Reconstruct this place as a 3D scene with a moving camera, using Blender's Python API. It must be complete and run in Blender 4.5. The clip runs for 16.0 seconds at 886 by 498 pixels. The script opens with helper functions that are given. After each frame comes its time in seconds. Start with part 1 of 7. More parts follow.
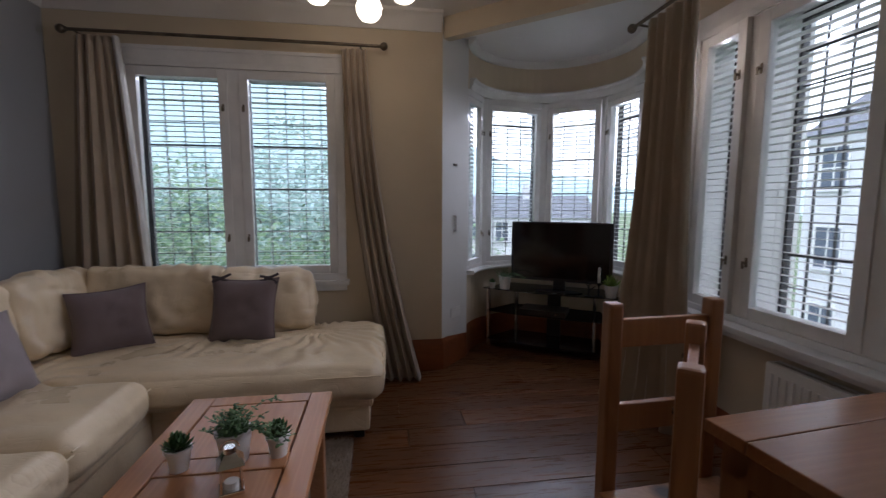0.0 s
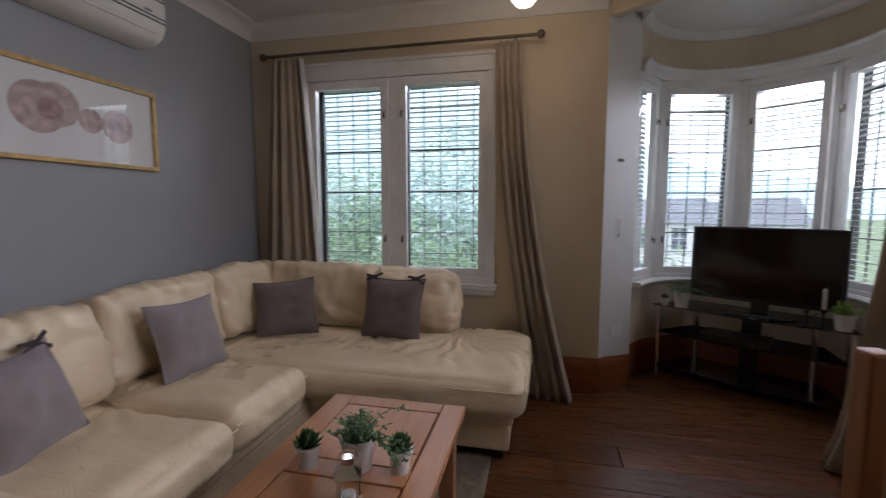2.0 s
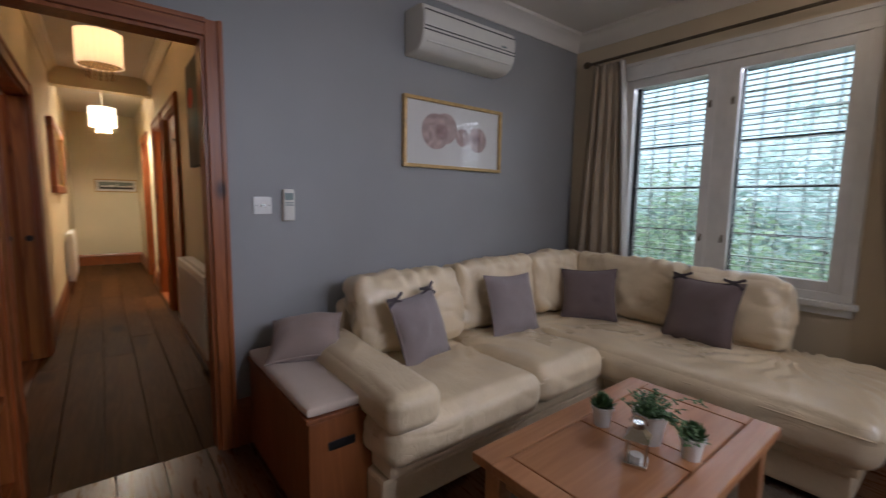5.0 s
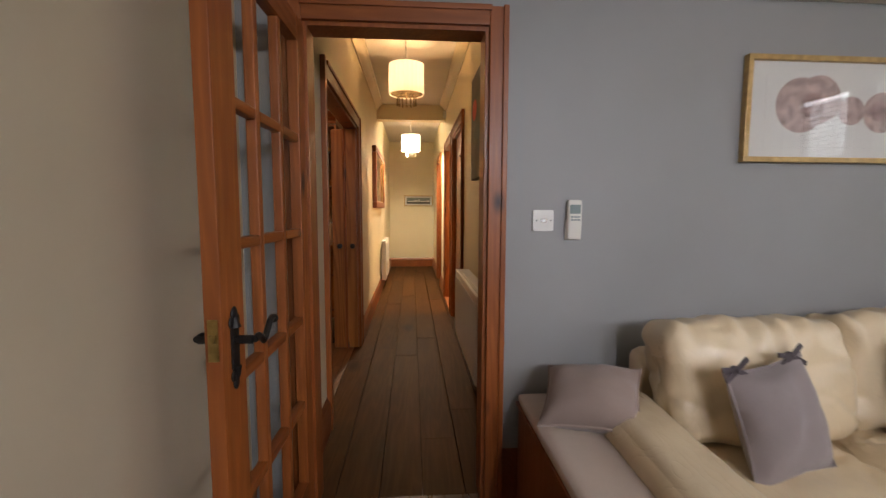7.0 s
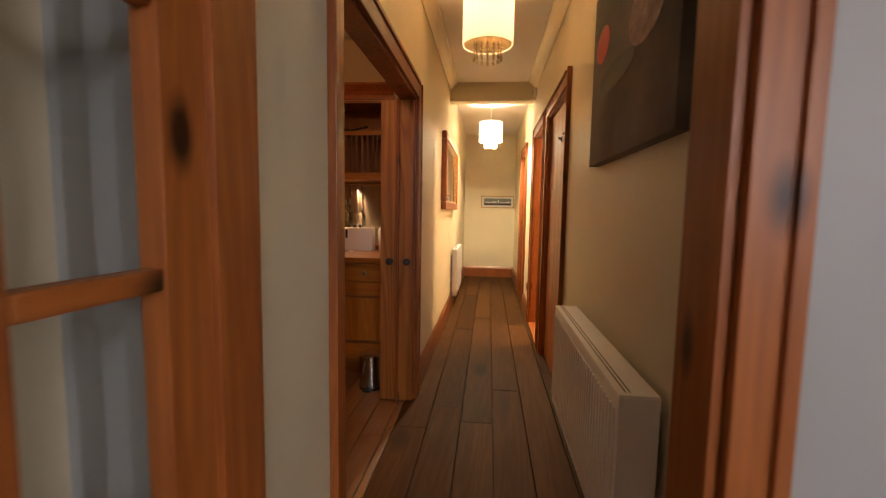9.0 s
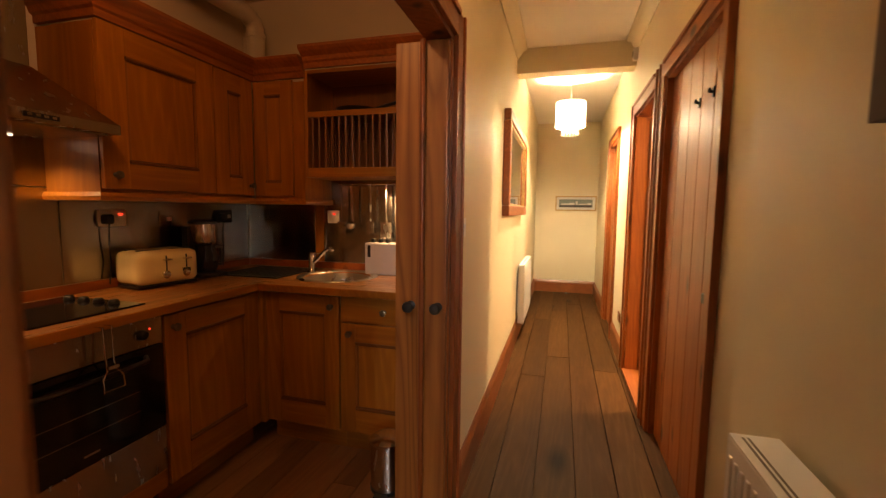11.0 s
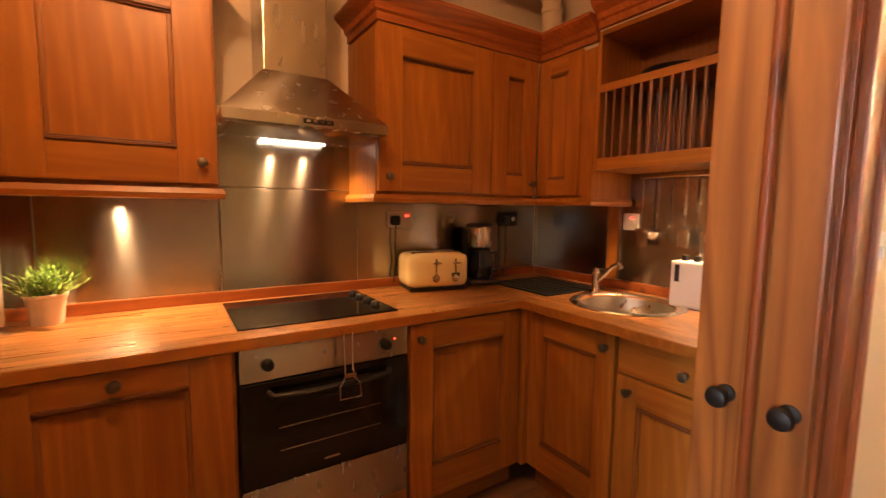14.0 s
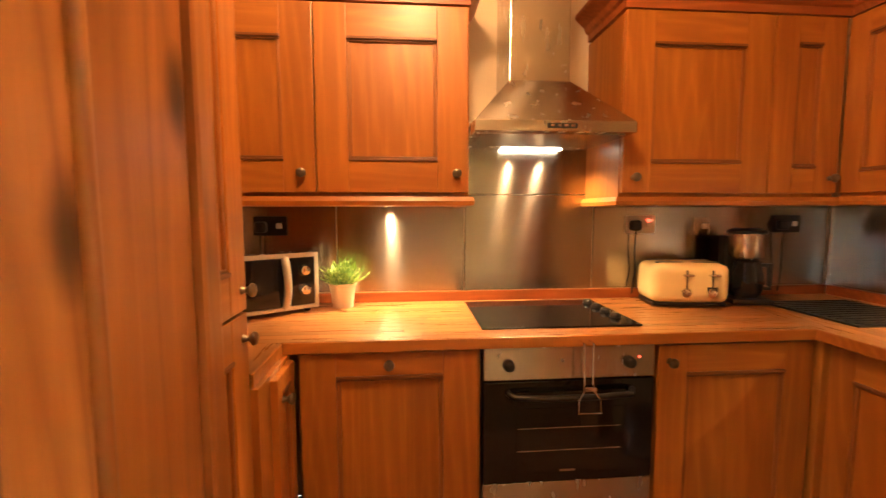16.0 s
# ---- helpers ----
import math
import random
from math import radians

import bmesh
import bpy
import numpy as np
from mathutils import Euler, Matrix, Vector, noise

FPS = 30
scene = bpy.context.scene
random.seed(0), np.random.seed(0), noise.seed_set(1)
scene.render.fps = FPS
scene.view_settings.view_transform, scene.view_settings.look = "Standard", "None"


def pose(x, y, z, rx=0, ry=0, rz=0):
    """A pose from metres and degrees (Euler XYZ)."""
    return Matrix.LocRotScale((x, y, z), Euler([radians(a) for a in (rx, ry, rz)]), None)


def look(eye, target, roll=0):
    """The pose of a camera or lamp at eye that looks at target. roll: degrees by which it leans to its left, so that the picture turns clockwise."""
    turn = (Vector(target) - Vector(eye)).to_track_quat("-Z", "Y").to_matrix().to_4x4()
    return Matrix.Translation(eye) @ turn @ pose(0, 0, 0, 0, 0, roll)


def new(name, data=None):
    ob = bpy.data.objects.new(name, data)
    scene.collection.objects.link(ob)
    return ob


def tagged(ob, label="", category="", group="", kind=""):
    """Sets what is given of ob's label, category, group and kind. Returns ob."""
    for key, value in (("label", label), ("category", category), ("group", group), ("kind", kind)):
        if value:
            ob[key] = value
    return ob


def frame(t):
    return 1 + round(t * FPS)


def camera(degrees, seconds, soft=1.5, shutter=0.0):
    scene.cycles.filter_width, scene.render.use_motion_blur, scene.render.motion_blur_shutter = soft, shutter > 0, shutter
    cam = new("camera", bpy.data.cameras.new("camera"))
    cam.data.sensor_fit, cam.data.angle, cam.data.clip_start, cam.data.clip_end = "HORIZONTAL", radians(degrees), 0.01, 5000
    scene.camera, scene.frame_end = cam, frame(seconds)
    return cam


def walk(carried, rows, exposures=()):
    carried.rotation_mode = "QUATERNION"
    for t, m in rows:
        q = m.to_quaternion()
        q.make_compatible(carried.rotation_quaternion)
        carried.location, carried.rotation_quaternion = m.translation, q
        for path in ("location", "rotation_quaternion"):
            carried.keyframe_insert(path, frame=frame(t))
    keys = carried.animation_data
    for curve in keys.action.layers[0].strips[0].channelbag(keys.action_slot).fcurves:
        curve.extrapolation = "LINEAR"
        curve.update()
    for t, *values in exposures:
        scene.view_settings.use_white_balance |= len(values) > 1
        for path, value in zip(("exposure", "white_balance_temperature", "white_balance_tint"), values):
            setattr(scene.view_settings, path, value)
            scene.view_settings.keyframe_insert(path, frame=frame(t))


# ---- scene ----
cam = camera(91.8, 16.0, soft=1.3, shutter=0.4)
PATH = [
    (0, (0.277, 0.128, 1.305), (0.567, 2.095, 1.093), 0.2),
    (0.5, (0.277, 0.155, 1.296), (0.361, 2.14, 1.063), -0.8),
    (1, (0.279, 0.24, 1.282), (0.177, 2.224, 1.051), -0.0),
    (1.5, (0.289, 0.315, 1.291), (0.084, 2.296, 1.107), 0.2),
    (2, (0.336, 0.341, 1.282), (-0.1, 2.283, 1.09), 0.0),
    (2.5, (0.411, 0.301, 1.272), (-0.378, 2.129, 1.081), 1.6),
    (3, (0.497, 0.224, 1.277), (-0.475, 1.959, 1.064), 1.9),
    (3.2, (0.505, 0.191, 1.267), (-0.51, 1.901, 1.051), 1.8),
    (5.3, (0.405, 0.112, 1.277), (-1.3, 1.136, 1.065), 1.3),
    (5.5, (0.378, 0.133, 1.278), (-1.421, 0.982, 1.074), 1.7),
    (6, (0.304, 0.167, 1.276), (-1.614, 0.691, 1.06), 1.0),
    (6.5, (0.137, 0.191, 1.274), (-1.829, 0.484, 1.047), 0.9),
    (7, (-0.097, 0.213, 1.285), (-2.084, 0.357, 1.101), 0.2),
    (7.5, (-0.369, 0.256, 1.275), (-2.359, 0.223, 1.076), 0.2),
    (8, (-0.652, 0.28, 1.286), (-2.631, 0.073, 1.088), 1.3),
    (8.2, (-0.778, 0.266, 1.27), (-2.76, 0.069, 1.082), 1.1),
    (10.3, (-2.021, 0.15, 1.334), (-3.994, -0.116, 1.146), 0.2),
    (10.5, (-2.133, 0.145, 1.334), (-4.101, -0.149, 1.126), -0.4),
    (11, (-2.396, 0.148, 1.342), (-4.317, -0.38, 1.16), 0.7),
    (11.5, (-2.59, 0.152, 1.333), (-4.488, -0.444, 1.121), 0.7),
    (12, (-2.777, 0.111, 1.338), (-4.638, -0.598, 1.152), 1.2),
    (12.5, (-2.865, 0.063, 1.334), (-4.621, -0.874, 1.13), 0.5),
    (13, (-2.95, 0.029, 1.34), (-4.459, -1.269, 1.148), 1.0),
    (13.5, (-2.996, 0.01, 1.345), (-4.283, -1.508, 1.15), 1.0),
    (14, (-3.017, -0.01, 1.345), (-4.092, -1.685, 1.153), 0.8),
    (14.5, (-3.015, -0.03, 1.345), (-3.914, -1.807, 1.16), 0.3),
    (15, (-2.992, -0.053, 1.346), (-3.671, -1.925, 1.162), 0.1),
    (15.5, (-2.963, -0.068, 1.343), (-3.394, -2.013, 1.168), 0.1),
    (16, (-2.936, -0.077, 1.342), (-3.103, -2.062, 1.169), -0.1),
]
EXPOSURES = [(0, -0.27, 5800, 24), (1.5, -0.08, 6000, 24), (3.2, -0.02, 6050, 24), (5.3, -0.0, 5900, 22), (6, 0.2, 6300, 20), (7, 0.65, 6500, 19), (8.2, 0.9, 6600, 20), (10.3, 1.05, 7700, 26), (11, 1.2, 7400, 22), (12, 1.4, 7200, 20), (12.5, 1.65, 7000, 16), (13, 1.78, 7000, 20), (14, 2.65, 6500, 20), (15, 3.2, 6200, 16), (16, 3.45, 6050, 10)]
walk(cam, [(t, look(eye, target, roll)) for t, eye, target, roll in PATH], EXPOSURES)

# ---- daylight: a bright overcast sky ----
world = bpy.data.worlds.new("overcast_sky")
scene.world = world
world.use_nodes = True
wn = world.node_tree
for nd in list(wn.nodes):
    wn.nodes.remove(nd)
w_out = wn.nodes.new("ShaderNodeOutputWorld")
w_bg = wn.nodes.new("ShaderNodeBackground")
w_sky = wn.nodes.new("ShaderNodeTexSky")
w_sky.sky_type = "NISHITA"
w_sky.sun_disc = False
w_sky.sun_elevation = radians(38)
w_sky.sun_rotation = radians(77)
w_sky.dust_density = 6.0
w_sky.air_density = 1.2
w_mix = wn.nodes.new("ShaderNodeMix")
w_mix.data_type = "RGBA"
w_mix.inputs[0].default_value = 0.72
w_mix.inputs[7].default_value = (34.0, 34.8, 35.6, 1)
wn.links.new(w_sky.outputs[0], w_mix.inputs[6])
wn.links.new(w_mix.outputs[2], w_bg.inputs[0])
w_bg.inputs[1].default_value = 0.145
wn.links.new(w_bg.outputs[0], w_out.inputs[0])

sun = new("sun", bpy.data.lights.new("sun", "SUN"))
sun.data.energy, sun.data.angle, sun.data.color = 1.5, radians(22), (1.0, 0.96, 0.9)
sun.matrix_world = look((9, 3.5, 7.5), (0, 1.5, 0))


def lamp(name, kind, place, watts, colour, size=0.05, target=None, spot=None):
    data = bpy.data.lights.new(name, kind)
    data.energy, data.color = watts, colour
    if kind == "AREA":
        data.shape = "RECTANGLE"
        data.size, data.size_y = size
        data.spread = radians(125)
    else:
        data.shadow_soft_size = size
    if spot:
        data.spot_size, data.spot_blend = radians(spot), 0.6
    ob = new(name, data)
    ob.matrix_world = look(place, target) if target else Matrix.Translation(place)
    return ob


WARM = (1.0, 0.62, 0.28)
TUNGSTEN = (1.0, 0.52, 0.2)
# bulbs of the two hall pendants, the sitting-room ceiling light, the kitchen spots
lamp("hall_bulb", "POINT", (-3.95, 0.17, 2.445), 7.0, WARM, 0.010)
lamp("hall_bulb", "POINT", (-7.2, 0.2, 2.28), 105, (1.0, 0.87, 0.58), 0.035)
lamp("sitting_room_bulb", "POINT", (-0.04, 2.62, 2.36), 0.5, WARM, 0.05)
lamp("sitting_room_bulb", "POINT", (0.42, 2.55, 2.36), 0.5, WARM, 0.05)
lamp("kitchen_ceiling_bulb", "POINT", (-2.98, -0.78, 2.5), 6.2, TUNGSTEN, 0.06)
lamp("bedroom_bulb", "POINT", (-5.9, 1.9, 2.2), 80, (1.0, 0.72, 0.4), 0.1)
# hood strip and under-cabinet spots
lamp("hood_light", "SPOT", (-3.43, -1.975, 1.612), 2.6, WARM, 0.010, (-3.43, -1.93, 0.93), 130)
lamp("hood_light", "SPOT", (-3.58, -1.975, 1.612), 2.6, WARM, 0.010, (-3.58, -1.93, 0.93), 130)
lamp("cabinet_spot", "SPOT", (-2.86, -1.985, 1.37), 6.5, WARM, 0.012, (-2.85, -1.965, 0.93), 125)
lamp("cabinet_spot", "SPOT", (-4.93, -0.98, 1.50), 7.0, WARM, 0.012, (-4.97, -1.0, 0.93), 120)

# area lamps added at the window heads, standing in for the sky's light
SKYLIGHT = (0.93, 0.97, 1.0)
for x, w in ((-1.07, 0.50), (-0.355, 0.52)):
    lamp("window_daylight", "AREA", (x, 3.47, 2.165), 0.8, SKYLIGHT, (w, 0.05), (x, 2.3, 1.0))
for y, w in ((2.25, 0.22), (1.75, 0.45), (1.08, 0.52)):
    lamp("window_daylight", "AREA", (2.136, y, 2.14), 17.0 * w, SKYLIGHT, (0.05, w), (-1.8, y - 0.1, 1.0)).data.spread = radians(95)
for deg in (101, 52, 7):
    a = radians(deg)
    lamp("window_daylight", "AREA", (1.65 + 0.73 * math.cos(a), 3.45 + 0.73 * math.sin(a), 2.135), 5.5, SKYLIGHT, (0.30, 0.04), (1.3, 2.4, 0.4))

# ---- materials ----
def mat(name, rough=0.5, metal=0.0, spec=0.5):
    m = bpy.data.materials.new(name)
    m.use_nodes = True
    b = m.node_tree.nodes["Principled BSDF"]
    b.inputs["Roughness"].default_value = rough
    b.inputs["Metallic"].default_value = metal
    b.inputs["Specular IOR Level"].default_value = spec
    return m, m.node_tree.nodes, m.node_tree.links, b


def rgba(c):
    return (c[0], c[1], c[2], 1)


def coords(nd, ln, scale, shuffle=True):
    """Object coordinates, shifted by a random amount per object and stretched."""
    tc = nd.new("ShaderNodeTexCoord")
    mp = nd.new("ShaderNodeMapping")
    mp.inputs["Scale"].default_value = scale
    if shuffle:
        info = nd.new("ShaderNodeObjectInfo")
        mul = nd.new("ShaderNodeVectorMath")
        mul.operation = "SCALE"
        mul.inputs[0].default_value = (7.3, 3.1, 11.7)
        ln.new(info.outputs["Random"], mul.inputs["Scale"])
        add = nd.new("ShaderNodeVectorMath")
        ln.new(tc.outputs["Object"], add.inputs[0])
        ln.new(mul.outputs[0], add.inputs[1])
        ln.new(add.outputs[0], mp.inputs["Vector"])
    else:
        ln.new(tc.outputs["Object"], mp.inputs["Vector"])
    return mp.outputs[0]


def noise_tex(nd, ln, vec, scale, detail=4.0, rough=0.55):
    n = nd.new("ShaderNodeTexNoise")
    n.inputs["Scale"].default_value = scale
    n.inputs["Detail"].default_value = detail
    n.inputs["Roughness"].default_value = rough
    ln.new(vec, n.inputs["Vector"])
    return n.outputs["Fac"]


def ramp(nd, ln, fac, stops):
    r = nd.new("ShaderNodeValToRGB")
    while len(r.color_ramp.elements) < len(stops):
        r.color_ramp.elements.new(0.5)
    for e, (p, c) in zip(r.color_ramp.elements, stops):
        e.position, e.color = p, rgba(c)
    ln.new(fac, r.inputs[0])
    return r.outputs[0]


def mix(nd, ln, fac, a, b, mode="MIX"):
    m = nd.new("ShaderNodeMix")
    m.data_type, m.blend_type = "RGBA", mode
    for sock, v in ((m.inputs[0], fac), (m.inputs[6], a), (m.inputs[7], b)):
        if isinstance(v, (int, float)):
            sock.default_value = v
        elif isinstance(v, tuple):
            sock.default_value = rgba(v)
        else:
            ln.new(v, sock)
    return m.outputs[2]


def bump(nd, ln, b, height, strength, dist=0.01):
    bp = nd.new("ShaderNodeBump")
    bp.inputs["Strength"].default_value = strength
    bp.inputs["Distance"].default_value = dist
    ln.new(height, bp.inputs["Height"])
    ln.new(bp.outputs[0], b.inputs["Normal"])


def remap(nd, ln, fac, lo, hi):
    r = nd.new("ShaderNodeMapRange")
    r.inputs[3].default_value, r.inputs[4].default_value = lo, hi
    ln.new(fac, r.inputs[0])
    return r.outputs[0]


def plaster(name, c, rough=0.65, amount=0.06, relief=0.08):
    m, nd, ln, b = mat(name, rough)
    v = coords(nd, ln, (1, 1, 1), False)
    big = noise_tex(nd, ln, v, 1.3, 3)
    fine = noise_tex(nd, ln, v, 90, 3)
    dark = tuple(k * (1 - amount * 2) for k in c)
    light = tuple(min(1, k * (1 + amount)) for k in c)
    ln.new(ramp(nd, ln, big, [(0.3, dark), (0.7, light)]), b.inputs["Base Color"])
    ln.new(remap(nd, ln, big, rough - 0.08, rough + 0.08), b.inputs["Roughness"])
    bump(nd, ln, b, fine, relief, 0.004)
    return m


def paint(name, c, rough=0.35, amount=0.05, metal=0.0, scale=6.0, relief=0.04):
    m, nd, ln, b = mat(name, rough, metal)
    v = coords(nd, ln, (1, 1, 1))
    n = noise_tex(nd, ln, v, scale, 4)
    fine = noise_tex(nd, ln, v, scale * 25, 2)
    ln.new(ramp(nd, ln, n, [(0.3, tuple(k * (1 - amount * 2) for k in c)), (0.7, tuple(min(1, k * (1 + amount)) for k in c))]), b.inputs["Base Color"])
    ln.new(remap(nd, ln, n, max(0.02, rough - 0.07), rough + 0.09), b.inputs["Roughness"])
    bump(nd, ln, b, fine, relief, 0.002)
    return m


def wood(name, dark, light, grain="z", rough=0.4, knots=0.0, ring=9.0, per_object=0.25, coat=0.0, figure=0.0, streaks=0.55):
    """Planed timber: long streaks along the grain, growth lines, and knots."""
    m, nd, ln, b = mat(name, rough)
    k = {"x": (0.09, 1, 1), "y": (1, 0.09, 1), "z": (1, 1, 0.09)}[grain]
    v = coords(nd, ln, k)
    warp = noise_tex(nd, ln, v, 5, 3)
    wv = nd.new("ShaderNodeTexWave")
    wv.wave_type, wv.bands_direction = "BANDS", "DIAGONAL"
    wv.inputs["Scale"].default_value = ring
    wv.inputs["Distortion"].default_value = 9
    wv.inputs["Detail"].default_value = 3
    wv.inputs["Detail Scale"].default_value = 1.4
    ln.new(v, wv.inputs["Vector"])
    streak = noise_tex(nd, ln, v, 55, 5, 0.7)
    mid = tuple(0.5 * (p + q) for p, q in zip(dark, light))
    c1 = ramp(nd, ln, wv.outputs["Fac"], [(0.0, mid), (0.55, light), (1.0, mid)])
    c2 = ramp(nd, ln, warp, [(0.3, dark), (0.62, light)])
    col = mix(nd, ln, 0.45, c1, c2)
    col = mix(nd, ln, remap(nd, ln, streak, 0.0, streaks), col, dark)
    if figure:
        # wide wavy growth rings cut on the slant
        kf2 = {"x": (0.07, 1, 1), "y": (1, 0.07, 1), "z": (1, 1, 0.07)}[grain]
        fn = noise_tex(nd, ln, coords(nd, ln, kf2), 3.2, 2, 0.45)
        pp = nd.new("ShaderNodeMath")
        pp.operation = "PINGPONG"
        pp.inputs[1].default_value = 0.02
        ln.new(fn, pp.inputs[0])
        line = ramp(nd, ln, remap(nd, ln, pp.outputs[0], 0.0, 50.0), [(0.0, (0, 0, 0)), (0.55, (0.2, 0.2, 0.2)), (1.0, (figure,) * 3)])
        col = mix(nd, ln, line, col, dark)
    if knots:
        vo = nd.new("ShaderNodeTexVoronoi")
        kk = {"x": (0.45, 1, 1), "y": (1, 0.45, 1), "z": (1, 1, 0.45)}[grain]
        vv = coords(nd, ln, kk)
        vo.inputs["Scale"].default_value = knots
        ln.new(vv, vo.inputs["Vector"])
        kf = ramp(nd, ln, vo.outputs["Distance"], [(0.06, (1, 1, 1)), (0.155, (0, 0, 0))])
        col = mix(nd, ln, kf, col, tuple(0.22 * q for q in dark))
    info = nd.new("ShaderNodeObjectInfo")
    tone = ramp(nd, ln, info.outputs["Random"], [(0.0, (1 - per_object,) * 3), (1.0, (1.0, 1.0, 1.0))])
    col = mix(nd, ln, 1.0, col, tone, "MULTIPLY")
    ln.new(col, b.inputs["Base Color"])
    ln.new(remap(nd, ln, streak, rough - 0.1, rough + 0.14), b.inputs["Roughness"])
    b.inputs["Coat Weight"].default_value = coat
    b.inputs["Coat Roughness"].default_value = 0.25
    bump(nd, ln, b, streak, 0.12, 0.003)
    return m


def cloth(name, c, weave=260, rough=0.9, amount=0.1):
    m, nd, ln, b = mat(name, rough, 0, 0.2)
    v = coords(nd, ln, (1, 1, 1))
    n = noise_tex(nd, ln, v, 4, 4)
    w = noise_tex(nd, ln, v, weave, 2)
    col = ramp(nd, ln, n, [(0.3, tuple(k * (1 - amount) for k in c)), (0.7, tuple(min(1, k * (1 + amount)) for k in c))])
    col = mix(nd, ln, remap(nd, ln, w, 0.0, 0.35), col, tuple(k * 0.6 for k in c))
    ln.new(col, b.inputs["Base Color"])
    b.inputs["Sheen Weight"].default_value = 0.25
    bump(nd, ln, b, w, 0.35, 0.003)
    return m


def leather(name, c):
    """Soft hide: long creases and a fine grain, glossier where it is worn."""
    m, nd, ln, b = mat(name, 0.36)
    v = coords(nd, ln, (1, 1, 1))
    soft = noise_tex(nd, ln, coords(nd, ln, (1, 1.7, 1.3)), 5.0, 3, 0.45)
    fold = noise_tex(nd, ln, coords(nd, ln, (1.0, 2.2, 1.5)), 3.2, 2, 0.5)
    pp = nd.new("ShaderNodeMath")
    pp.operation = "PINGPONG"
    pp.inputs[1].default_value = 0.035
    ln.new(fold, pp.inputs[0])
    crease = ramp(nd, ln, remap(nd, ln, pp.outputs[0], 0.0, 28.6), [(0.0, (0, 0, 0)), (0.14, (0.75, 0.75, 0.75)), (0.5, (1, 1, 1))])
    vo = nd.new("ShaderNodeTexVoronoi")
    vo.inputs["Scale"].default_value = 260
    ln.new(v, vo.inputs["Vector"])
    worn = noise_tex(nd, ln, v, 2.6, 5)
    col = ramp(nd, ln, worn, [(0.28, tuple(k * 0.84 for k in c)), (0.55, c), (0.8, tuple(min(1, k * 1.08) for k in c))])
    col = mix(nd, ln, ramp(nd, ln, crease, [(0.0, (0.12, 0.12, 0.12)), (0.6, (0, 0, 0))]), col, tuple(k * 0.75 for k in c))
    ln.new(col, b.inputs["Base Color"])
    ln.new(remap(nd, ln, worn, 0.21, 0.38), b.inputs["Roughness"])
    h = mix(nd, ln, 0.09, soft, crease)
    b1 = nd.new("ShaderNodeBump")
    b1.inputs["Strength"].default_value, b1.inputs["Distance"].default_value = 0.42, 0.020
    ln.new(h, b1.inputs["Height"])
    b2_ = nd.new("ShaderNodeBump")
    b2_.inputs["Strength"].default_value, b2_.inputs["Distance"].default_value = 0.25, 0.0012
    ln.new(vo.outputs["Distance"], b2_.inputs["Height"])
    ln.new(b1.outputs[0], b2_.inputs["Normal"])
    ln.new(b2_.outputs[0], b.inputs["Normal"])
    b.inputs["Coat Weight"].default_value = 0.12
    b.inputs["Coat Roughness"].default_value = 0.2
    return m


def brushed(name, c, rough, direction=(1, 1, 60)):
    m, nd, ln, b = mat(name, rough, 1.0)
    v = coords(nd, ln, direction)
    n = noise_tex(nd, ln, v, 14, 3)
    big = noise_tex(nd, ln, coords(nd, ln, (1, 1, 0.3)), 30, 4)
    ln.new(ramp(nd, ln, n, [(0.3, tuple(k * 0.88 for k in c)), (0.7, c)]), b.inputs["Base Color"])
    ln.new(remap(nd, ln, big, rough - 0.03, rough + 0.04), b.inputs["Roughness"])
    b.inputs["Anisotropic"].default_value = 0.93
    b.inputs["Anisotropic Rotation"].default_value = 0.25
    tan = nd.new("ShaderNodeTangent")
    tan.direction_type, tan.axis = "RADIAL", "Z"
    ln.new(tan.outputs[0], b.inputs["Tangent"])
    bump(nd, ln, b, n, 0.05, 0.002)
    return m


def glass(name, tint=(0.96, 0.98, 0.98), gloss=0.03):
    m = bpy.data.materials.new(name)
    m.use_nodes = True
    nd, ln = m.node_tree.nodes, m.node_tree.links
    nd.clear()
    out = nd.new("ShaderNodeOutputMaterial")
    tr = nd.new("ShaderNodeBsdfTransparent")
    tr.inputs[0].default_value = rgba(tint)
    gl = nd.new("ShaderNodeBsdfGlossy")
    gl.inputs["Roughness"].default_value = 0.02
    mx = nd.new("ShaderNodeMixShader")
    mx.inputs[0].default_value = gloss
    ln.new(tr.outputs[0], mx.inputs[1])
    ln.new(gl.outputs[0], mx.inputs[2])
    ln.new(mx.outputs[0], out.inputs[0])
    return m


def glow(name, c, strength, base=(0.8, 0.75, 0.65), thin=0.0):
    m, nd, ln, b = mat(name, 0.6)
    b.inputs["Base Color"].default_value = rgba(base)
    b.inputs["Emission Color"].default_value = rgba(c)
    b.inputs["Emission Strength"].default_value = strength
    if thin:
        tl = nd.new("ShaderNodeBsdfTranslucent")
        tl.inputs[0].default_value = rgba(base)
        mx = nd.new("ShaderNodeMixShader")
        mx.inputs[0].default_value = thin
        ln.new(b.outputs[0], mx.inputs[1])
        ln.new(tl.outputs[0], mx.inputs[2])
        ln.new(mx.outputs[0], nd["Material Output"].inputs[0])
    return m


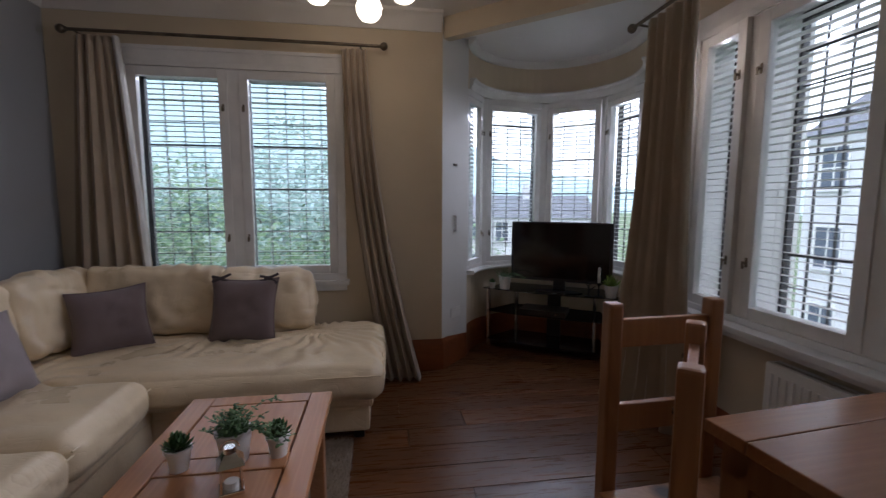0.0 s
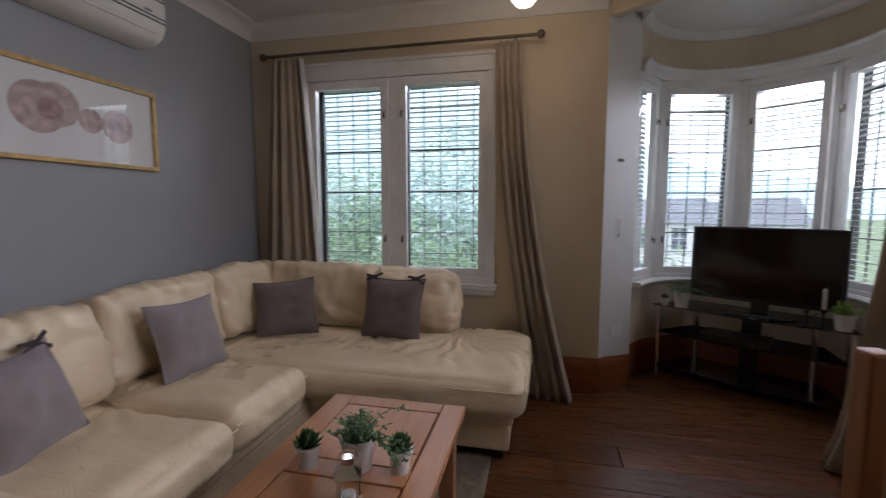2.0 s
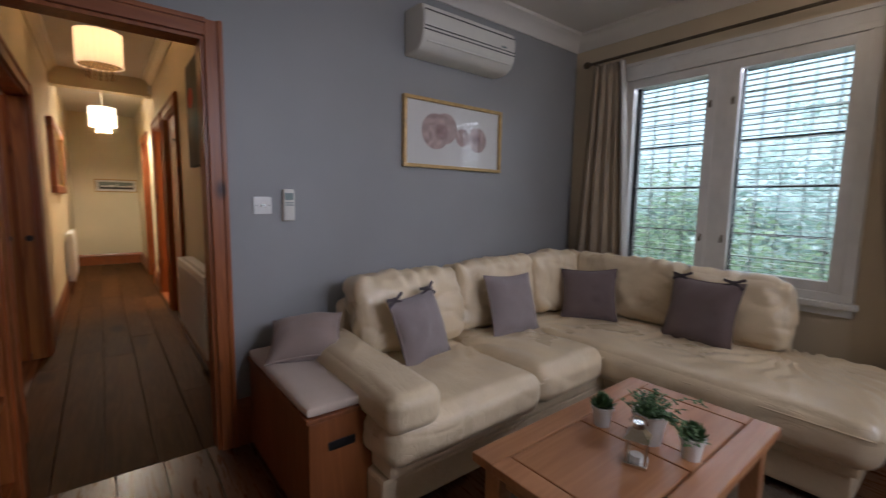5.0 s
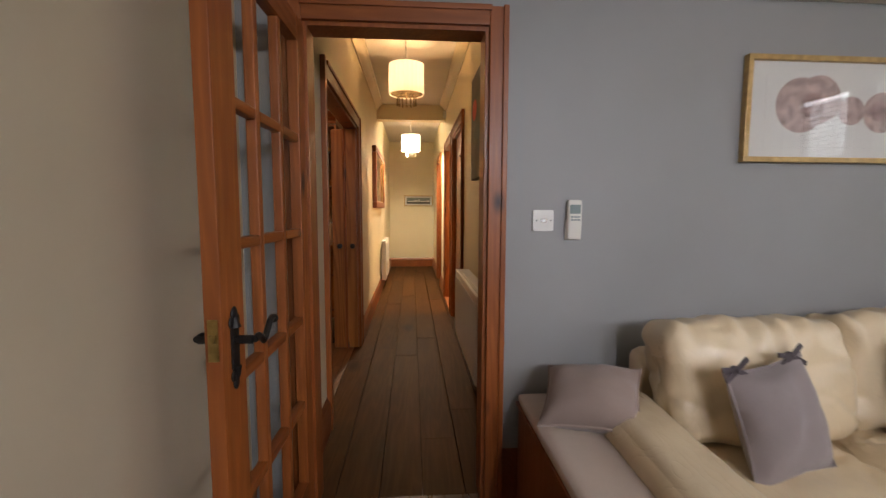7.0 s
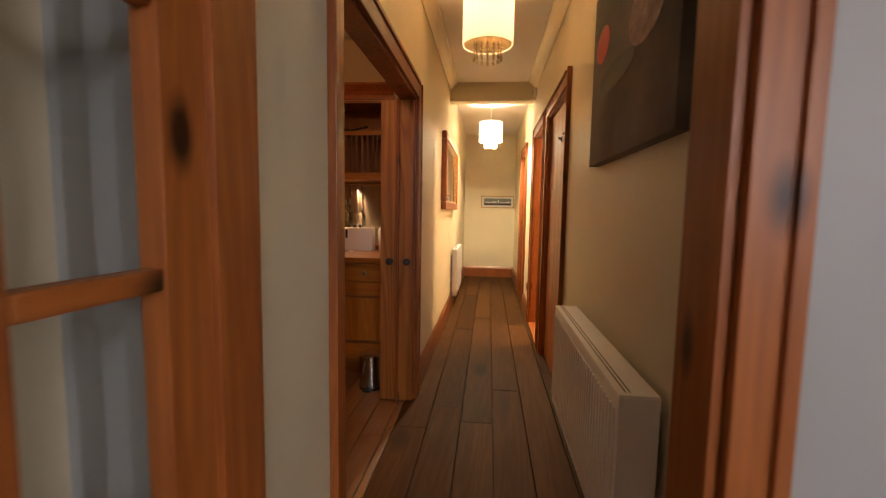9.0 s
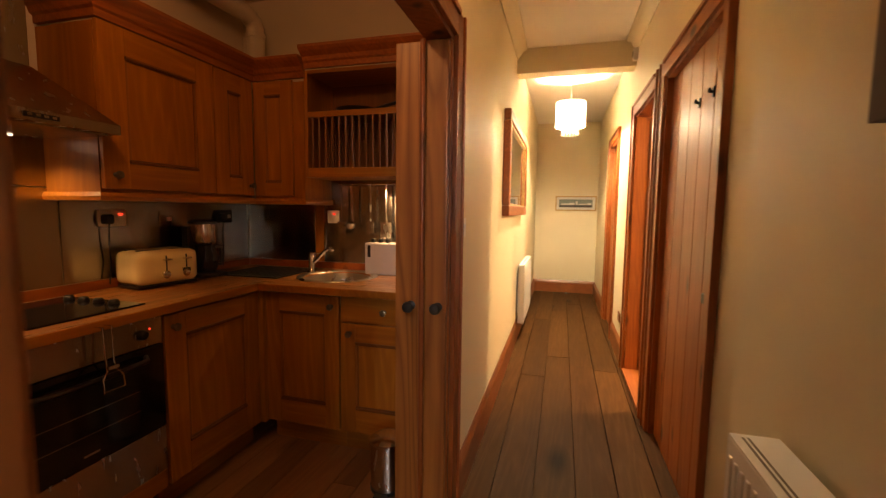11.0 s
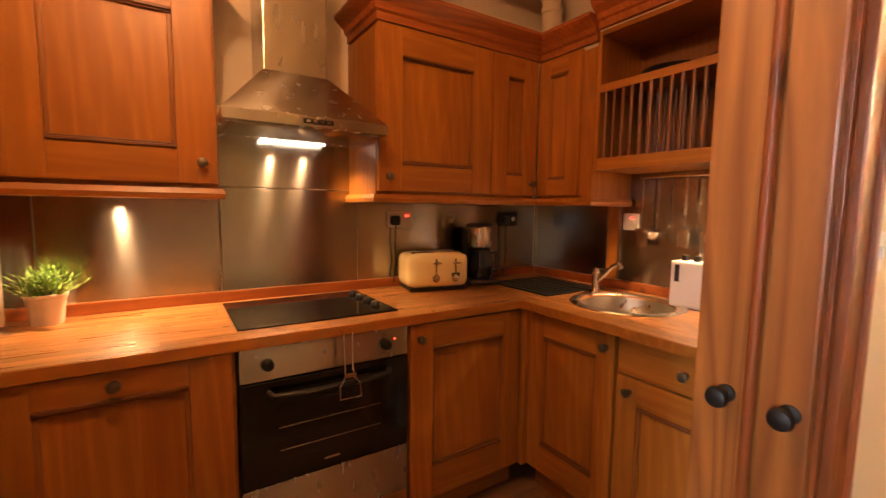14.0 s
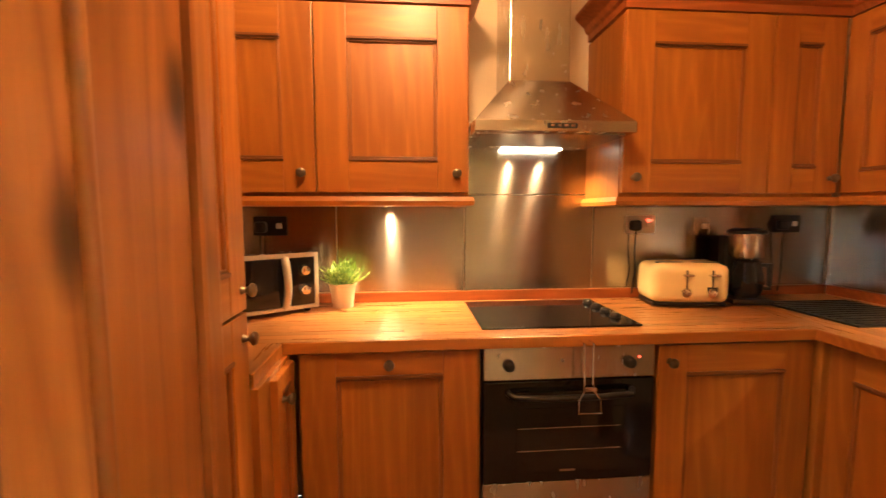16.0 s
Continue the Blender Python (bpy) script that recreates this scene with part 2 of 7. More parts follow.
def foliage(name, dark, light, thin=0.0):
    """Thin matter that lets some light through: leaves, blind slats."""
    m, nd, ln, b = mat(name, 0.55)
    g = nd.new("ShaderNodeNewGeometry")
    col = ramp(nd, ln, g.outputs["Random Per Island"], [(0.0, dark), (1.0, light)])
    ln.new(col, b.inputs["Base Color"])
    if thin:
        # light comes through thin leaves
        tl = nd.new("ShaderNodeBsdfTranslucent")
        ln.new(col, tl.inputs[0])
        mx = nd.new("ShaderNodeMixShader")
        mx.inputs[0].default_value = thin
        ln.new(b.outputs[0], mx.inputs[1])
        ln.new(tl.outputs[0], mx.inputs[2])
        ln.new(mx.outputs[0], nd["Material Output"].inputs[0])
    return m


M_CREAM = plaster("cream_plaster", (0.64, 0.535, 0.385), 0.6)
M_GREY = plaster("grey_paint", (0.305, 0.307, 0.308), 0.5, 0.04)
M_HALL = plaster("pale_yellow_paint", (0.70, 0.62, 0.44), 0.5, 0.03)
M_KWALL = plaster("kitchen_cream_paint", (0.62, 0.52, 0.40), 0.55, 0.04)
M_CEIL = plaster("ceiling_paint", (0.74, 0.71, 0.66), 0.75, 0.03)
M_WHITE = paint("white_gloss_paint", (0.74, 0.73, 0.71), 0.34)
M_BAYWHITE = plaster("bay_white_paint", (0.72, 0.71, 0.68), 0.55, 0.03)
M_PINE = wood("stained_pine", (0.17, 0.038, 0.007), (0.52, 0.155, 0.030), "z", 0.42, 5.2, 7, 0.18, 0.1, 0.32)
M_PINE_X = wood("stained_pine_across", (0.17, 0.038, 0.007), (0.52, 0.155, 0.030), "x", 0.42, 5.2, 7, 0.18, 0.1, 0.32)
# the same pine in a lighter colour, with the light on the leaves put in
M_FOLD = wood("lit_pine", (0.21, 0.066, 0.012), (0.58, 0.235, 0.052), "z", 0.4, 4.6, 5, 0.1, 0.15, 0.75)
M_SKIRT = wood("stained_skirting", (0.16, 0.042, 0.012), (0.34, 0.105, 0.031), "x", 0.36, 0, 6, 0.15, 0.2)
M_OAKY = wood("kitchen_oak", (0.225, 0.063, 0.0065), (0.57, 0.220, 0.025), "z", 0.36, 0, 5, 0.12, 0.15, 0.18, 0.36)
M_OAKX = wood("kitchen_oak_rail", (0.225, 0.063, 0.0065), (0.57, 0.220, 0.025), "x", 0.36, 0, 5, 0.12, 0.15, 0.18, 0.36)
# shade is put into the bead colours, deepest at head and foot
M_OAKDARK = wood("shade_dark_bead", (0.10, 0.031, 0.008), (0.24, 0.085, 0.02), "x", 0.4, 0, 5, 0.05)
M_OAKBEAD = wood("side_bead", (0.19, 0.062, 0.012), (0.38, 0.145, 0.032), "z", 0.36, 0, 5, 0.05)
M_BLOCK = wood("butcher_block", (0.26, 0.082, 0.018), (0.64, 0.30, 0.085), "x", 0.28, 0, 14, 0.45, 0.35)
M_FLOOR = wood("old_floorboard", (0.080, 0.028, 0.0095), (0.22, 0.085, 0.029), "x", 0.27, 1.6, 6, 0.42, 0.05)
M_FLOOR.node_tree.nodes["Principled BSDF"].inputs["Specular IOR Level"].default_value = 0.45
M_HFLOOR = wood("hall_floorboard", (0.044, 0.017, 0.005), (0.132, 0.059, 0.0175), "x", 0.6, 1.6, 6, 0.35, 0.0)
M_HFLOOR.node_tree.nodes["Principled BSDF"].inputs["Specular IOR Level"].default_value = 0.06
M_KFLOOR = wood("kitchen_floor_plank", (0.17, 0.075, 0.03), (0.36, 0.18, 0.075), "x", 0.4, 1.5, 6, 0.3, 0.1)
M_TABLE = wood("oak_table_top", (0.34, 0.135, 0.050), (0.60, 0.29, 0.13), "y", 0.34, 0, 8, 0.15, 0.15)
M_DTABLE = wood("waxed_pine_top", (0.24, 0.092, 0.030), (0.43, 0.19, 0.070), "x", 0.3, 3, 7, 0.12, 0.2)
# pine darkened: the backlit chairs' shade is put into its colour
M_CHAIR = wood("waxed_pine_chair", (0.20, 0.078, 0.025), (0.39, 0.17, 0.060), "z", 0.4, 3, 7, 0.12, 0.1)
M_CHEST = wood("mahogany_chest", (0.15, 0.044, 0.013), (0.36, 0.118, 0.034), "z", 0.4, 2.5, 6, 0.1, 0.2)
M_LEATHER = leather("cream_leather", (0.74, 0.595, 0.395))
M_MAUVE2 = cloth("light_mauve_fabric", (0.28, 0.235, 0.235))
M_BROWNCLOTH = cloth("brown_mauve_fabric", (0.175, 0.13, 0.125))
M_RIBBON = cloth("dark_ribbon", (0.07, 0.055, 0.06))
M_BLUSH = cloth("blush_fabric", (0.60, 0.49, 0.41))
M_DUSK = cloth("dusky_pink_linen", (0.34, 0.26, 0.23))
M_CURTAIN = cloth("taupe_curtain_linen", (0.43, 0.345, 0.25), 400)
M_LINING = cloth("white_curtain_lining", (0.66, 0.64, 0.60), 400)
M_RUG = cloth("shaggy_beige_pile", (0.36, 0.29, 0.215), 120, 0.95, 0.25)
M_STEEL = brushed("brushed_steel", (0.60, 0.57, 0.53), 0.26, (60, 60, 1))
M_SPLASH = brushed("splashback_steel", (0.46, 0.425, 0.38), 0.21, (50, 50, 0.6))
M_CHROME = brushed("chrome", (0.78, 0.77, 0.75), 0.1)
M_PEWTER = paint("pewter_knob", (0.20, 0.17, 0.13), 0.32, 0.2, 0.9, 30)
M_IRON = paint("black_iron", (0.012, 0.011, 0.010), 0.42, 0.2, 0.0, 30)
M_BRASS = paint("old_brass", (0.45, 0.32, 0.12), 0.32, 0.2, 1.0, 30)
M_BRONZE = paint("antique_bronze_rod", (0.16, 0.13, 0.095), 0.35, 0.2, 0.8, 20)
M_BLACK = paint("black_plastic", (0.014, 0.014, 0.015), 0.3, 0.1)
M_BLACKGLASS = paint("black_glass", (0.006, 0.006, 0.007), 0.06, 0.02, 0, 3, 0.0)
M_SMOKE = glass("smoked_glass", (0.10, 0.105, 0.11), 0.10)
M_OVENGLASS = paint("oven_door_glass", (0.012, 0.010, 0.009), 0.07, 0.05, 0, 3, 0.0)
M_GLASS = glass("window_glass")
M_PICGLASS = glass("picture_glass", (0.97, 0.97, 0.97), 0.035)
M_LEAD = paint("dark_glazing_lead", (0.035, 0.035, 0.04), 0.5, 0.2)
M_SLAT = foliage("white_blind_slat", (0.74, 0.74, 0.73), (0.78, 0.78, 0.77), 0.22)
M_PLASTIC = paint("white_plastic", (0.78, 0.77, 0.74), 0.35, 0.02)
M_ACPLASTIC = paint("ivory_plastic", (0.70, 0.68, 0.62), 0.4, 0.03)
M_CREAMENAMEL = paint("cream_enamel", (0.82, 0.67, 0.34), 0.2, 0.03)
M_POT = paint("white_ceramic", (0.66, 0.64, 0.60), 0.4, 0.06)
M_PINKPOT = paint("pale_plaster_pot", (0.66, 0.52, 0.42), 0.6, 0.08)
M_SOIL = paint("potting_soil", (0.03, 0.02, 0.014), 0.9, 0.3, 0, 40)
M_LEAF = foliage("pot_plant_leaf", (0.035, 0.085, 0.03), (0.12, 0.22, 0.08))
M_LIME = foliage("lime_leaf", (0.09, 0.20, 0.02), (0.33, 0.50, 0.09))
# haze is put into both tree-leaf colours, most in the paler
M_TREE = foliage("tree_leaf", (0.14, 0.24, 0.13), (0.34, 0.46, 0.29), 0.5)
M_PALETREE = foliage("haze_paled_leaf", (0.32, 0.45, 0.41), (0.62, 0.73, 0.70), 0.5)
M_SINK = paint("satin_steel", (0.62, 0.58, 0.52), 0.28, 0.05, 1.0, 12)
M_SILVER = paint("silver_plastic", (0.55, 0.52, 0.47), 0.33, 0.05, 0.5, 12)
M_SPINDLE = wood("rack_spindle", (0.15, 0.05, 0.012), (0.32, 0.12, 0.03), "z", 0.4, 0, 5, 0.05)
M_BARK = paint("bark", (0.09, 0.07, 0.05), 0.9, 0.3, 0, 20)
M_GOLD = paint("gold_wood_frame", (0.52, 0.34, 0.13), 0.34, 0.15, 0.35, 30)
M_MOUNT = paint("picture_mount", (0.76, 0.75, 0.72), 0.7, 0.02)
M_BLUSHPRINT = paint("blush_print", (0.56, 0.42, 0.39), 0.7, 0.2, 0, 25)
M_BLUSHPRINT2 = paint("deep_blush_print", (0.44, 0.30, 0.28), 0.7, 0.25, 0, 25)
M_MIRROR = mat("mirror_silver", 0.02, 1.0)[0]
M_MIRROR.node_tree.nodes["Principled BSDF"].inputs["Base Color"].default_value = (0.9, 0.9, 0.9, 1)
M_SHADE = glow("lit_fabric_shade", (1.0, 0.80, 0.50), 0.5, (0.8, 0.74, 0.62), 0.4)
M_SHADE2 = glow("lit_white_shade", (1.0, 0.93, 0.78), 0.7, (0.82, 0.80, 0.74), 0.4)
M_BULB = glow("frosted_bulb", (1.0, 0.86, 0.62), 4)
M_STRIP = glow("hood_lamp_lens", (1.0, 0.84, 0.58), 2)
M_RED = glow("red_neon", (1.0, 0.05, 0.02), 0.8, (0.4, 0.02, 0.01))
# tinted glass of the disc added under the near hall pendant
M_OPAL = glass("added_dimming_glass", (0.30, 0.26, 0.20), 0.03)
M_CRYSTAL = glass("crystal_drop", (0.95, 0.9, 0.8), 0.3)
M_LCD = paint("green_grey_lcd", (0.24, 0.30, 0.29), 0.25)
M_RENDER = plaster("white_render", (0.66, 0.66, 0.68), 0.8, 0.05)
M_ROOF = plaster("slate_roof", (0.12, 0.13, 0.15), 0.7, 0.1)
M_DARKWIN = paint("far_window_glass", (0.10, 0.12, 0.16), 0.15)
M_GRASS = plaster("far_grass", (0.09, 0.14, 0.06), 0.9, 0.2)
# the hill's distance haze is mixed into its blue-green paint
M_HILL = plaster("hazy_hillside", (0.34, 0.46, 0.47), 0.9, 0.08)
M_REDCLOTH = paint("red_sign", (0.6, 0.05, 0.04), 0.6)

# ---- building helpers ----
def box(bm, a, b, bevel=0.0, m=None):
    """A box from corner a to corner b, its edges rounded by bevel."""
    vs = [bm.verts.new((x, y, z)) for x in (a[0], b[0]) for y in (a[1], b[1]) for z in (a[2], b[2])]
    fs = [bm.faces.new([vs[i] for i in q]) for q in ((0, 1, 3, 2), (4, 6, 7, 5), (0, 4, 5, 1), (2, 3, 7, 6), (0, 2, 6, 4), (1, 5, 7, 3))]
    bmesh.ops.recalc_face_normals(bm, faces=fs)
    if m is not None:
        bmesh.ops.transform(bm, matrix=m, verts=vs)
    if bevel:
        es = list({e for f in fs for e in f.edges})
        bmesh.ops.bevel(bm, geom=es, offset=bevel, segments=2, affect="EDGES", profile=0.6)
    return bm


def boxes(*items, bevel=0.0):
    bm = bmesh.new()
    for a, b in items:
        box(bm, a, b, bevel)
    return bm


def rod(bm, a, b, r, r2=None, n=12):
    """A round bar from a to b."""
    a, b = Vector(a), Vector(b)
    d = b - a
    m = Matrix.Translation((a + b) / 2) @ d.to_track_quat("Z", "Y").to_matrix().to_4x4()
    bmesh.ops.create_cone(bm, cap_ends=True, segments=n, radius1=r, radius2=r if r2 is None else r2, depth=d.length, matrix=m)
    return bm


def tube(bm, pts, r, n=8, closed=False):
    """One unbroken round bar along a line of points."""
    pts = [Vector(p) for p in pts]
    rings, ref = [], None
    for i, p in enumerate(pts):
        a = pts[i - 1] if i or closed else p
        b = pts[(i + 1) % len(pts)] if i + 1 < len(pts) or closed else p
        d = (b - a).normalized()
        ref = d.orthogonal() if ref is None else ref - d * ref.dot(d)
        ref.normalize()
        q = d.cross(ref)
        rings.append([bm.verts.new(p + (ref * math.cos(2 * math.pi * k / n) + q * math.sin(2 * math.pi * k / n)) * r) for k in range(n)])
    pairs = list(zip(rings, rings[1:])) + ([(rings[-1], rings[0])] if closed else [])
    fs = [bm.faces.new((u[k], u[(k + 1) % n], v[(k + 1) % n], v[k])) for u, v in pairs for k in range(n)]
    if not closed:
        fs += [bm.faces.new(rings[0]), bm.faces.new(rings[-1])]
    bmesh.ops.recalc_face_normals(bm, faces=fs)
    return bm


def lathe(bm, profile, centre=(0, 0, 0), n=24, axis="z"):
    """Turn a profile of (radius, height) rows about an axis."""
    rings = []
    for r, h in profile:
        ring = []
        for i in range(n):
            a = 2 * math.pi * i / n
            p = (r * math.cos(a), r * math.sin(a), h)
            if axis == "y":
                p = (p[0], -p[2], p[1])
            ring.append(bm.verts.new((p[0] + centre[0], p[1] + centre[1], p[2] + centre[2])))
        rings.append(ring)
    for p, q in zip(rings, rings[1:]):
        for i in range(n):
            bm.faces.new((p[i], p[(i + 1) % n], q[(i + 1) % n], q[i]))
    bm.faces.new(list(reversed(rings[0])))
    bm.faces.new(rings[-1])
    return bm


def rounded(bm, centre, size, r, n=8, puff=(0, 0, 0), wrinkle=0.0, m=None, seed=0):
    """A soft block: rounded edges, swollen faces, slight wrinkles."""
    half = [s / 2 for s in size]
    old = set(bm.verts)
    bmesh.ops.create_cube(bm, size=2)
    es = [e for e in bm.edges if e.verts[0] not in old]
    bmesh.ops.subdivide_edges(bm, edges=es, cuts=n, use_grid_fill=True)
    vs = [v for v in bm.verts if v not in old]
    for v in vs:
        u = v.co.copy()
        p = Vector([u[i] * half[i] for i in range(3)])
        inner = Vector([max(-(half[i] - r), min(half[i] - r, p[i])) for i in range(3)])
        d = p - inner
        if d.length > 1e-6:
            p = inner + d.normalized() * r
        for i in range(3):
            j, k = (i + 1) % 3, (i + 2) % 3
            p[i] += puff[i] * u[i] * (1 - u[j] ** 2) * (1 - u[k] ** 2)
        if wrinkle:
            q = p * 5 + Vector((seed * 3.7, seed * 1.3, seed))
            p += p.normalized() * wrinkle * (noise.noise(q) + 0.5 * noise.noise(q * 2.7))
        v.co = p
    mm = Matrix.Translation(centre) @ (m if m is not None else Matrix.Identity(4))
    bmesh.ops.transform(bm, matrix=mm, verts=vs)
    return bm


def prism(bm, pts, z0, z1):
    lo = [bm.verts.new((x, y, z0)) for x, y in pts]
    hi = [bm.verts.new((x, y, z1)) for x, y in pts]
    n = len(pts)
    fs = [bm.faces.new(lo), bm.faces.new(hi)]
    fs += [bm.faces.new((lo[i], lo[(i + 1) % n], hi[(i + 1) % n], hi[i])) for i in range(n)]
    bmesh.ops.recalc_face_normals(bm, faces=fs)
    return bm


def profile_run(bm, pts, section, closed=False):
    """Sweep a section of (outward, up) rows along a level line of (x, y, z); outward is to the line's left."""
    rings = []
    for i, p in enumerate(pts):
        p = Vector(p)
        a = Vector(pts[i - 1]) if i else None
        b = Vector(pts[i + 1]) if i + 1 < len(pts) else None
        d = ((p - a).normalized() if a else Vector()) + ((b - p).normalized() if b else Vector())
        d.normalize()
        side = Vector((-d.y, d.x, 0))
        if a and b:
            side /= max(0.3, abs(side.dot(Vector((-(b - p).y, (b - p).x, 0)).normalized())))
        rings.append([bm.verts.new(p + side * o + Vector((0, 0, u))) for o, u in section])
    n = len(section)
    fs = []
    for p, q in zip(rings, rings[1:]):
        fs += [bm.faces.new((p[k], p[(k + 1) % n], q[(k + 1) % n], q[k])) for k in range(n)]
    fs += [bm.faces.new(rings[0]), bm.faces.new(rings[-1])]
    bmesh.ops.recalc_face_normals(bm, faces=fs)
    return bm


def mesh_of(name, bm, material, smooth=False):
    me = bpy.data.meshes.new(name)
    bm.to_mesh(me)
    bm.free()
    me.materials.append(material)
    if smooth:
        me.polygons.foreach_set("use_smooth", [True] * len(me.polygons))
        me.set_sharp_from_angle(angle=radians(45))
    return me


def part(name, bm, material, parent=None, label="", smooth=False):
    """One mesh object, under a thing or a part where one is given."""
    ob = new(name, mesh_of(name, bm, material, smooth))
    ob.parent = parent
    return tagged(ob, label)


def thing(name, label, category, m=None, group="", kind=""):
    """An Empty at the base of a thing, which holds its parts."""
    ob = tagged(new(name), label, category, group, kind)
    ob.empty_display_size = 0.1
    if m is not None:
        ob.matrix_basis = m
    return ob


def solid(name, bm, material, label, category, kind="", group="", smooth=False, m=None):
    """A thing that is one mesh."""
    ob = part(name, bm, material, None, "", smooth)
    if m is not None:
        ob.matrix_basis = m
    return tagged(ob, label, category, group, kind)


def piece(name, me, parent, m):
    ob = new(name, me)
    ob.parent = parent
    ob.matrix_basis = m
    return ob

# ---- setting: sitting room, corner turret, hall, kitchen ----
CEIL = 2.66
HCEIL = 2.76
WX, WY = -1.865, 3.385          # grey wall, window wall
EX = 2.10                       # east wall
SY = -0.46                      # wall behind the glazed door
HL, HR, HEND = -0.28, 0.70, -9.75
KX0, KX1, KY = -5.05, -1.99, -2.06


def wall(name, pieces, material, label):
    return solid(name, boxes(*pieces), material, label, "wall", "structure")


# grey wall with the doorway to the hall
wall("wall_west", [((WX - 0.12, SY - 0.12, 0), (WX, -0.215, CEIL + 0.1)), ((WX - 0.12, 0.53, 0), (WX, WY + 0.3, CEIL + 0.1)),
                   ((WX - 0.12, -0.215, 2.016), (WX, 0.53, CEIL + 0.1))], M_GREY, "mid-grey painted feature wall with a doorway")
# window wall
W0, W1, WZ0, WZ1 = -1.44, 0.01, 0.66, 2.25
wall("wall_north", [((WX, WY, 0), (W0, WY + 0.3, CEIL + 0.1)), ((W1, WY, 0), (0.75, WY + 0.3, CEIL + 0.1)),
                    ((W0, WY, 0), (W1, WY + 0.3, WZ0)), ((W0, WY, WZ1), (W1, WY + 0.3, CEIL + 0.1))], M_CREAM, "cream plastered wall round the double casement")
# east wall with its double window
E0, E1 = 0.72, 2.46
wall("wall_east", [((EX, SY, 0), (EX + 0.3, E0, CEIL + 0.1)), ((EX, E1, 0), (EX + 0.3, 2.78, CEIL + 0.1)),
                   ((EX, E0, 0), (EX + 0.3, E1, WZ0)), ((EX, E0, WZ1), (EX + 0.3, E1, CEIL + 0.1))], M_CREAM, "cream plastered wall over a radiator")
wall("wall_south", [((WX, SY - 0.12, 0), (EX + 0.3, SY, CEIL + 0.1))], M_CREAM, "cream plastered wall behind the glazed door")

# corner turret: a ring of window bays about TC
TC, TR = Vector((1.65, 3.45)), 0.70


def tp(deg, r):
    a = radians(deg)
    return (TC.x + r * math.cos(a), TC.y + r * math.sin(a))


T_POSTS = [163, 127.5, 74.5, 29, -14, -46]     # bearings of the posts between the turret's windows


def ring_run(r, a0, a1, z, step=6):
    n = max(2, int(abs(a1 - a0) / step))
    return [(*tp(a0 + (a1 - a0) * i / n, r), z) for i in range(n + 1)]


apron, frieze = bmesh.new(), bmesh.new()
profile_run(apron, ring_run(TR + 0.0, 163, -44, 0), [(0, 0), (0.16, 0), (0.16, 0.70), (0, 0.70)])
profile_run(frieze, ring_run(TR - 0.02, 163, -44, 0), [(0, 2.24), (0.18, 2.24), (0.18, CEIL + 0.1), (0, CEIL + 0.1)])
solid("wall_turret_apron", apron, M_CREAM, "curved cream plaster below the turret windows", "wall", "structure")
solid("wall_turret_frieze", frieze, M_CREAM, "curved cream plaster above the turret windows", "wall", "structure")
# splayed reveals that join the turret to the two walls
rv = bmesh.new()
prism(rv, [(0.75, WY), (0.75, WY + 0.3), tp(163, TR + 0.16), tp(163, TR - 0.02)], 0, CEIL + 0.1)
solid("wall_turret_west", rv, M_BAYWHITE, "white splayed plaster reveal beside the turret", "wall", "structure")
rv = bmesh.new()
prism(rv, [(EX, 2.78), tp(-44, TR - 0.02), tp(-44, TR + 0.16), (EX + 0.3, 2.78)], 0, CEIL + 0.1)
solid("wall_turret_east", rv, M_BAYWHITE, "white splayed plaster reveal beside the curtain", "wall", "structure")

# hall and kitchen walls
KD0, KD1, KDZ = -4.08, -2.62, 2.02      # opening from the hall to the kitchen
wall("wall_hall_south", [((HEND - 0.1, HL - 0.10, 0), (KD0, HL, HCEIL + 0.1)), ((KD1, HL - 0.10, 0), (WX - 0.12, HL, HCEIL + 0.1)),
                         ((KD0, HL - 0.10, KDZ), (KD1, HL, HCEIL + 0.1))], M_HALL, "pale yellow hall wall with the kitchen opening")
HD = [(-5.17, -4.21), (-6.22, -5.42), (-8.02, -7.24)]
pcs = [((HD[0][1], HR, 0), (WX - 0.12, HR + 0.1, HCEIL + 0.1)), ((HD[1][1], HR, 0), (HD[0][0], HR + 0.1, HCEIL + 0.1)),
       ((HD[2][1], HR, 0), (HD[1][0], HR + 0.1, HCEIL + 0.1)), ((HEND - 0.1, HR, 0), (HD[2][0], HR + 0.1, HCEIL + 0.1))]
pcs += [((a, HR, 2.12), (b, HR + 0.1, HCEIL + 0.1)) for a, b in HD]
wall("wall_hall_north", pcs, M_HALL, "pale yellow hall wall with three doorways")
wall("wall_hall_end", [((HEND - 0.1, HL, 0), (HEND, HR, HCEIL + 0.1))], M_HALL, "pale yellow end wall of the hall")
wall("wall_hall_return", [((WX - 0.12, 0.66, 0), (WX - 0.124, HR, HCEIL))], M_HALL, "pale yellow return beside the doorway")
wall("wall_hall_beam", [((-6.52, HL, 2.55), (-6.36, HR, HCEIL))], M_HALL, "pale yellow downstand beam across the hall")
wall("wall_kitchen_south", [((KX0 - 0.1, KY - 0.1, 0), (KX1 + 0.12, KY, HCEIL + 0.1))], M_KWALL, "warm cream kitchen wall behind the hob")
wall("wall_kitchen_west", [((KX0 - 0.1, KY, 0), (KX0, HL - 0.10, HCEIL + 0.1))], M_KWALL, "warm cream kitchen wall behind the sink")
wall("wall_kitchen_east", [((KX1, KY, 0), (KX1 + 0.005, SY - 0.12, HCEIL + 0.1))], M_KWALL, "warm cream kitchen side wall")
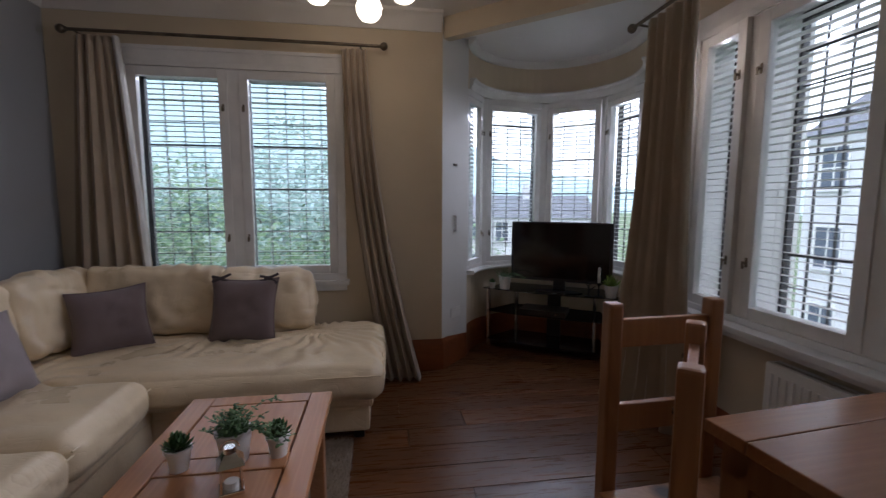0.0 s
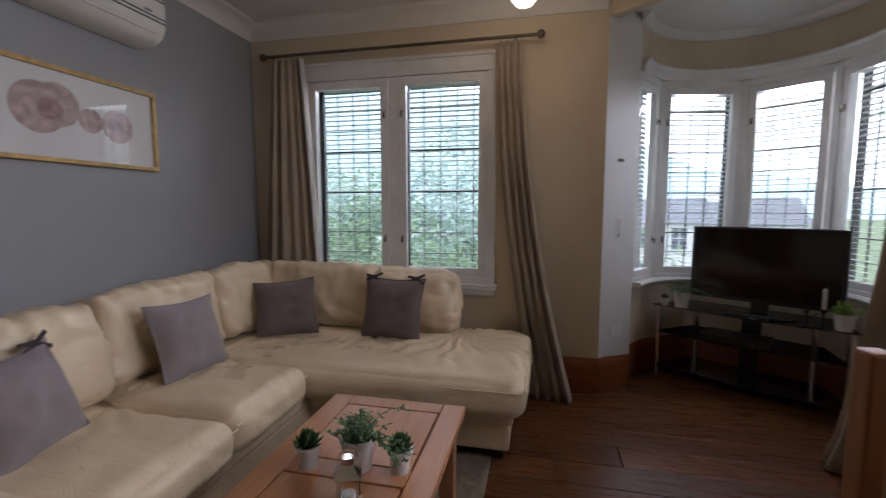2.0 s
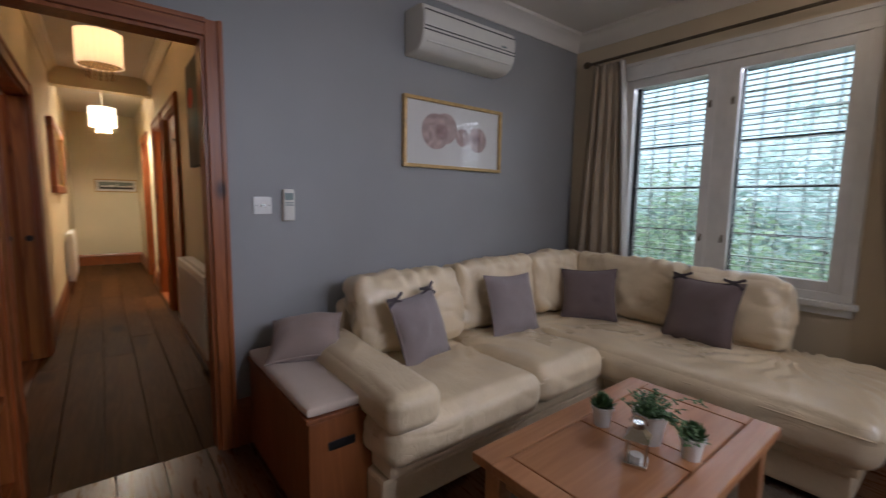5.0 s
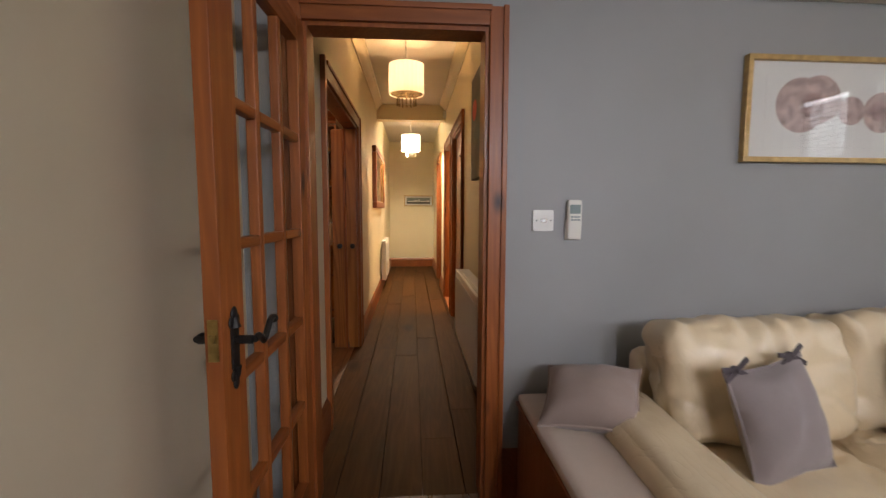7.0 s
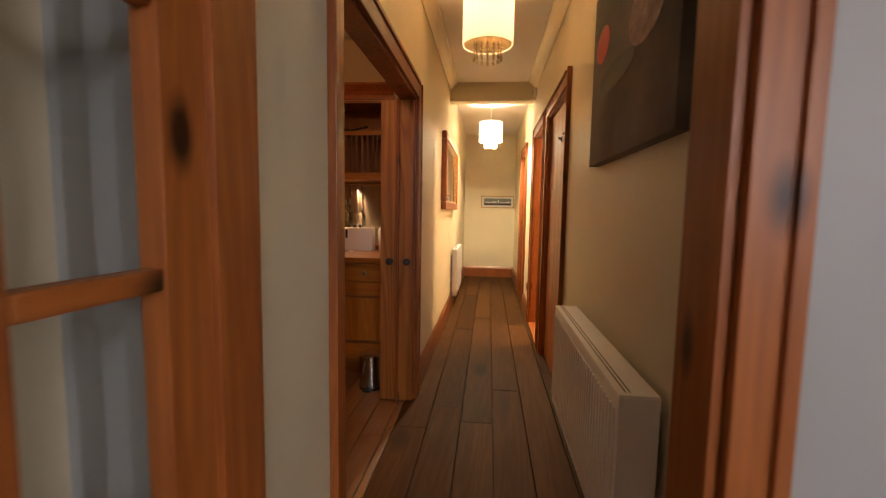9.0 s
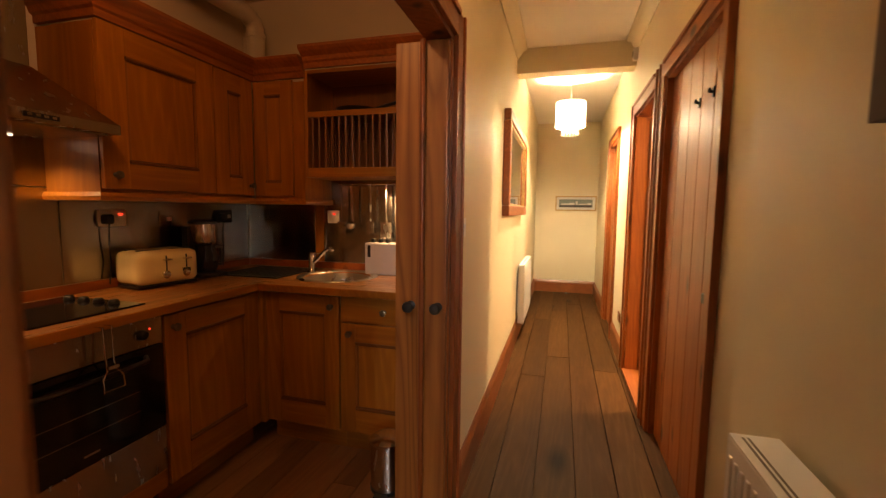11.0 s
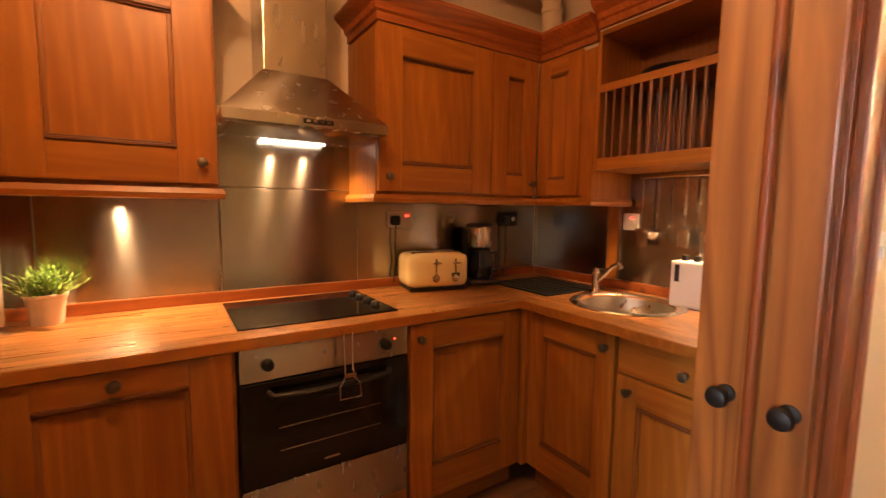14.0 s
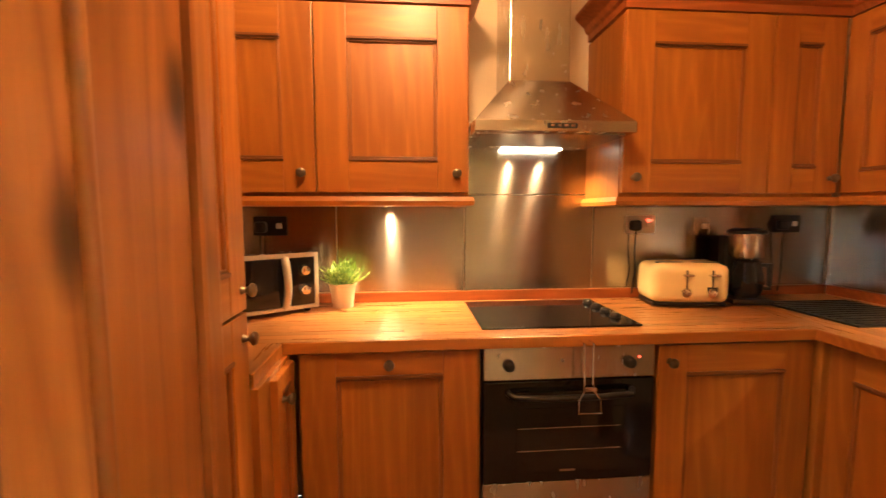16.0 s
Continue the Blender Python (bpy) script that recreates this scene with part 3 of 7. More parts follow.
wall("wall_bedroom", [((-6.9, 3.0, 0), (-3.9, 3.1, 2.8)), ((-6.9, 0.8, 0), (-6.8, 3.0, 2.8)), ((-4.0, 0.8, 0), (-3.9, 3.0, 2.8))], M_HALL, "pale yellow walls of the lit side room")

# ceilings
bm = bmesh.new()
prism(bm, [(WX - 0.1, SY - 0.1), (EX + 0.2, SY - 0.1), (EX + 0.2, 2.32), (2.02, 2.32), (0.75, WY + 0.10), (0.75, WY + 0.2), (WX - 0.1, WY + 0.2)], CEIL, CEIL + 0.1)
solid("ceiling", bm, M_CEIL, "off-white sitting-room ceiling", "ceiling", "structure")
bm = bmesh.new()
prism(bm, [(0.68, WY + 0.12), (2.05, 2.24), (2.25, 2.24), (2.7, 3.0), (2.6, 4.3), (1.0, 4.4), (0.6, 3.7)], 2.60, 2.62)
solid("ceiling_turret", bm, M_BAYWHITE, "white ceiling of the turret", "ceiling", "structure")
solid("ceiling_hall", boxes(((HEND - 0.1, HL - 0.05, HCEIL), (WX - 0.06, HR + 0.05, HCEIL + 0.08))), M_CEIL, "off-white hall ceiling", "ceiling", "structure")
solid("ceiling_kitchen", boxes(((KX0 - 0.05, KY - 0.05, HCEIL), (KX1 + 0.05, HL - 0.08, HCEIL + 0.08))), M_KWALL, "cream kitchen ceiling", "ceiling", "structure")
solid("ceiling_bedroom", boxes(((-6.9, 0.8, 2.7), (-3.9, 3.1, 2.75))), M_CEIL, "off-white side-room ceiling", "ceiling", "structure")
# diagonal beam over the mouth of the turret
bm = bmesh.new()
prism(bm, [(0.75, 3.50), (0.71, 3.44), (2.02, 2.27), (2.10, 2.33)], 2.51, CEIL)
solid("ceiling_beam", bm, M_CREAM, "cream plaster beam across the turret mouth", "beam", "structure")
# cornices
COVE = [(0, 0), (0, -0.115), (-0.012, -0.115), (-0.018, -0.095), (-0.04, -0.075), (-0.065, -0.03), (-0.105, -0.018), (-0.11, 0)]
bm = bmesh.new()
profile_run(bm, [(WX, SY, CEIL), (WX, WY, CEIL), (0.74, WY, CEIL)], COVE)
solid("trim_cornice", bm, M_CEIL, "white moulded plaster cornice", "cornice", "structure", smooth=True)
bm = bmesh.new()
profile_run(bm, ring_run(TR - 0.02, 168, -44, 2.60), [(0, 0), (0, -0.05), (-0.02, -0.05), (-0.05, -0.02), (-0.06, 0)])
solid("trim_turret_cornice", bm, M_BAYWHITE, "white curved plaster cornice", "cornice", "structure", smooth=True)
bm = bmesh.new()
profile_run(bm, ring_run(TR + 0.0, 158, -44, 2.24), [(0.05, 0.085), (0.05, 0), (-0.04, 0), (-0.04, 0.02), (-0.055, 0.04), (-0.055, 0.06), (-0.075, 0.075), (-0.075, 0.085)])
solid("trim_turret_head", bm, M_WHITE, "white curved moulding over the turret windows", "trim", "structure", smooth=True)
bm = bmesh.new()
profile_run(bm, ring_run(TR + 0.0, 160, -50, 0.70), [(0.16, 0.035), (-0.075, 0.035), (-0.085, 0.018), (-0.075, 0), (0.16, 0)])
solid("trim_turret_sill", bm, M_WHITE, "white curved window board", "sill", "structure", smooth=True)
for nm, y, d in (("trim_hall_cornice_south", HL, 1), ("trim_hall_cornice_north", HR, -1)):
    bm = bmesh.new()
    run = [(-6.36, y, HCEIL), (WX - 0.12, y, HCEIL)] if d > 0 else [(WX - 0.12, y, HCEIL), (-6.36, y, HCEIL)]
    profile_run(bm, run, [(-o * 0.8, u * 0.8) for o, u in COVE])
    solid(nm, bm, M_HALL, "painted hall cornice", "cornice", "structure", smooth=True)

# skirtings
SK = [(0.012, 0), (0.012, 0.20), (-0.004, 0.20), (-0.010, 0.185), (-0.018, 0.17), (-0.022, 0.15), (-0.022, 0)]
SKF = [(-o, u) for o, u in SK]


def skirting(name, pts, flip=False, section=None):
    bm = bmesh.new()
    profile_run(bm, [(x, y, 0) for x, y in pts], section or (SKF if flip else SK))
    solid(name, bm, M_SKIRT, "dark stained moulded skirting board", "skirting", "structure")


SKT = [(o, u * 1.22) for o, u in SK]
skirting("baseboard_west", [(WX, 0.60), (WX, WY), (0.75, WY), tp(163, TR)], False, SKT)
skirting("baseboard_turret", [p[:2] for p in ring_run(TR, 161, -42, 0)], True, SKT)
skirting("baseboard_east", [(EX, 2.78), (EX, SY)])
skirting("baseboard_south", [(EX, SY), (WX + 0.02, SY)])
skirting("baseboard_hall_south", [(-4.17, HL), (HEND, HL)], False)
skirting("baseboard_hall_near", [(WX - 0.13, HL), (-2.53, HL)], False)
skirting("baseboard_hall_end", [(HEND, HR), (HEND, HL)], True)
for nm, a, b in (("baseboard_hall_north_a", -4.12, WX - 0.13), ("baseboard_hall_north_b", -7.14, -6.32), ("baseboard_hall_north_c", HEND, -8.12)):
    skirting(nm, [(a, HR), (b, HR)])


# door casings
def casing(name, label, m, w, h, cw=0.085, depth=0.12, both=True):
    """Lining and moulded architrave round an opening w wide, h high; local x along the wall, -y to the viewer."""
    fr = thing(name, label, "door frame", m, kind="structure")
    part("lining", boxes(((-0.001, 0.0, 0), (0.022, depth, h)), ((w - 0.022, 0.0, 0), (w + 0.001, depth, h)), ((0.022, 0.0, h - 0.022), (w - 0.022, depth, h)), bevel=0.002), M_PINE, fr)
    sides = ((-1, 0.0), (1, depth)) if both else ((-1, 0.0),)
    for s, y in sides:
        for nm, x0, x1, z0, z1, mt in (("jamb_architrave", -cw, 0.006, 0, h + cw, M_PINE), ("jamb_architrave", w - 0.006, w + cw, 0, h + cw, M_PINE), ("head_architrave", 0.006, w - 0.006, h - 0.006, h + cw, M_PINE_X)):
            b2 = bmesh.new()
            ya, yb = (y, y + s * 0.02)
            box(b2, (x0, min(ya, yb), z0), (x1, max(ya, yb), z1), 0.004)
            if nm[0] == "j":
                xo = x0 - 0.003 if x0 < 0 else x1 - 0.019
                box(b2, (xo, min(y, y + s * 0.03), z0), (xo + 0.022, max(y, y + s * 0.03), z1 + 0.003), 0.004)
            else:
                box(b2, (x0 - 0.006, min(y, y + s * 0.03), z1 - 0.019), (x1 + 0.006, max(y, y + s * 0.03), z1 + 0.003), 0.004)
            part(nm, b2, mt, fr)
    return fr


casing("door_frame_1", "orange-stained pine door frame to the hall", pose(WX, -0.215, 0, 0, 0, 90), 0.745, 2.016, 0.066)
casing("door_frame_2", "stained pine frame of the kitchen opening", pose(KD1, HL, 0, 0, 0, 180), KD1 - KD0, KDZ, 0.09, 0.10)
for i, (a, b) in enumerate(HD):
    casing("door_frame_%d" % (i + 3), "stained pine frame of a hall door", pose(a, HR, 0), b - a, 2.12, 0.085, 0.10)

# floors
def boards(name, label, x0, x1, y0, y1, width, material, seed, lengths, clip=None, along="x"):
    """Plank floor: every board an object on one of a few shared meshes."""
    rnd = random.Random(seed)
    fl = thing(name, label, "floor", kind="structure")
    part("subfloor", boxes(((x0 - 0.1, y0 - 0.1, -0.08 - 0.01 * seed), (x1 + 0.1, y1 + 0.1, -0.022 - 0.004 * seed))), material, fl)
    cache = {}
    y = y0
    while y < y1 - 0.01:
        w = min(width, y1 - y)
        x = x0 - rnd.uniform(0, 1.2)
        while x < x1:
            L = rnd.choice(lengths)
            a, b = max(x, x0), min(x + L, x1)
            x += L
            if b - a < 0.05:
                continue
            key = (round(b - a, 2), round(w, 3))
            if key not in cache:
                cache[key] = mesh_of("board", box(bmesh.new(), (-(b - a) / 2 + 0.0012, -w / 2 + 0.002, -0.022), ((b - a) / 2 - 0.0012, w / 2 - 0.002, 0), 0.0015), material)
            piece("board", cache[key], fl, pose((a + b) / 2, y + w / 2, rnd.uniform(-0.0015, 0)))
        y += width
    return fl

# ---- windows, blinds, curtains ----
SLAT_CACHE = {}


def blind(m, w, h, tilt=-4, cord=True, group="venetian blinds"):
    """A venetian blind, slats w wide, h high; local x along it, z up from its foot, y to the outside."""
    bl = thing("venetian_blind", "white slatted venetian blind lowered and open", "blind", m, group)
    part("headrail", boxes(((0, -0.02, h - 0.03), (w, 0.02, h)), bevel=0.003), M_SLAT, bl)
    part("bottom_rail", boxes(((0, -0.018, 0), (w, 0.018, 0.012)), bevel=0.003), M_SLAT, bl)
    key = round(w, 3)
    if key not in SLAT_CACHE:
        b2 = bmesh.new()
        sec = [(-0.019, 0.0), (-0.009, 0.003), (0.009, 0.003), (0.019, 0.0), (0.009, 0.0022), (-0.009, 0.0022)]
        ends = [[b2.verts.new((x, y, z)) for y, z in sec] for x in (0.004, w - 0.004)]
        n = len(sec)
        for i in range(n):
            b2.faces.new((ends[0][i], ends[0][(i + 1) % n], ends[1][(i + 1) % n], ends[1][i]))
        b2.faces.new(ends[0])
        b2.faces.new(ends[1])
        bmesh.ops.recalc_face_normals(b2, faces=b2.faces[:])
        SLAT_CACHE[key] = mesh_of("slat", b2, M_SLAT)
    n = int((h - 0.05) / 0.036)
    rnd = random.Random(int(w * 1000))
    for i in range(n):
        piece("slat", SLAT_CACHE[key], bl, pose(0, 0, 0.03 + i * (h - 0.07) / (n - 1), tilt + rnd.uniform(-2, 2), rnd.uniform(-0.25, 0.25), 0))
    for x in (w * 0.18, w * 0.82):
        b2 = bmesh.new()
        for y in (-0.019, 0.019):
            rod(b2, (x, y, 0), (x, y, h), 0.0012, n=5)
        part("ladder_cord", b2, M_SLAT, bl)
    return bl


def leaded(parent, x0, x1, z0, z1, y, cols, rows):
    """The outer light: dark frame, glass and glazing bars."""
    part("outer_frame", boxes(((x0 - 0.02, y, z0 - 0.02), (x0 + 0.012, y + 0.04, z1 + 0.02)), ((x1 - 0.012, y, z0 - 0.02), (x1 + 0.02, y + 0.04, z1 + 0.02)),
                              ((x0 + 0.02, y, z0 - 0.02), (x1 - 0.02, y + 0.04, z0 + 0.02)), ((x0 + 0.02, y, z1 - 0.02), (x1 - 0.02, y + 0.04, z1 + 0.02)), bevel=0.003), M_LEAD, parent)
    gl = part("pane", boxes(((x0 + 0.02, y + 0.016, z0 + 0.02), (x1 - 0.02, y + 0.02, z1 - 0.02))), M_GLASS, parent)
    gl.visible_shadow = False
    for i in range(1, cols):
        x = x0 + (x1 - x0) * i / cols
        part("glazing_bar", boxes(((x - 0.0022, y + 0.012, z0 + 0.02), (x + 0.0022, y + 0.026, z1 - 0.02))), M_LEAD, parent)
    for i in range(1, rows):
        z = z0 + (z1 - z0) * i / rows
        t = 0.006 if i % 2 == 0 else 0.0022
        part("glazing_bar", boxes(((x0 + 0.02, y + 0.010, z - t), (x1 - 0.02, y + 0.028, z + t))), M_LEAD, parent)


def casement(parent, x0, x1, z0, z1, y, latch_side, width=0.06, m=None):
    """A white inner casement with its pane and two latches; latch_side -1: latches on its low-x stile."""
    fr = part("casement", boxes(((x0, y, z0), (x0 + width, y + 0.045, z1)), ((x1 - width, y, z0), (x1, y + 0.045, z1)),
                                ((x0 + width, y, z0), (x1 - width, y + 0.045, z0 + width)), ((x0 + width, y, z1 - width), (x1 - width, y + 0.045, z1)), bevel=0.004), M_WHITE, parent)
    if m is not None:
        fr.matrix_basis = m
    pane = part("pane", boxes(((x0 + width - 0.004, y + 0.02, z0 + width - 0.004), (x1 - width + 0.004, y + 0.024, z1 - width + 0.004))), M_GLASS, fr)
    pane.visible_shadow = False
    if latch_side:
        lx = x0 + width / 2 if latch_side < 0 else x1 - width / 2
        for z in (z0 + 0.19 * (z1 - z0), z0 + 0.82 * (z1 - z0)):
            b2 = bmesh.new()
            box(b2, (lx - 0.007, y - 0.005, z - 0.024), (lx + 0.007, y, z + 0.024), 0.002)
            rod(b2, (lx, y - 0.022, z), (lx, y, z), 0.006, n=8)
            box(b2, (lx - 0.006, y - 0.026, z - 0.03), (lx + 0.006, y - 0.018, z + 0.008), 0.002)
            part("latch", b2, M_PEWTER, fr, "small pewter latch")
    return fr


# double casement in the window wall
win = thing("window_1", "white double casement over the sofa with leaded lights", "window", pose(0, WY, 0), kind="structure")
part("surround", boxes(((W0, -0.03, 0.78), (-1.385, 0.06, 2.215)), ((-0.03, -0.03, 0.78), (W1 + 0.02, 0.06, 2.215)), ((W0, -0.03, 2.215), (W1 + 0.02, 0.06, 2.25)), bevel=0.004), M_WHITE, win)
part("header_board", boxes(((W0 - 0.01, -0.024, 2.25), (W1 + 0.03, 0.0, 2.335)), ((W0 - 0.02, -0.036, 2.32), (W1 + 0.04, 0.0, 2.345)), bevel=0.004), M_WHITE, win)
part("mullion", boxes(((-0.755, -0.012, 0.80), (-0.675, 0.05, 2.215)), bevel=0.004), M_WHITE, win)
part("sill", boxes(((W0 - 0.02, -0.06, 0.70), (W1 + 0.04, 0.3, 0.735)), ((W0, -0.03, 0.655), (W1 + 0.02, 0.0, 0.70)), ((W0, -0.025, 0.735), (W1 + 0.02, 0.06, 0.785)), bevel=0.005), M_WHITE, win)
casement(win, -1.385, -0.752, 0.785, 2.213, -0.018, 1)
casement(win, -0.678, -0.03, 0.785, 2.213, -0.018, -1)
part("reveal", boxes(((W0 - 0.002, 0.06, 0.735), (-1.425, 0.3, 2.25)), ((-0.005, 0.06, 0.735), (W1 + 0.002, 0.3, 2.25)), ((-1.425, 0.06, 2.235), (-0.005, 0.3, 2.252)), ((-0.735, 0.06, 0.735), (-0.695, 0.3, 2.235))), M_WHITE, win)
leaded(win, -1.40, -0.75, 0.76, 2.21, 0.22, 5, 9)
leaded(win, -0.68, -0.03, 0.76, 2.21, 0.22, 5, 9)
blind(pose(-1.352, WY + 0.165, 0.76), 0.595, 1.46)
blind(pose(-0.648, WY + 0.165, 0.76), 0.60, 1.46)

# double casement in the east wall, one leaf ajar, plus an added third leaf
win2 = thing("window_2", "white triple casement above a radiator, one leaf ajar, one unseen and added", "window", pose(EX, 0, 0, 0, 0, -90), kind="structure")
part("surround", boxes(((-E1 - 0.02, -0.03, 0.735), (-E1 + 0.05, 0.06, 2.25)), ((-E0 - 0.05, -0.03, 0.735), (-E0 + 0.02, 0.06, 2.25)), ((-E1 + 0.05, -0.03, 2.21), (-E0 - 0.05, 0.06, 2.25)), ((-2.09, -0.012, 0.735), (-2.03, 0.05, 2.21)), ((-1.465, -0.012, 0.735), (-1.395, 0.05, 2.21)), bevel=0.004), M_WHITE, win2)
part("header_board", boxes(((-E1 - 0.04, -0.024, 2.25), (-E0 + 0.04, 0.0, 2.335)), bevel=0.004), M_WHITE, win2)
part("sill", boxes(((-E1 - 0.05, -0.11, 0.665), (-E0 + 0.05, 0.3, 0.70)), ((-E1 - 0.02, -0.08, 0.635), (-E0 + 0.02, 0.0, 0.665)), ((-E1 - 0.02, -0.03, 0.70), (-E0 + 0.02, 0.06, 0.735)), bevel=0.005), M_WHITE, win2)
casement(win2, -2.035, -1.463, 0.735, 2.213, -0.018, -1)
# unseen third leaf, added to let in more daylight
casement(win2, -1.397, -E0 - 0.045, 0.735, 2.213, -0.018, 1)
casement(win2, 0, 0.33, 0.735, 2.213, -0.018, 1, 0.055, pose(-E1 + 0.05, 0, 0, 0, 0, -4))
part("reveal", boxes(((-E1 - 0.002, 0.06, 0.70), (-E1 + 0.02, 0.3, 2.25)), ((-E0 - 0.02, 0.06, 0.70), (-E0 + 0.002, 0.3, 2.25)), ((-E1 + 0.02, 0.06, 2.235), (-E0 - 0.02, 0.3, 2.252)), ((-2.08, 0.06, 0.70), (-2.04, 0.3, 2.235)), ((-1.45, 0.06, 0.70), (-1.41, 0.3, 2.235))), M_WHITE, win2)
leaded(win2, -E1 + 0.02, -2.08, 0.72, 2.21, 0.22, 4, 9)
leaded(win2, -2.04, -1.45, 0.72, 2.21, 0.22, 5, 9)
leaded(win2, -1.41, -E0 - 0.02, 0.72, 2.21, 0.22, 5, 9)
blind(pose(EX + 0.07, 2.43, 0.72, 0, 0, -90), 0.35, 1.50)
blind(pose(EX + 0.07, 2.035, 0.72, 0, 0, -90), 0.58, 1.50)
blind(pose(EX + 0.07, 1.405, 0.72, 0, 0, -90), 0.65, 1.50)

# turret windows
for i, (a0, a1) in enumerate(zip(T_POSTS, T_POSTS[1:])):
    p, q = Vector(tp(a0, TR)), Vector(tp(a1, TR))
    d = q - p
    w = d.length
    yaw = math.degrees(math.atan2(d.y, d.x))
    tw = thing("window_%d" % (i + 3), "tall white turret casement with leaded lights", "window", pose(p.x, p.y, 0, 0, 0, yaw), kind="structure")
    part("post", boxes(((-0.03, -0.012, 0.735), (0.03, 0.10, 2.24)), bevel=0.008), M_WHITE, tw)
    if i == len(T_POSTS) - 2:
        part("post", boxes(((w - 0.03, -0.012, 0.735), (w + 0.03, 0.10, 2.24)), bevel=0.008), M_WHITE, tw)
    part("rails", boxes(((0.03, -0.005, 0.735), (w - 0.03, 0.08, 0.765)), ((0.03, -0.005, 2.19), (w - 0.03, 0.08, 2.24)), bevel=0.004), M_WHITE, tw)
    casement(tw, 0.032, w - 0.032, 0.765, 2.19, 0.0, 1 if i == 0 else -1, 0.05)
    leaded(tw, 0.03, w - 0.03, 0.76, 2.20, 0.13, 2 if w < 0.45 else 4, 9)
    blind(tw.matrix_basis @ pose(0.055, 0.082, 0.765), w - 0.11, 1.42, -4 if i else 60)


def curtain(name, label, top, foot, z1, z0, folds, amp, lining_edge=0, power=1.6, seed=1, puddle=0.0, mid_pull=0.0):
    """Hanging cloth: top and foot are pairs of plan points; folds deepen towards the hem."""
    cu = thing(name, label, "curtain", group="taupe curtains")
    rnd = random.Random(seed)
    ph = [rnd.uniform(0.6, 1.4) for _ in range(folds + 1)]
    (ax, ay), (bx, by) = top
    (cx, cy), (dx, dy) = foot
    nu, nv = folds * 10, 26

    def point(u, v):
        k = v ** power
        x = (ax + (bx - ax) * u) * (1 - k) + (cx + (dx - cx) * u) * k
        y = (ay + (by - ay) * u) * (1 - k) + (cy + (dy - cy) * u) * k
        n = Vector((-(by - ay), bx - ax, 0)).normalized()
        f = u * folds
        j = min(folds - 1, int(f))
        a = amp * (0.55 + 0.6 * v) * ph[j]
        wob = math.sin(2 * math.pi * f + 0.5 * math.sin(3 * v + seed)) * a + 0.25 * a * math.sin(4 * math.pi * f + 2 * v)
        z = z1 + (z0 - z1) * v
        if puddle and v > 0.93:
            wob -= puddle * (v - 0.93) / 0.07
        return Vector((x, y, z)) + n * wob

    def sheet(u0, u1, off):
        b2 = bmesh.new()
        n = max(3, int(nu * (u1 - u0)))
        g = [[b2.verts.new(point(u0 + (u1 - u0) * i / n, j / nv) + off) for i in range(n + 1)] for j in range(nv + 1)]
        for j in range(nv):
            for i in range(n):
                b2.faces.new((g[j][i], g[j][i + 1], g[j + 1][i + 1], g[j + 1][i]))
        return b2

    cl = part("cloth", sheet(0, 1, Vector()), M_CURTAIN, cu, "", True)
    so = cl.modifiers.new("thickness", "SOLIDIFY")
    so.thickness = 0.004
    if lining_edge:
        u0, u1 = (0.86, 1.0) if lining_edge > 0 else (0.0, 0.14)
        n = Vector((-(by - ay), bx - ax, 0)).normalized()
        li = part("lining", sheet(u0, u1, -n * 0.008 if abs(by - ay) < abs(bx - ax) else n * 0.008), M_LINING, cu, "white lining turned out at the edge", True)
        so = li.modifiers.new("thickness", "SOLIDIFY")
        so.thickness = 0.003
    return cu


def curtain_pole(m, length, label):
    """A metal pole with ball finials and brackets; local x along it, wall at +y."""
    po = thing("curtain_pole", label, "curtain pole", m)
    part("pole", rod(bmesh.new(), (0, 0, 0), (length, 0, 0), 0.011, n=14), M_BRONZE, po, smooth=True)
    for x in (-0.02, length + 0.02):
        b2 = bmesh.new()
        bmesh.ops.create_uvsphere(b2, u_segments=14, v_segments=10, radius=0.028, matrix=Matrix.Translation((x, 0, 0)))
        rod(b2, (x - 0.02 if x > 0 else x + 0.01, 0, 0), (x - 0.01 if x > 0 else x + 0.03, 0, 0), 0.016, n=12)
        part("finial", b2, M_BRONZE, po, smooth=True)
    for x in (0.06, length - 0.14):
        b2 = bmesh.new()
        rod(b2, (x, 0, -0.01), (x, 0.105, -0.02), 0.007, n=8)
        lathe(b2, [(0.026, 0.0), (0.026, 0.008)], (x, 0.105, -0.02), 14, "y")
        part("bracket", b2, M_BRONZE, po)
    return po


curtain_pole(pose(-1.675, WY - 0.105, 2.39), 1.975, "bronze curtain pole with ball finials")
curtain("curtain", "taupe linen curtain drawn back behind the sofa", ((-1.63, WY - 0.10), (-1.37, WY - 0.10)), ((-1.78, WY - 0.10), (-1.21, WY - 0.09)), 2.36, 0.02, 5, 0.026, 1, 0.9, 2)
curtain("curtain", "taupe linen curtain pooling on the floorboards", ((0.03, WY - 0.10), (0.20, WY - 0.10)), ((0.30, WY - 0.12), (0.57, WY - 0.14)), 2.36, 0.006, 4, 0.028, 0, 1.7, 5, 0.05)
curtain_pole(pose(EX - 0.26, 2.70, 2.385, 0, 0, -90), 1.9, "bronze curtain pole over the east window")
curtain("curtain", "taupe linen curtain with a white lining by the turret", ((EX - 0.26, 2.56), (EX - 0.24, 2.17)), ((EX - 0.32, 2.78), (EX - 0.16, 2.12)), 2.36, 0.006, 6, 0.036, -1, 2.2, 9, 0.03)

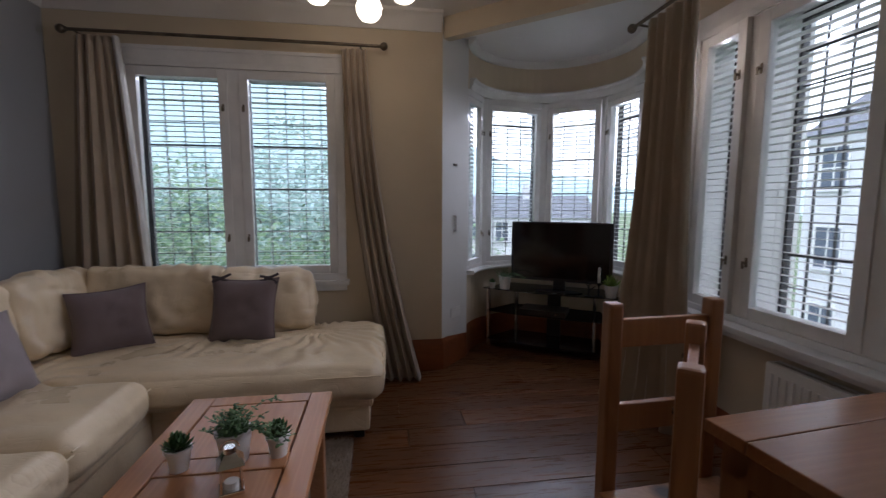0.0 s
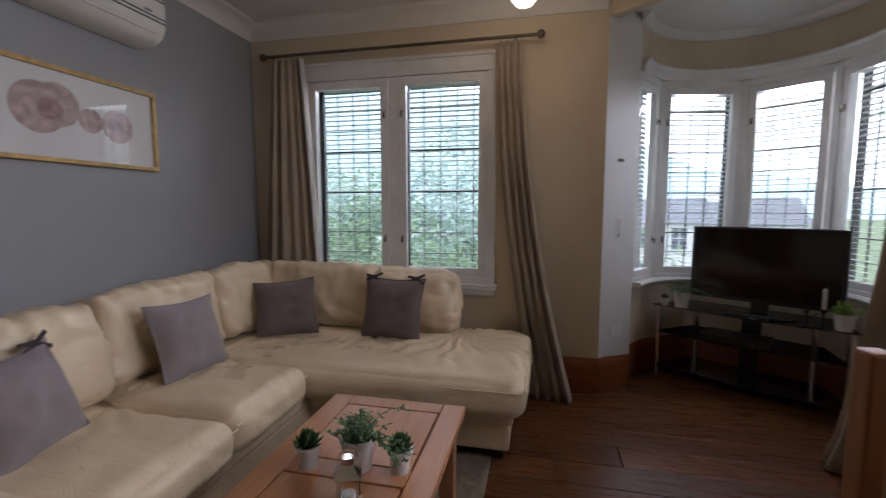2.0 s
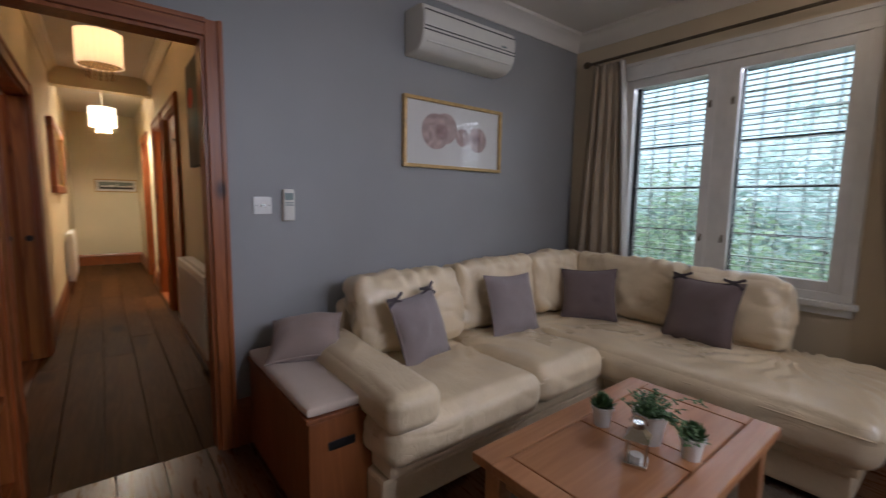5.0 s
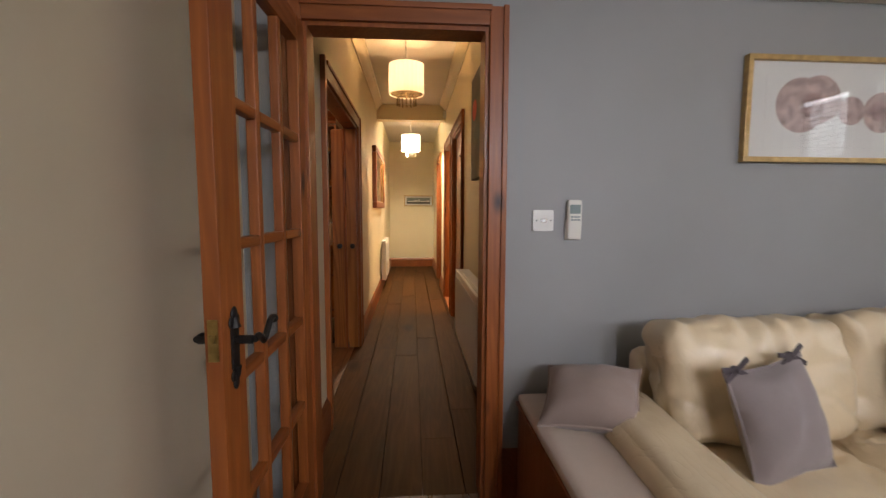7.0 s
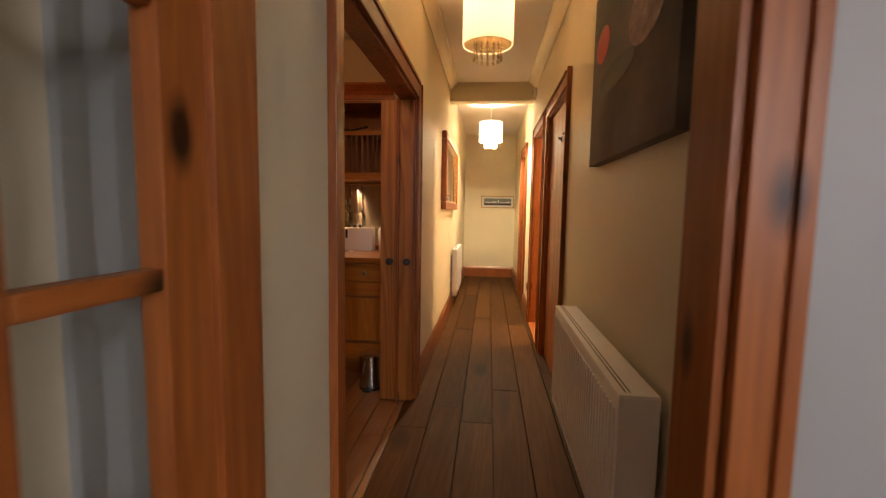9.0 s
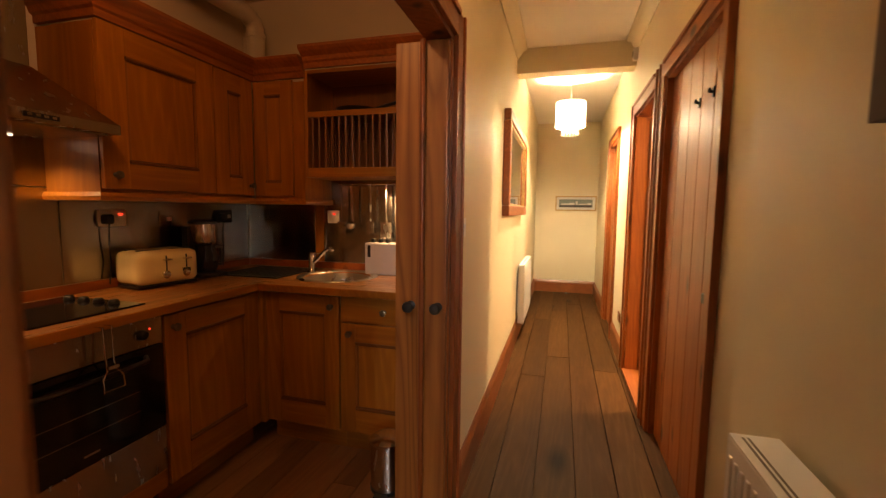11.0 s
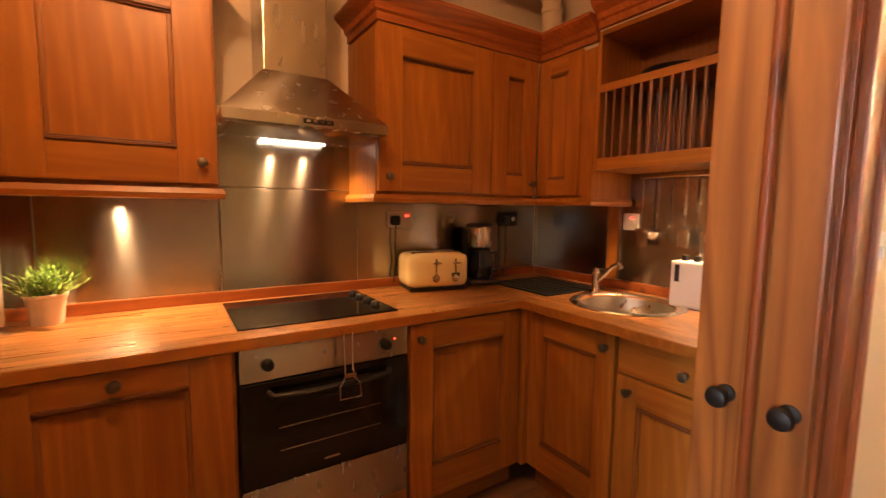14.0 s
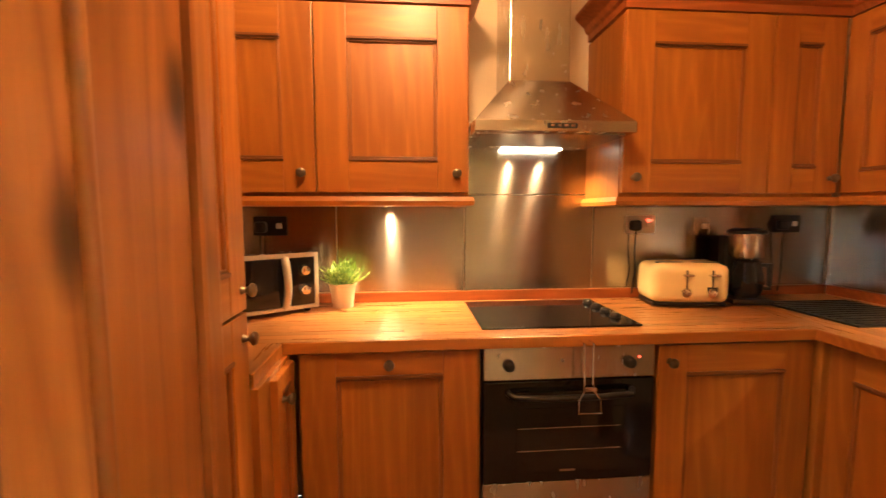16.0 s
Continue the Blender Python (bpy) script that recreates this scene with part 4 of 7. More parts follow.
# ---- corner sofa ----
sofa = thing("corner_sofa", "cream leather corner sofa with creased chaise end", "sofa")
b2 = bmesh.new()
box(b2, (-1.78, 0.90, 0.05), (-0.90, 3.22, 0.20), 0.02)
box(b2, (-0.90, 2.42, 0.05), (0.21, 3.22, 0.20), 0.02)
part("base", b2, M_LEATHER, sofa)
b2 = bmesh.new()
box(b2, (-1.78, 0.92, 0.20), (-0.88, 3.24, 0.28), 0.02)
box(b2, (-0.88, 2.39, 0.20), (0.23, 3.24, 0.28), 0.02)
part("lower_band", b2, M_LEATHER, sofa)
for x, y in ((-0.98, 0.98), (0.15, 2.48), (0.15, 3.14), (-1.70, 0.98)):
    part("foot", boxes(((x - 0.03, y - 0.03, 0.0), (x + 0.03, y + 0.03, 0.055)), bevel=0.006), M_BLACK, sofa)


# folds fan out from where the seats are pulled in under the backs: x, y, count, reach
FOLDS = ((-0.12, 2.98, 22, 0.72), (-0.75, 2.98, 18, 0.5), (-1.42, 2.30, 12, 0.42), (-1.42, 1.75, 12, 0.40))


def cushion(name, c, s, r, puff, wr, seed, rx=0, ry=0, rz=0, mt=None):
    bm = rounded(bmesh.new(), c, s, r, 118 if s[0] > 1.5 and s[1] > 0.5 else 44, puff, wr, pose(0, 0, 0, rx, ry, rz), seed)
    bm.normal_update()
    moves = []
    for v in bm.verts:
        p = v.co
        q = Vector((p.x * 3.2, p.y * 3.2, p.z * 6.5)) + Vector((seed * 5.1, seed * 2.3, 0))
        d = -0.45 * wr * max(0.0, 0.16 - abs(noise.noise(q))) / 0.16
        for fx, fy, n_, reach in FOLDS:
            ax, ay = p.x - fx, p.y - fy
            dist = math.hypot(ax, ay)
            if name == "seat_cushion" and dist < reach:
                fade = min(1.0, dist / 0.12) * (1 - dist / reach) ** 0.7
                d += 0.0105 * fade * math.sin(n_ * math.atan2(ay, ax) + 5 * noise.noise(Vector((p.x * 5, p.y * 5, seed))))
        if name == "back_cushion":
            # the hide is gathered along the top seam and slack below it
            along = p.x if s[0] > s[1] else p.y
            up = max(0.0, min(1.0, (p.z - c[2]) / (s[2] / 2)))
            d += 0.010 * up ** 1.5 * math.sin(along * 62 + 3.2 * noise.noise(Vector((along * 4, p.z * 9, seed)))) * (0.5 + noise.noise(Vector((along * 7, seed * 3.3, 1.0))))
            d += 0.014 * noise.noise(Vector((along * 9 + p.z * 6, p.z * 5 - along * 3, seed * 1.7)))
        moves.append(v.normal * d)
    for v, d in zip(bm.verts, moves):
        v.co += d
    return part(name, bm, mt or M_LEATHER, sofa, smooth=True)


cushion("seat_cushion", (-1.23, 1.32, 0.355), (0.84, 0.87, 0.20), 0.075, (0.012, 0.004, 0.02), 0.008, 1)
cushion("seat_cushion", (-1.23, 2.03, 0.365), (0.82, 0.57, 0.20), 0.075, (0.014, 0.004, 0.024), 0.009, 2)
cushion("seat_cushion", (-0.67, 2.77, 0.360), (1.92, 0.94, 0.20), 0.08, (0.012, 0.012, 0.022), 0.010, 3)
cushion("back_cushion", (-1.56, 1.45, 0.665), (0.22, 0.69, 0.42), 0.062, (0.020, 0.004, 0.010), 0.020, 4, 0, -12, 0)
cushion("back_cushion", (-1.60, 2.16, 0.675), (0.22, 0.70, 0.43), 0.062, (0.020, 0.004, 0.010), 0.020, 5, 0, -12, 0)
cushion("back_cushion", (-1.60, 2.84, 0.68), (0.22, 0.64, 0.43), 0.062, (0.020, 0.004, 0.010), 0.020, 6, 0, -12, 0)
cushion("back_cushion", (-1.14, 3.08, 0.68), (0.78, 0.22, 0.43), 0.062, (0.004, 0.020, 0.010), 0.020, 7, -12, 0, 0)
cushion("back_cushion", (-0.47, 3.06, 0.66), (0.62, 0.22, 0.42), 0.10, (0.01, 0.03, 0.016), 0.020, 8, -12, 0, 0)
cushion("back_frame", (-1.72, 2.15, 0.47), (0.14, 2.10, 0.52), 0.05, (0.01, 0, 0.006), 0.004, 9)
cushion("back_frame", (-0.95, 3.17, 0.47), (1.54, 0.13, 0.52), 0.05, (0, 0.01, 0.006), 0.004, 10)
cushion("arm", (-1.21, 0.985, 0.515), (0.86, 0.235, 0.165), 0.055, (0.01, 0.006, 0.012), 0.006, 11, 0, 2, 0)
for c0, c1, z in (((-0.815, 0.98, 0.405), (-0.815, 1.75, 0.405), 0), ((-0.825, 1.76, 0.412), (-0.825, 2.29, 0.412), 0), ((-0.80, 2.305, 0.41), (0.27, 2.305, 0.41), 0), ((0.288, 2.33, 0.41), (0.288, 3.20, 0.41), 0)):
    part("piping", rod(bmesh.new(), c0, c1, 0.004, n=6), M_LEATHER, sofa)


def scatter_cushion(label, m, w, h, t, mt, ties=False, seed=0, name="scatter_cushion"):
    """A square cushion with pinched corners and a flanged seam; local z up its face, y through it."""
    cu = thing(name, label, "cushion", m, "scatter cushions on the sofa")
    b2 = bmesh.new()
    n = 16
    for s in (-1, 1):
        g = []
        for j in range(n + 1):
            row = []
            for i in range(n + 1):
                u, v = 2 * i / n - 1, 2 * j / n - 1
                pinch = 1 - 0.10 * (1 - abs(u) ** 2) * abs(v) ** 3
                pinch2 = 1 - 0.10 * (1 - abs(v) ** 2) * abs(u) ** 3
                d = t / 2 * (max(0, 1 - abs(u) ** 2.6) ** 0.62) * (max(0, 1 - abs(v) ** 2.6) ** 0.62)
                d += (0.020 * noise.noise(Vector((u * 2.2 + seed, v * 2.2, s * 3))) + 0.010 * noise.noise(Vector((u * 6 + seed, v * 4, s * 5)))) * (1 - u * u) * (1 - v * v)
                row.append(b2.verts.new((u * w / 2 * pinch2, s * max(0.002, d), v * h / 2 * pinch + h / 2)))
            g.append(row)
        for j in range(n):
            for i in range(n):
                b2.faces.new((g[j][i], g[j][i + 1], g[j + 1][i + 1], g[j + 1][i]))
    bmesh.ops.remove_doubles(b2, verts=b2.verts[:], dist=0.0045)
    bmesh.ops.recalc_face_normals(b2, faces=b2.faces[:])
    part("cover", b2, mt, cu, smooth=True)
    b2 = bmesh.new()
    rim = []
    for k in range(8):
        e = -1 + k / 4
        rim.append((e, 1 - 0.10 * (1 - e * e)))
    loop = [(e, -f) for e, f in rim] + [(f, e) for e, f in rim] + [(-e, f) for e, f in rim] + [(-f, -e) for e, f in rim]
    tube(b2, [(u * w / 2, 0, h / 2 + v * h / 2) for u, v in loop], 0.005, 6, True)
    part("piping", b2, mt, cu)
    if ties:
        for sx in (-0.36, 0.36):
            b2 = bmesh.new()
            bmesh.ops.create_uvsphere(b2, u_segments=10, v_segments=8, radius=0.016, matrix=Matrix.Translation((sx * w, 0, h * 0.99)))
            for dx, dz in ((-0.055, 0.012), (0.06, 0.03), (0.045, -0.03), (-0.05, -0.02)):
                box(b2, (-0.003, -0.008, 0), (0.003, 0.008, 0.06), 0.001, Matrix.Translation((sx * w, -0.01, h * 0.99)) @ Vector((dx, 0, dz)).to_track_quat("Z", "Y").to_matrix().to_4x4())
            part("bow", b2, M_RIBBON, cu, "dark ribbon bow")
    return cu


scatter_cushion("mauve cushion with dark ribbon bows by the arm", pose(-1.27, 1.40, 0.455, -18, -5, 104), 0.34, 0.36, 0.15, M_MAUVE2, True, 1)
scatter_cushion("plain mauve piped cushion against the back", pose(-1.28, 2.08, 0.466, -20, 2, 86), 0.38, 0.38, 0.14, M_MAUVE2, False, 2)
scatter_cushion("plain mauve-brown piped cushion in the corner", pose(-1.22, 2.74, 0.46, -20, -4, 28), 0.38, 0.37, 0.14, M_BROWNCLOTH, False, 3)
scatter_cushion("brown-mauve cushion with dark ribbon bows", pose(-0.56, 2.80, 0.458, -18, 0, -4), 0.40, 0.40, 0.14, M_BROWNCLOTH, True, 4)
scatter_cushion("dusky pink linen cushion slumped on the chest", pose(-1.43, 0.80, 0.55, -64, -6, 62), 0.34, 0.29, 0.17, M_DUSK, False, 5)

# ---- storage chest with a seat pad ----
chest = thing("storage_chest", "red-brown stained pine chest with a handle slot beside the sofa arm", "chest")
part("body", boxes(((-1.82, 0.66, 0.02), (-1.02, 0.925, 0.455)), bevel=0.006), M_CHEST, chest)
part("plinth", boxes(((-1.80, 0.67, 0.0), (-1.04, 0.915, 0.02))), M_CHEST, chest)
part("lid", boxes(((-1.83, 0.65, 0.457), (-1.01, 0.932, 0.475)), bevel=0.004), M_CHEST, chest)
part("handle_slot", rounded(bmesh.new(), (-1.018, 0.79, 0.345), (0.01, 0.11, 0.035), 0.004, 3), M_BLACK, chest)
part("seat_pad", rounded(bmesh.new(), (-1.42, 0.79, 0.495), (0.80, 0.275, 0.045), 0.02, 8, (0, 0, 0.006), 0.003), M_BLUSH, chest, "blush linen seat pad", True)

# ---- rug and coffee table ----
rug = thing("rug", "shaggy beige pile rug under the coffee table", "rug")
b2 = bmesh.new()
box(b2, (-0.72, 0.55, 0.0), (0.12, 2.42, 0.012), 0.003)
part("backing", b2, M_RUG, rug)
b2 = bmesh.new()
rnd = random.Random(4)
for i in range(26000):
    x, y = rnd.uniform(-0.72, 0.12), rnd.uniform(0.55, 2.42)
    if -0.60 < x < -0.1 and y < 1.9 and rnd.random() < 0.75:
        continue
    a, l = rnd.uniform(0, 6.28), rnd.uniform(0.012, 0.03)
    dx, dy = math.cos(a), math.sin(a)
    b2.faces.new((b2.verts.new((x - dy * 0.003, y + dx * 0.003, 0.010)), b2.verts.new((x + dy * 0.003, y - dx * 0.003, 0.010)), b2.verts.new((x + dx * l, y + dy * l, 0.012 + rnd.uniform(0.008, 0.022)))))
pile = part("pile", b2, M_RUG, rug)
tagged(pile, kind="stuff")

ct = thing("coffee_table", "honey oak coffee table with a grooved panelled top", "coffee table")
TX0, TX1, TY0, TY1, TZ = -0.49, 0.065, 0.98, 1.957, 0.497
ymid = (TY0 + TY1) / 2
# boards of the top: two long rails, ends and a middle bar, and two panels between grooves
for nm, a, b in (("top_rail", (TX0, TY0), (TX0 + 0.085, TY1)), ("top_rail", (TX1 - 0.085, TY0), (TX1, TY1)), ("top_end", (TX0 + 0.087, TY1 - 0.075), (TX1 - 0.087, TY1)),
                 ("top_end", (TX0 + 0.087, TY0), (TX1 - 0.087, TY0 + 0.075)), ("top_bar", (TX0 + 0.087, ymid - 0.04), (TX1 - 0.087, ymid + 0.04))):
    part(nm, boxes(((a[0], a[1], TZ - 0.03), (b[0], b[1], TZ)), bevel=0.004), M_TABLE, ct)
for y0, y1 in ((TY0 + 0.081, ymid - 0.046), (ymid + 0.046, TY1 - 0.081)):
    part("top_panel", boxes(((TX0 + 0.093, y0, TZ - 0.028), (TX1 - 0.093, y1, TZ - 0.001)), bevel=0.003), M_TABLE, ct)
part("groove_backing", boxes(((TX0 + 0.06, TY0 + 0.05, TZ - 0.034), (TX1 - 0.06, TY1 - 0.05, TZ - 0.0285))), M_CHEST, ct)
for y0, y1, x0, x1 in ((TY0 + 0.06, TY0 + 0.08, TX0 + 0.09, TX1 - 0.09), (TY1 - 0.08, TY1 - 0.06, TX0 + 0.09, TX1 - 0.09), (TY0 + 0.09, TY1 - 0.09, TX0 + 0.04, TX0 + 0.06), (TY0 + 0.09, TY1 - 0.09, TX1 - 0.06, TX1 - 0.04)):
    part("apron", boxes(((x0, y0, TZ - 0.10), (x1, y1, TZ - 0.036)), bevel=0.003), M_TABLE, ct)
for x in (TX0 + 0.03, TX1 - 0.09):
    for y in (TY0 + 0.03, TY1 - 0.09):
        part("leg", boxes(((x, y, 0.012), (x + 0.06, y + 0.06, TZ - 0.036)), bevel=0.006), M_TABLE, ct)


# ---- plants ----
def leaf(b2, p, d, l, w, droop=0.3):
    """A folded, pointed leaf of six faces from p along d."""
    d = Vector(d).normalized()
    side = d.cross(Vector((0, 0, 1)))
    side = side.normalized() if side.length > 0.05 else Vector((1, 0, 0))
    up = side.cross(d)
    p = Vector(p)
    mid = [p, p + d * l * 0.45 + up * l * 0.04, p + d * l - up * l * droop * 0.4]
    e = [p + d * l * 0.35 + side * w / 2 - up * w * 0.12, p + d * l * 0.35 - side * w / 2 - up * w * 0.12]
    f = [p + d * l * 0.7 + side * w * 0.36 - up * (w * 0.1 + l * droop * 0.15), p + d * l * 0.7 - side * w * 0.36 - up * (w * 0.1 + l * droop * 0.15)]
    v = [b2.verts.new(q) for q in (*mid, *e, *f)]
    for q in ((0, 1, 3), (0, 4, 1), (1, 5, 3), (1, 4, 6), (1, 2, 5), (1, 6, 2)):
        b2.faces.new([v[i] for i in q])


def pot(parent, r0, r1, h, mt, rim=0.004):
    part("pot", lathe(bmesh.new(), [(r0, 0), (r0 + (r1 - r0) * 0.5, h * 0.5), (r1, h - 0.012), (r1 + rim, h - 0.01), (r1 + rim, h), (r1 - 0.006, h), (r1 - 0.009, h - 0.02)], n=24), mt, parent, smooth=True)
    part("soil", lathe(bmesh.new(), [(r1 * 0.85, h - 0.03), (r1 * 0.84, h - 0.016)], n=16), M_SOIL, parent)


def succulent(label, m, r0=0.026, r1=0.034, h=0.07, mt=None, n=60, seed=1, spread=0.042):
    pl = thing("potted_succulent", label, "pot plant", m, "pot plants")
    pot(pl, r0, r1, h, M_POT)
    rnd = random.Random(seed)
    b2 = bmesh.new()
    for i in range(n):
        a = i * 2.4
        k = i / n
        el = radians(85 - 70 * k)
        d = Vector((math.cos(a) * math.cos(el), math.sin(a) * math.cos(el), math.sin(el)))
        base = Vector((0, 0, h - 0.008 + 0.018 * (1 - k))) + Vector((d.x, d.y, 0)) * 0.012
        leaf(b2, base, d, spread * rnd.uniform(0.8, 1.15), 0.018, -0.3)
    part("leaves", b2, mt or M_LEAF, pl, "green rosette of fleshy leaves")
    return pl


def bushy(label, m, r0, r1, h, mt_pot, mt, n, reach, seed, trailing=0, blade=False, name="potted_plant"):
    pl = thing(name, label, "pot plant", m, "pot plants")
    pot(pl, r0, r1, h, mt_pot)
    rnd = random.Random(seed)
    b2, st = bmesh.new(), bmesh.new()
    for i in range(n):
        a, el = rnd.uniform(0, 6.28), radians(rnd.uniform(20, 88))
        d = Vector((math.cos(a) * math.cos(el), math.sin(a) * math.cos(el), math.sin(el)))
        p = Vector((rnd.uniform(-1, 1) * r1 * 0.5, rnd.uniform(-1, 1) * r1 * 0.5, h - 0.02))
        q = p + d * reach * rnd.uniform(0.55, 1.0)
        rod(st, p, q, 0.0012, 0.0008, 4)
        if blade:
            for k in range(5):
                s = p.lerp(q, 0.3 + 0.7 * k / 4)
                leaf(b2, s, d + Vector((rnd.uniform(-0.7, 0.7), rnd.uniform(-0.7, 0.7), rnd.uniform(-0.1, 0.5))), rnd.uniform(0.02, 0.038), 0.007, 0.3)
        else:
            for k in range(7):
                s = p.lerp(q, 0.25 + 0.75 * k / 6)
                leaf(b2, s, Vector((rnd.uniform(-1, 1), rnd.uniform(-1, 1), rnd.uniform(-0.3, 0.7))), rnd.uniform(0.012, 0.022), 0.011, 0.3)
    for i in range(trailing):
        a = rnd.uniform(-1.4, 1.2)
        p = Vector((0, 0, h)) + Vector((math.cos(a), math.sin(a), 0.3)) * r1
        d = Vector((math.cos(a), math.sin(a), 0.5))
        for k in range(8):
            q = p + d.normalized() * 0.02
            rod(st, p, q, 0.0011, n=4)
            for s in range(3):
                leaf(b2, q, Vector((rnd.uniform(-1, 1), rnd.uniform(-1, 1), rnd.uniform(-0.6, 0.4))), rnd.uniform(0.012, 0.02), 0.011, 0.3)
            d += Vector((0, 0, -0.16))
            p = q
            if p.z < 0.015:
                break
    tagged(part("stems", st, M_LEAF, pl), kind="stuff")
    tagged(part("leaves", b2, mt, pl, "small green leaves"), "small green leaves", kind="stuff")
    return pl


succulent("green succulent in a small white pot on the table", pose(-0.335, 1.46, TZ))
succulent("green succulent in a small white pot on the table", pose(-0.055, 1.50, TZ, 0, 0, 40), seed=3)
bushy("trailing green plant in a white pot on the table", pose(-0.185, 1.49, TZ), 0.04, 0.052, 0.10, M_POT, M_LEAF, 80, 0.095, 5, 5)
lantern = thing("lantern", "small chrome tea-light lantern on the coffee table", "lantern", pose(-0.145, 1.335, TZ, 0, 0, 20))
part("base", boxes(((-0.032, -0.032, 0), (0.032, 0.032, 0.012)), bevel=0.003), M_CHROME, lantern)
for x in (-0.026, 0.026):
    for y in (-0.026, 0.026):
        part("post", boxes(((x - 0.003, y - 0.003, 0.012), (x + 0.003, y + 0.003, 0.085))), M_CHROME, lantern)
b2 = bmesh.new()
bmesh.ops.create_cone(b2, cap_ends=True, segments=4, radius1=0.05, radius2=0.02, depth=0.03, matrix=pose(0, 0, 0.10, 0, 0, 45))
bmesh.ops.create_cone(b2, cap_ends=True, segments=16, radius1=0.017, radius2=0.015, depth=0.016, matrix=pose(0, 0, 0.123))
part("roof", b2, M_CHROME, lantern)
b2 = bmesh.new()
for i in range(14):
    a0, a1 = math.pi * i / 14, math.pi * (i + 1) / 14
    rod(b2, (0.024 * math.cos(a0), 0, 0.126 + 0.024 * math.sin(a0)), (0.024 * math.cos(a1), 0, 0.126 + 0.024 * math.sin(a1)), 0.0025, n=6)
part("ring", b2, M_CHROME, lantern)
part("tea_light", rod(bmesh.new(), (0, 0, 0.012), (0, 0, 0.03), 0.019, n=14), M_POT, lantern)

# ---- television corner ----
TVM = pose(1.70, 3.58, 0, 0, 0, math.degrees(math.atan2(-0.54, 0.842)))
stand = thing("tv_stand", "black glass television stand with chrome legs in the turret", "tv stand", TVM)


def shelf_outline(w, d, n=10):
    pts = [(-w / 2 + w * i / n, -0.05 * math.sin(math.pi * i / n)) for i in range(n + 1)]
    return pts + [(w / 2 - 0.16, d), (-w / 2 + 0.16, d)]


for nm, w, z, mt in (("top_shelf", 1.18, 0.535, M_BLACKGLASS), ("middle_shelf", 1.12, 0.33, M_SMOKE), ("bottom_shelf", 1.12, 0.07, M_BLACKGLASS)):
    part(nm, prism(bmesh.new(), shelf_outline(w, 0.36), z, z + 0.008), mt, stand)
for x, y in ((-0.545, 0.02), (0.545, 0.02), (-0.36, 0.32), (0.36, 0.32)):
    b2 = rod(bmesh.new(), (x, y, 0.0), (x, y, 0.535), 0.023, n=16)
    part("leg", b2, M_CHROME, stand, smooth=True)
part("back_post", boxes(((-0.06, 0.30, 0.0), (0.06, 0.33, 0.535)), bevel=0.004), M_BLACK, stand)
tv = thing("television", "flat black television on a swivel foot, switched off", "television", TVM @ pose(0.07, 0.10, 0.543))
part("panel", rounded(bmesh.new(), (0, 0.02, 0.345), (0.86, 0.045, 0.52), 0.012, 3), M_BLACK, tv)
part("screen", boxes(((-0.405, -0.008, 0.115), (0.405, -0.0005, 0.59))), M_BLACKGLASS, tv)
part("back_housing", rounded(bmesh.new(), (0, 0.06, 0.33), (0.6, 0.06, 0.34), 0.025, 3), M_BLACK, tv)
part("neck", boxes(((-0.05, 0.0, 0.008), (0.05, 0.05, 0.12)), bevel=0.006), M_BLACK, tv)
b2 = lathe(bmesh.new(), [(0.20, 0), (0.20, 0.008), (0.06, 0.02)], n=30)
bmesh.ops.scale(b2, vec=(1, 0.55, 1), verts=b2.verts[:])
part("foot", b2, M_BLACKGLASS, tv)
bx = thing("set_top_box", "flat black media box on the stand", "media box", TVM @ pose(0.02, -0.02, 0.543))
part("case", boxes(((-0.12, -0.045, 0), (0.12, 0.045, 0.022)), bevel=0.003), M_BLACK, bx)
part("display", boxes(((0.02, -0.047, 0.008), (0.06, -0.045, 0.015))), M_LCD, bx)
dv = thing("disc_player", "slim black disc player on the middle glass shelf", "disc player", TVM @ pose(-0.05, 0.1, 0.338))
part("case", boxes(((-0.2, -0.12, 0), (0.2, 0.12, 0.045)), bevel=0.003), M_BLACK, dv)
part("button", rod(bmesh.new(), (0.12, -0.125, 0.022), (0.12, -0.12, 0.022), 0.008, n=12), M_CHROME, dv)
bushy("trailing green plant in a white pot by the television", TVM @ pose(-0.39, 0.02, 0.543), 0.042, 0.054, 0.115, M_POT, M_LEAF, 34, 0.10, 15, 3)
succulent("tiny plant in a white pot on the stand", TVM @ pose(-0.50, 0.0, 0.543), 0.02, 0.026, 0.055, None, 30, 7, 0.03)
bushy("grassy green plant in a white pot on the stand", TVM @ pose(0.50, 0.03, 0.543), 0.04, 0.052, 0.10, M_POT, M_LIME, 60, 0.085, 17, 0, True)
candle = thing("candlestick", "white candle in a dark metal holder by the television", "candlestick", TVM @ pose(0.405, 0.015, 0.543))
part("holder", lathe(bmesh.new(), [(0.04, 0), (0.04, 0.006), (0.008, 0.014), (0.006, 0.09), (0.018, 0.10), (0.02, 0.115), (0.012, 0.118)], n=16), M_IRON, candle, smooth=True)
part("candle", lathe(bmesh.new(), [(0.011, 0.112), (0.0105, 0.24), (0.004, 0.245)], n=14), M_POT, candle, smooth=True)
part("wick", rod(bmesh.new(), (0, 0, 0.243), (0.001, 0, 0.252), 0.001, n=5), M_IRON, candle)
orn = thing("figurine_holder", "dark branching metal ornament beside the candle", "ornament", TVM @ pose(0.33, 0.0, 0.543))
b2 = rod(bmesh.new(), (0, 0, 0.0), (0, 0, 0.12), 0.005, n=8)
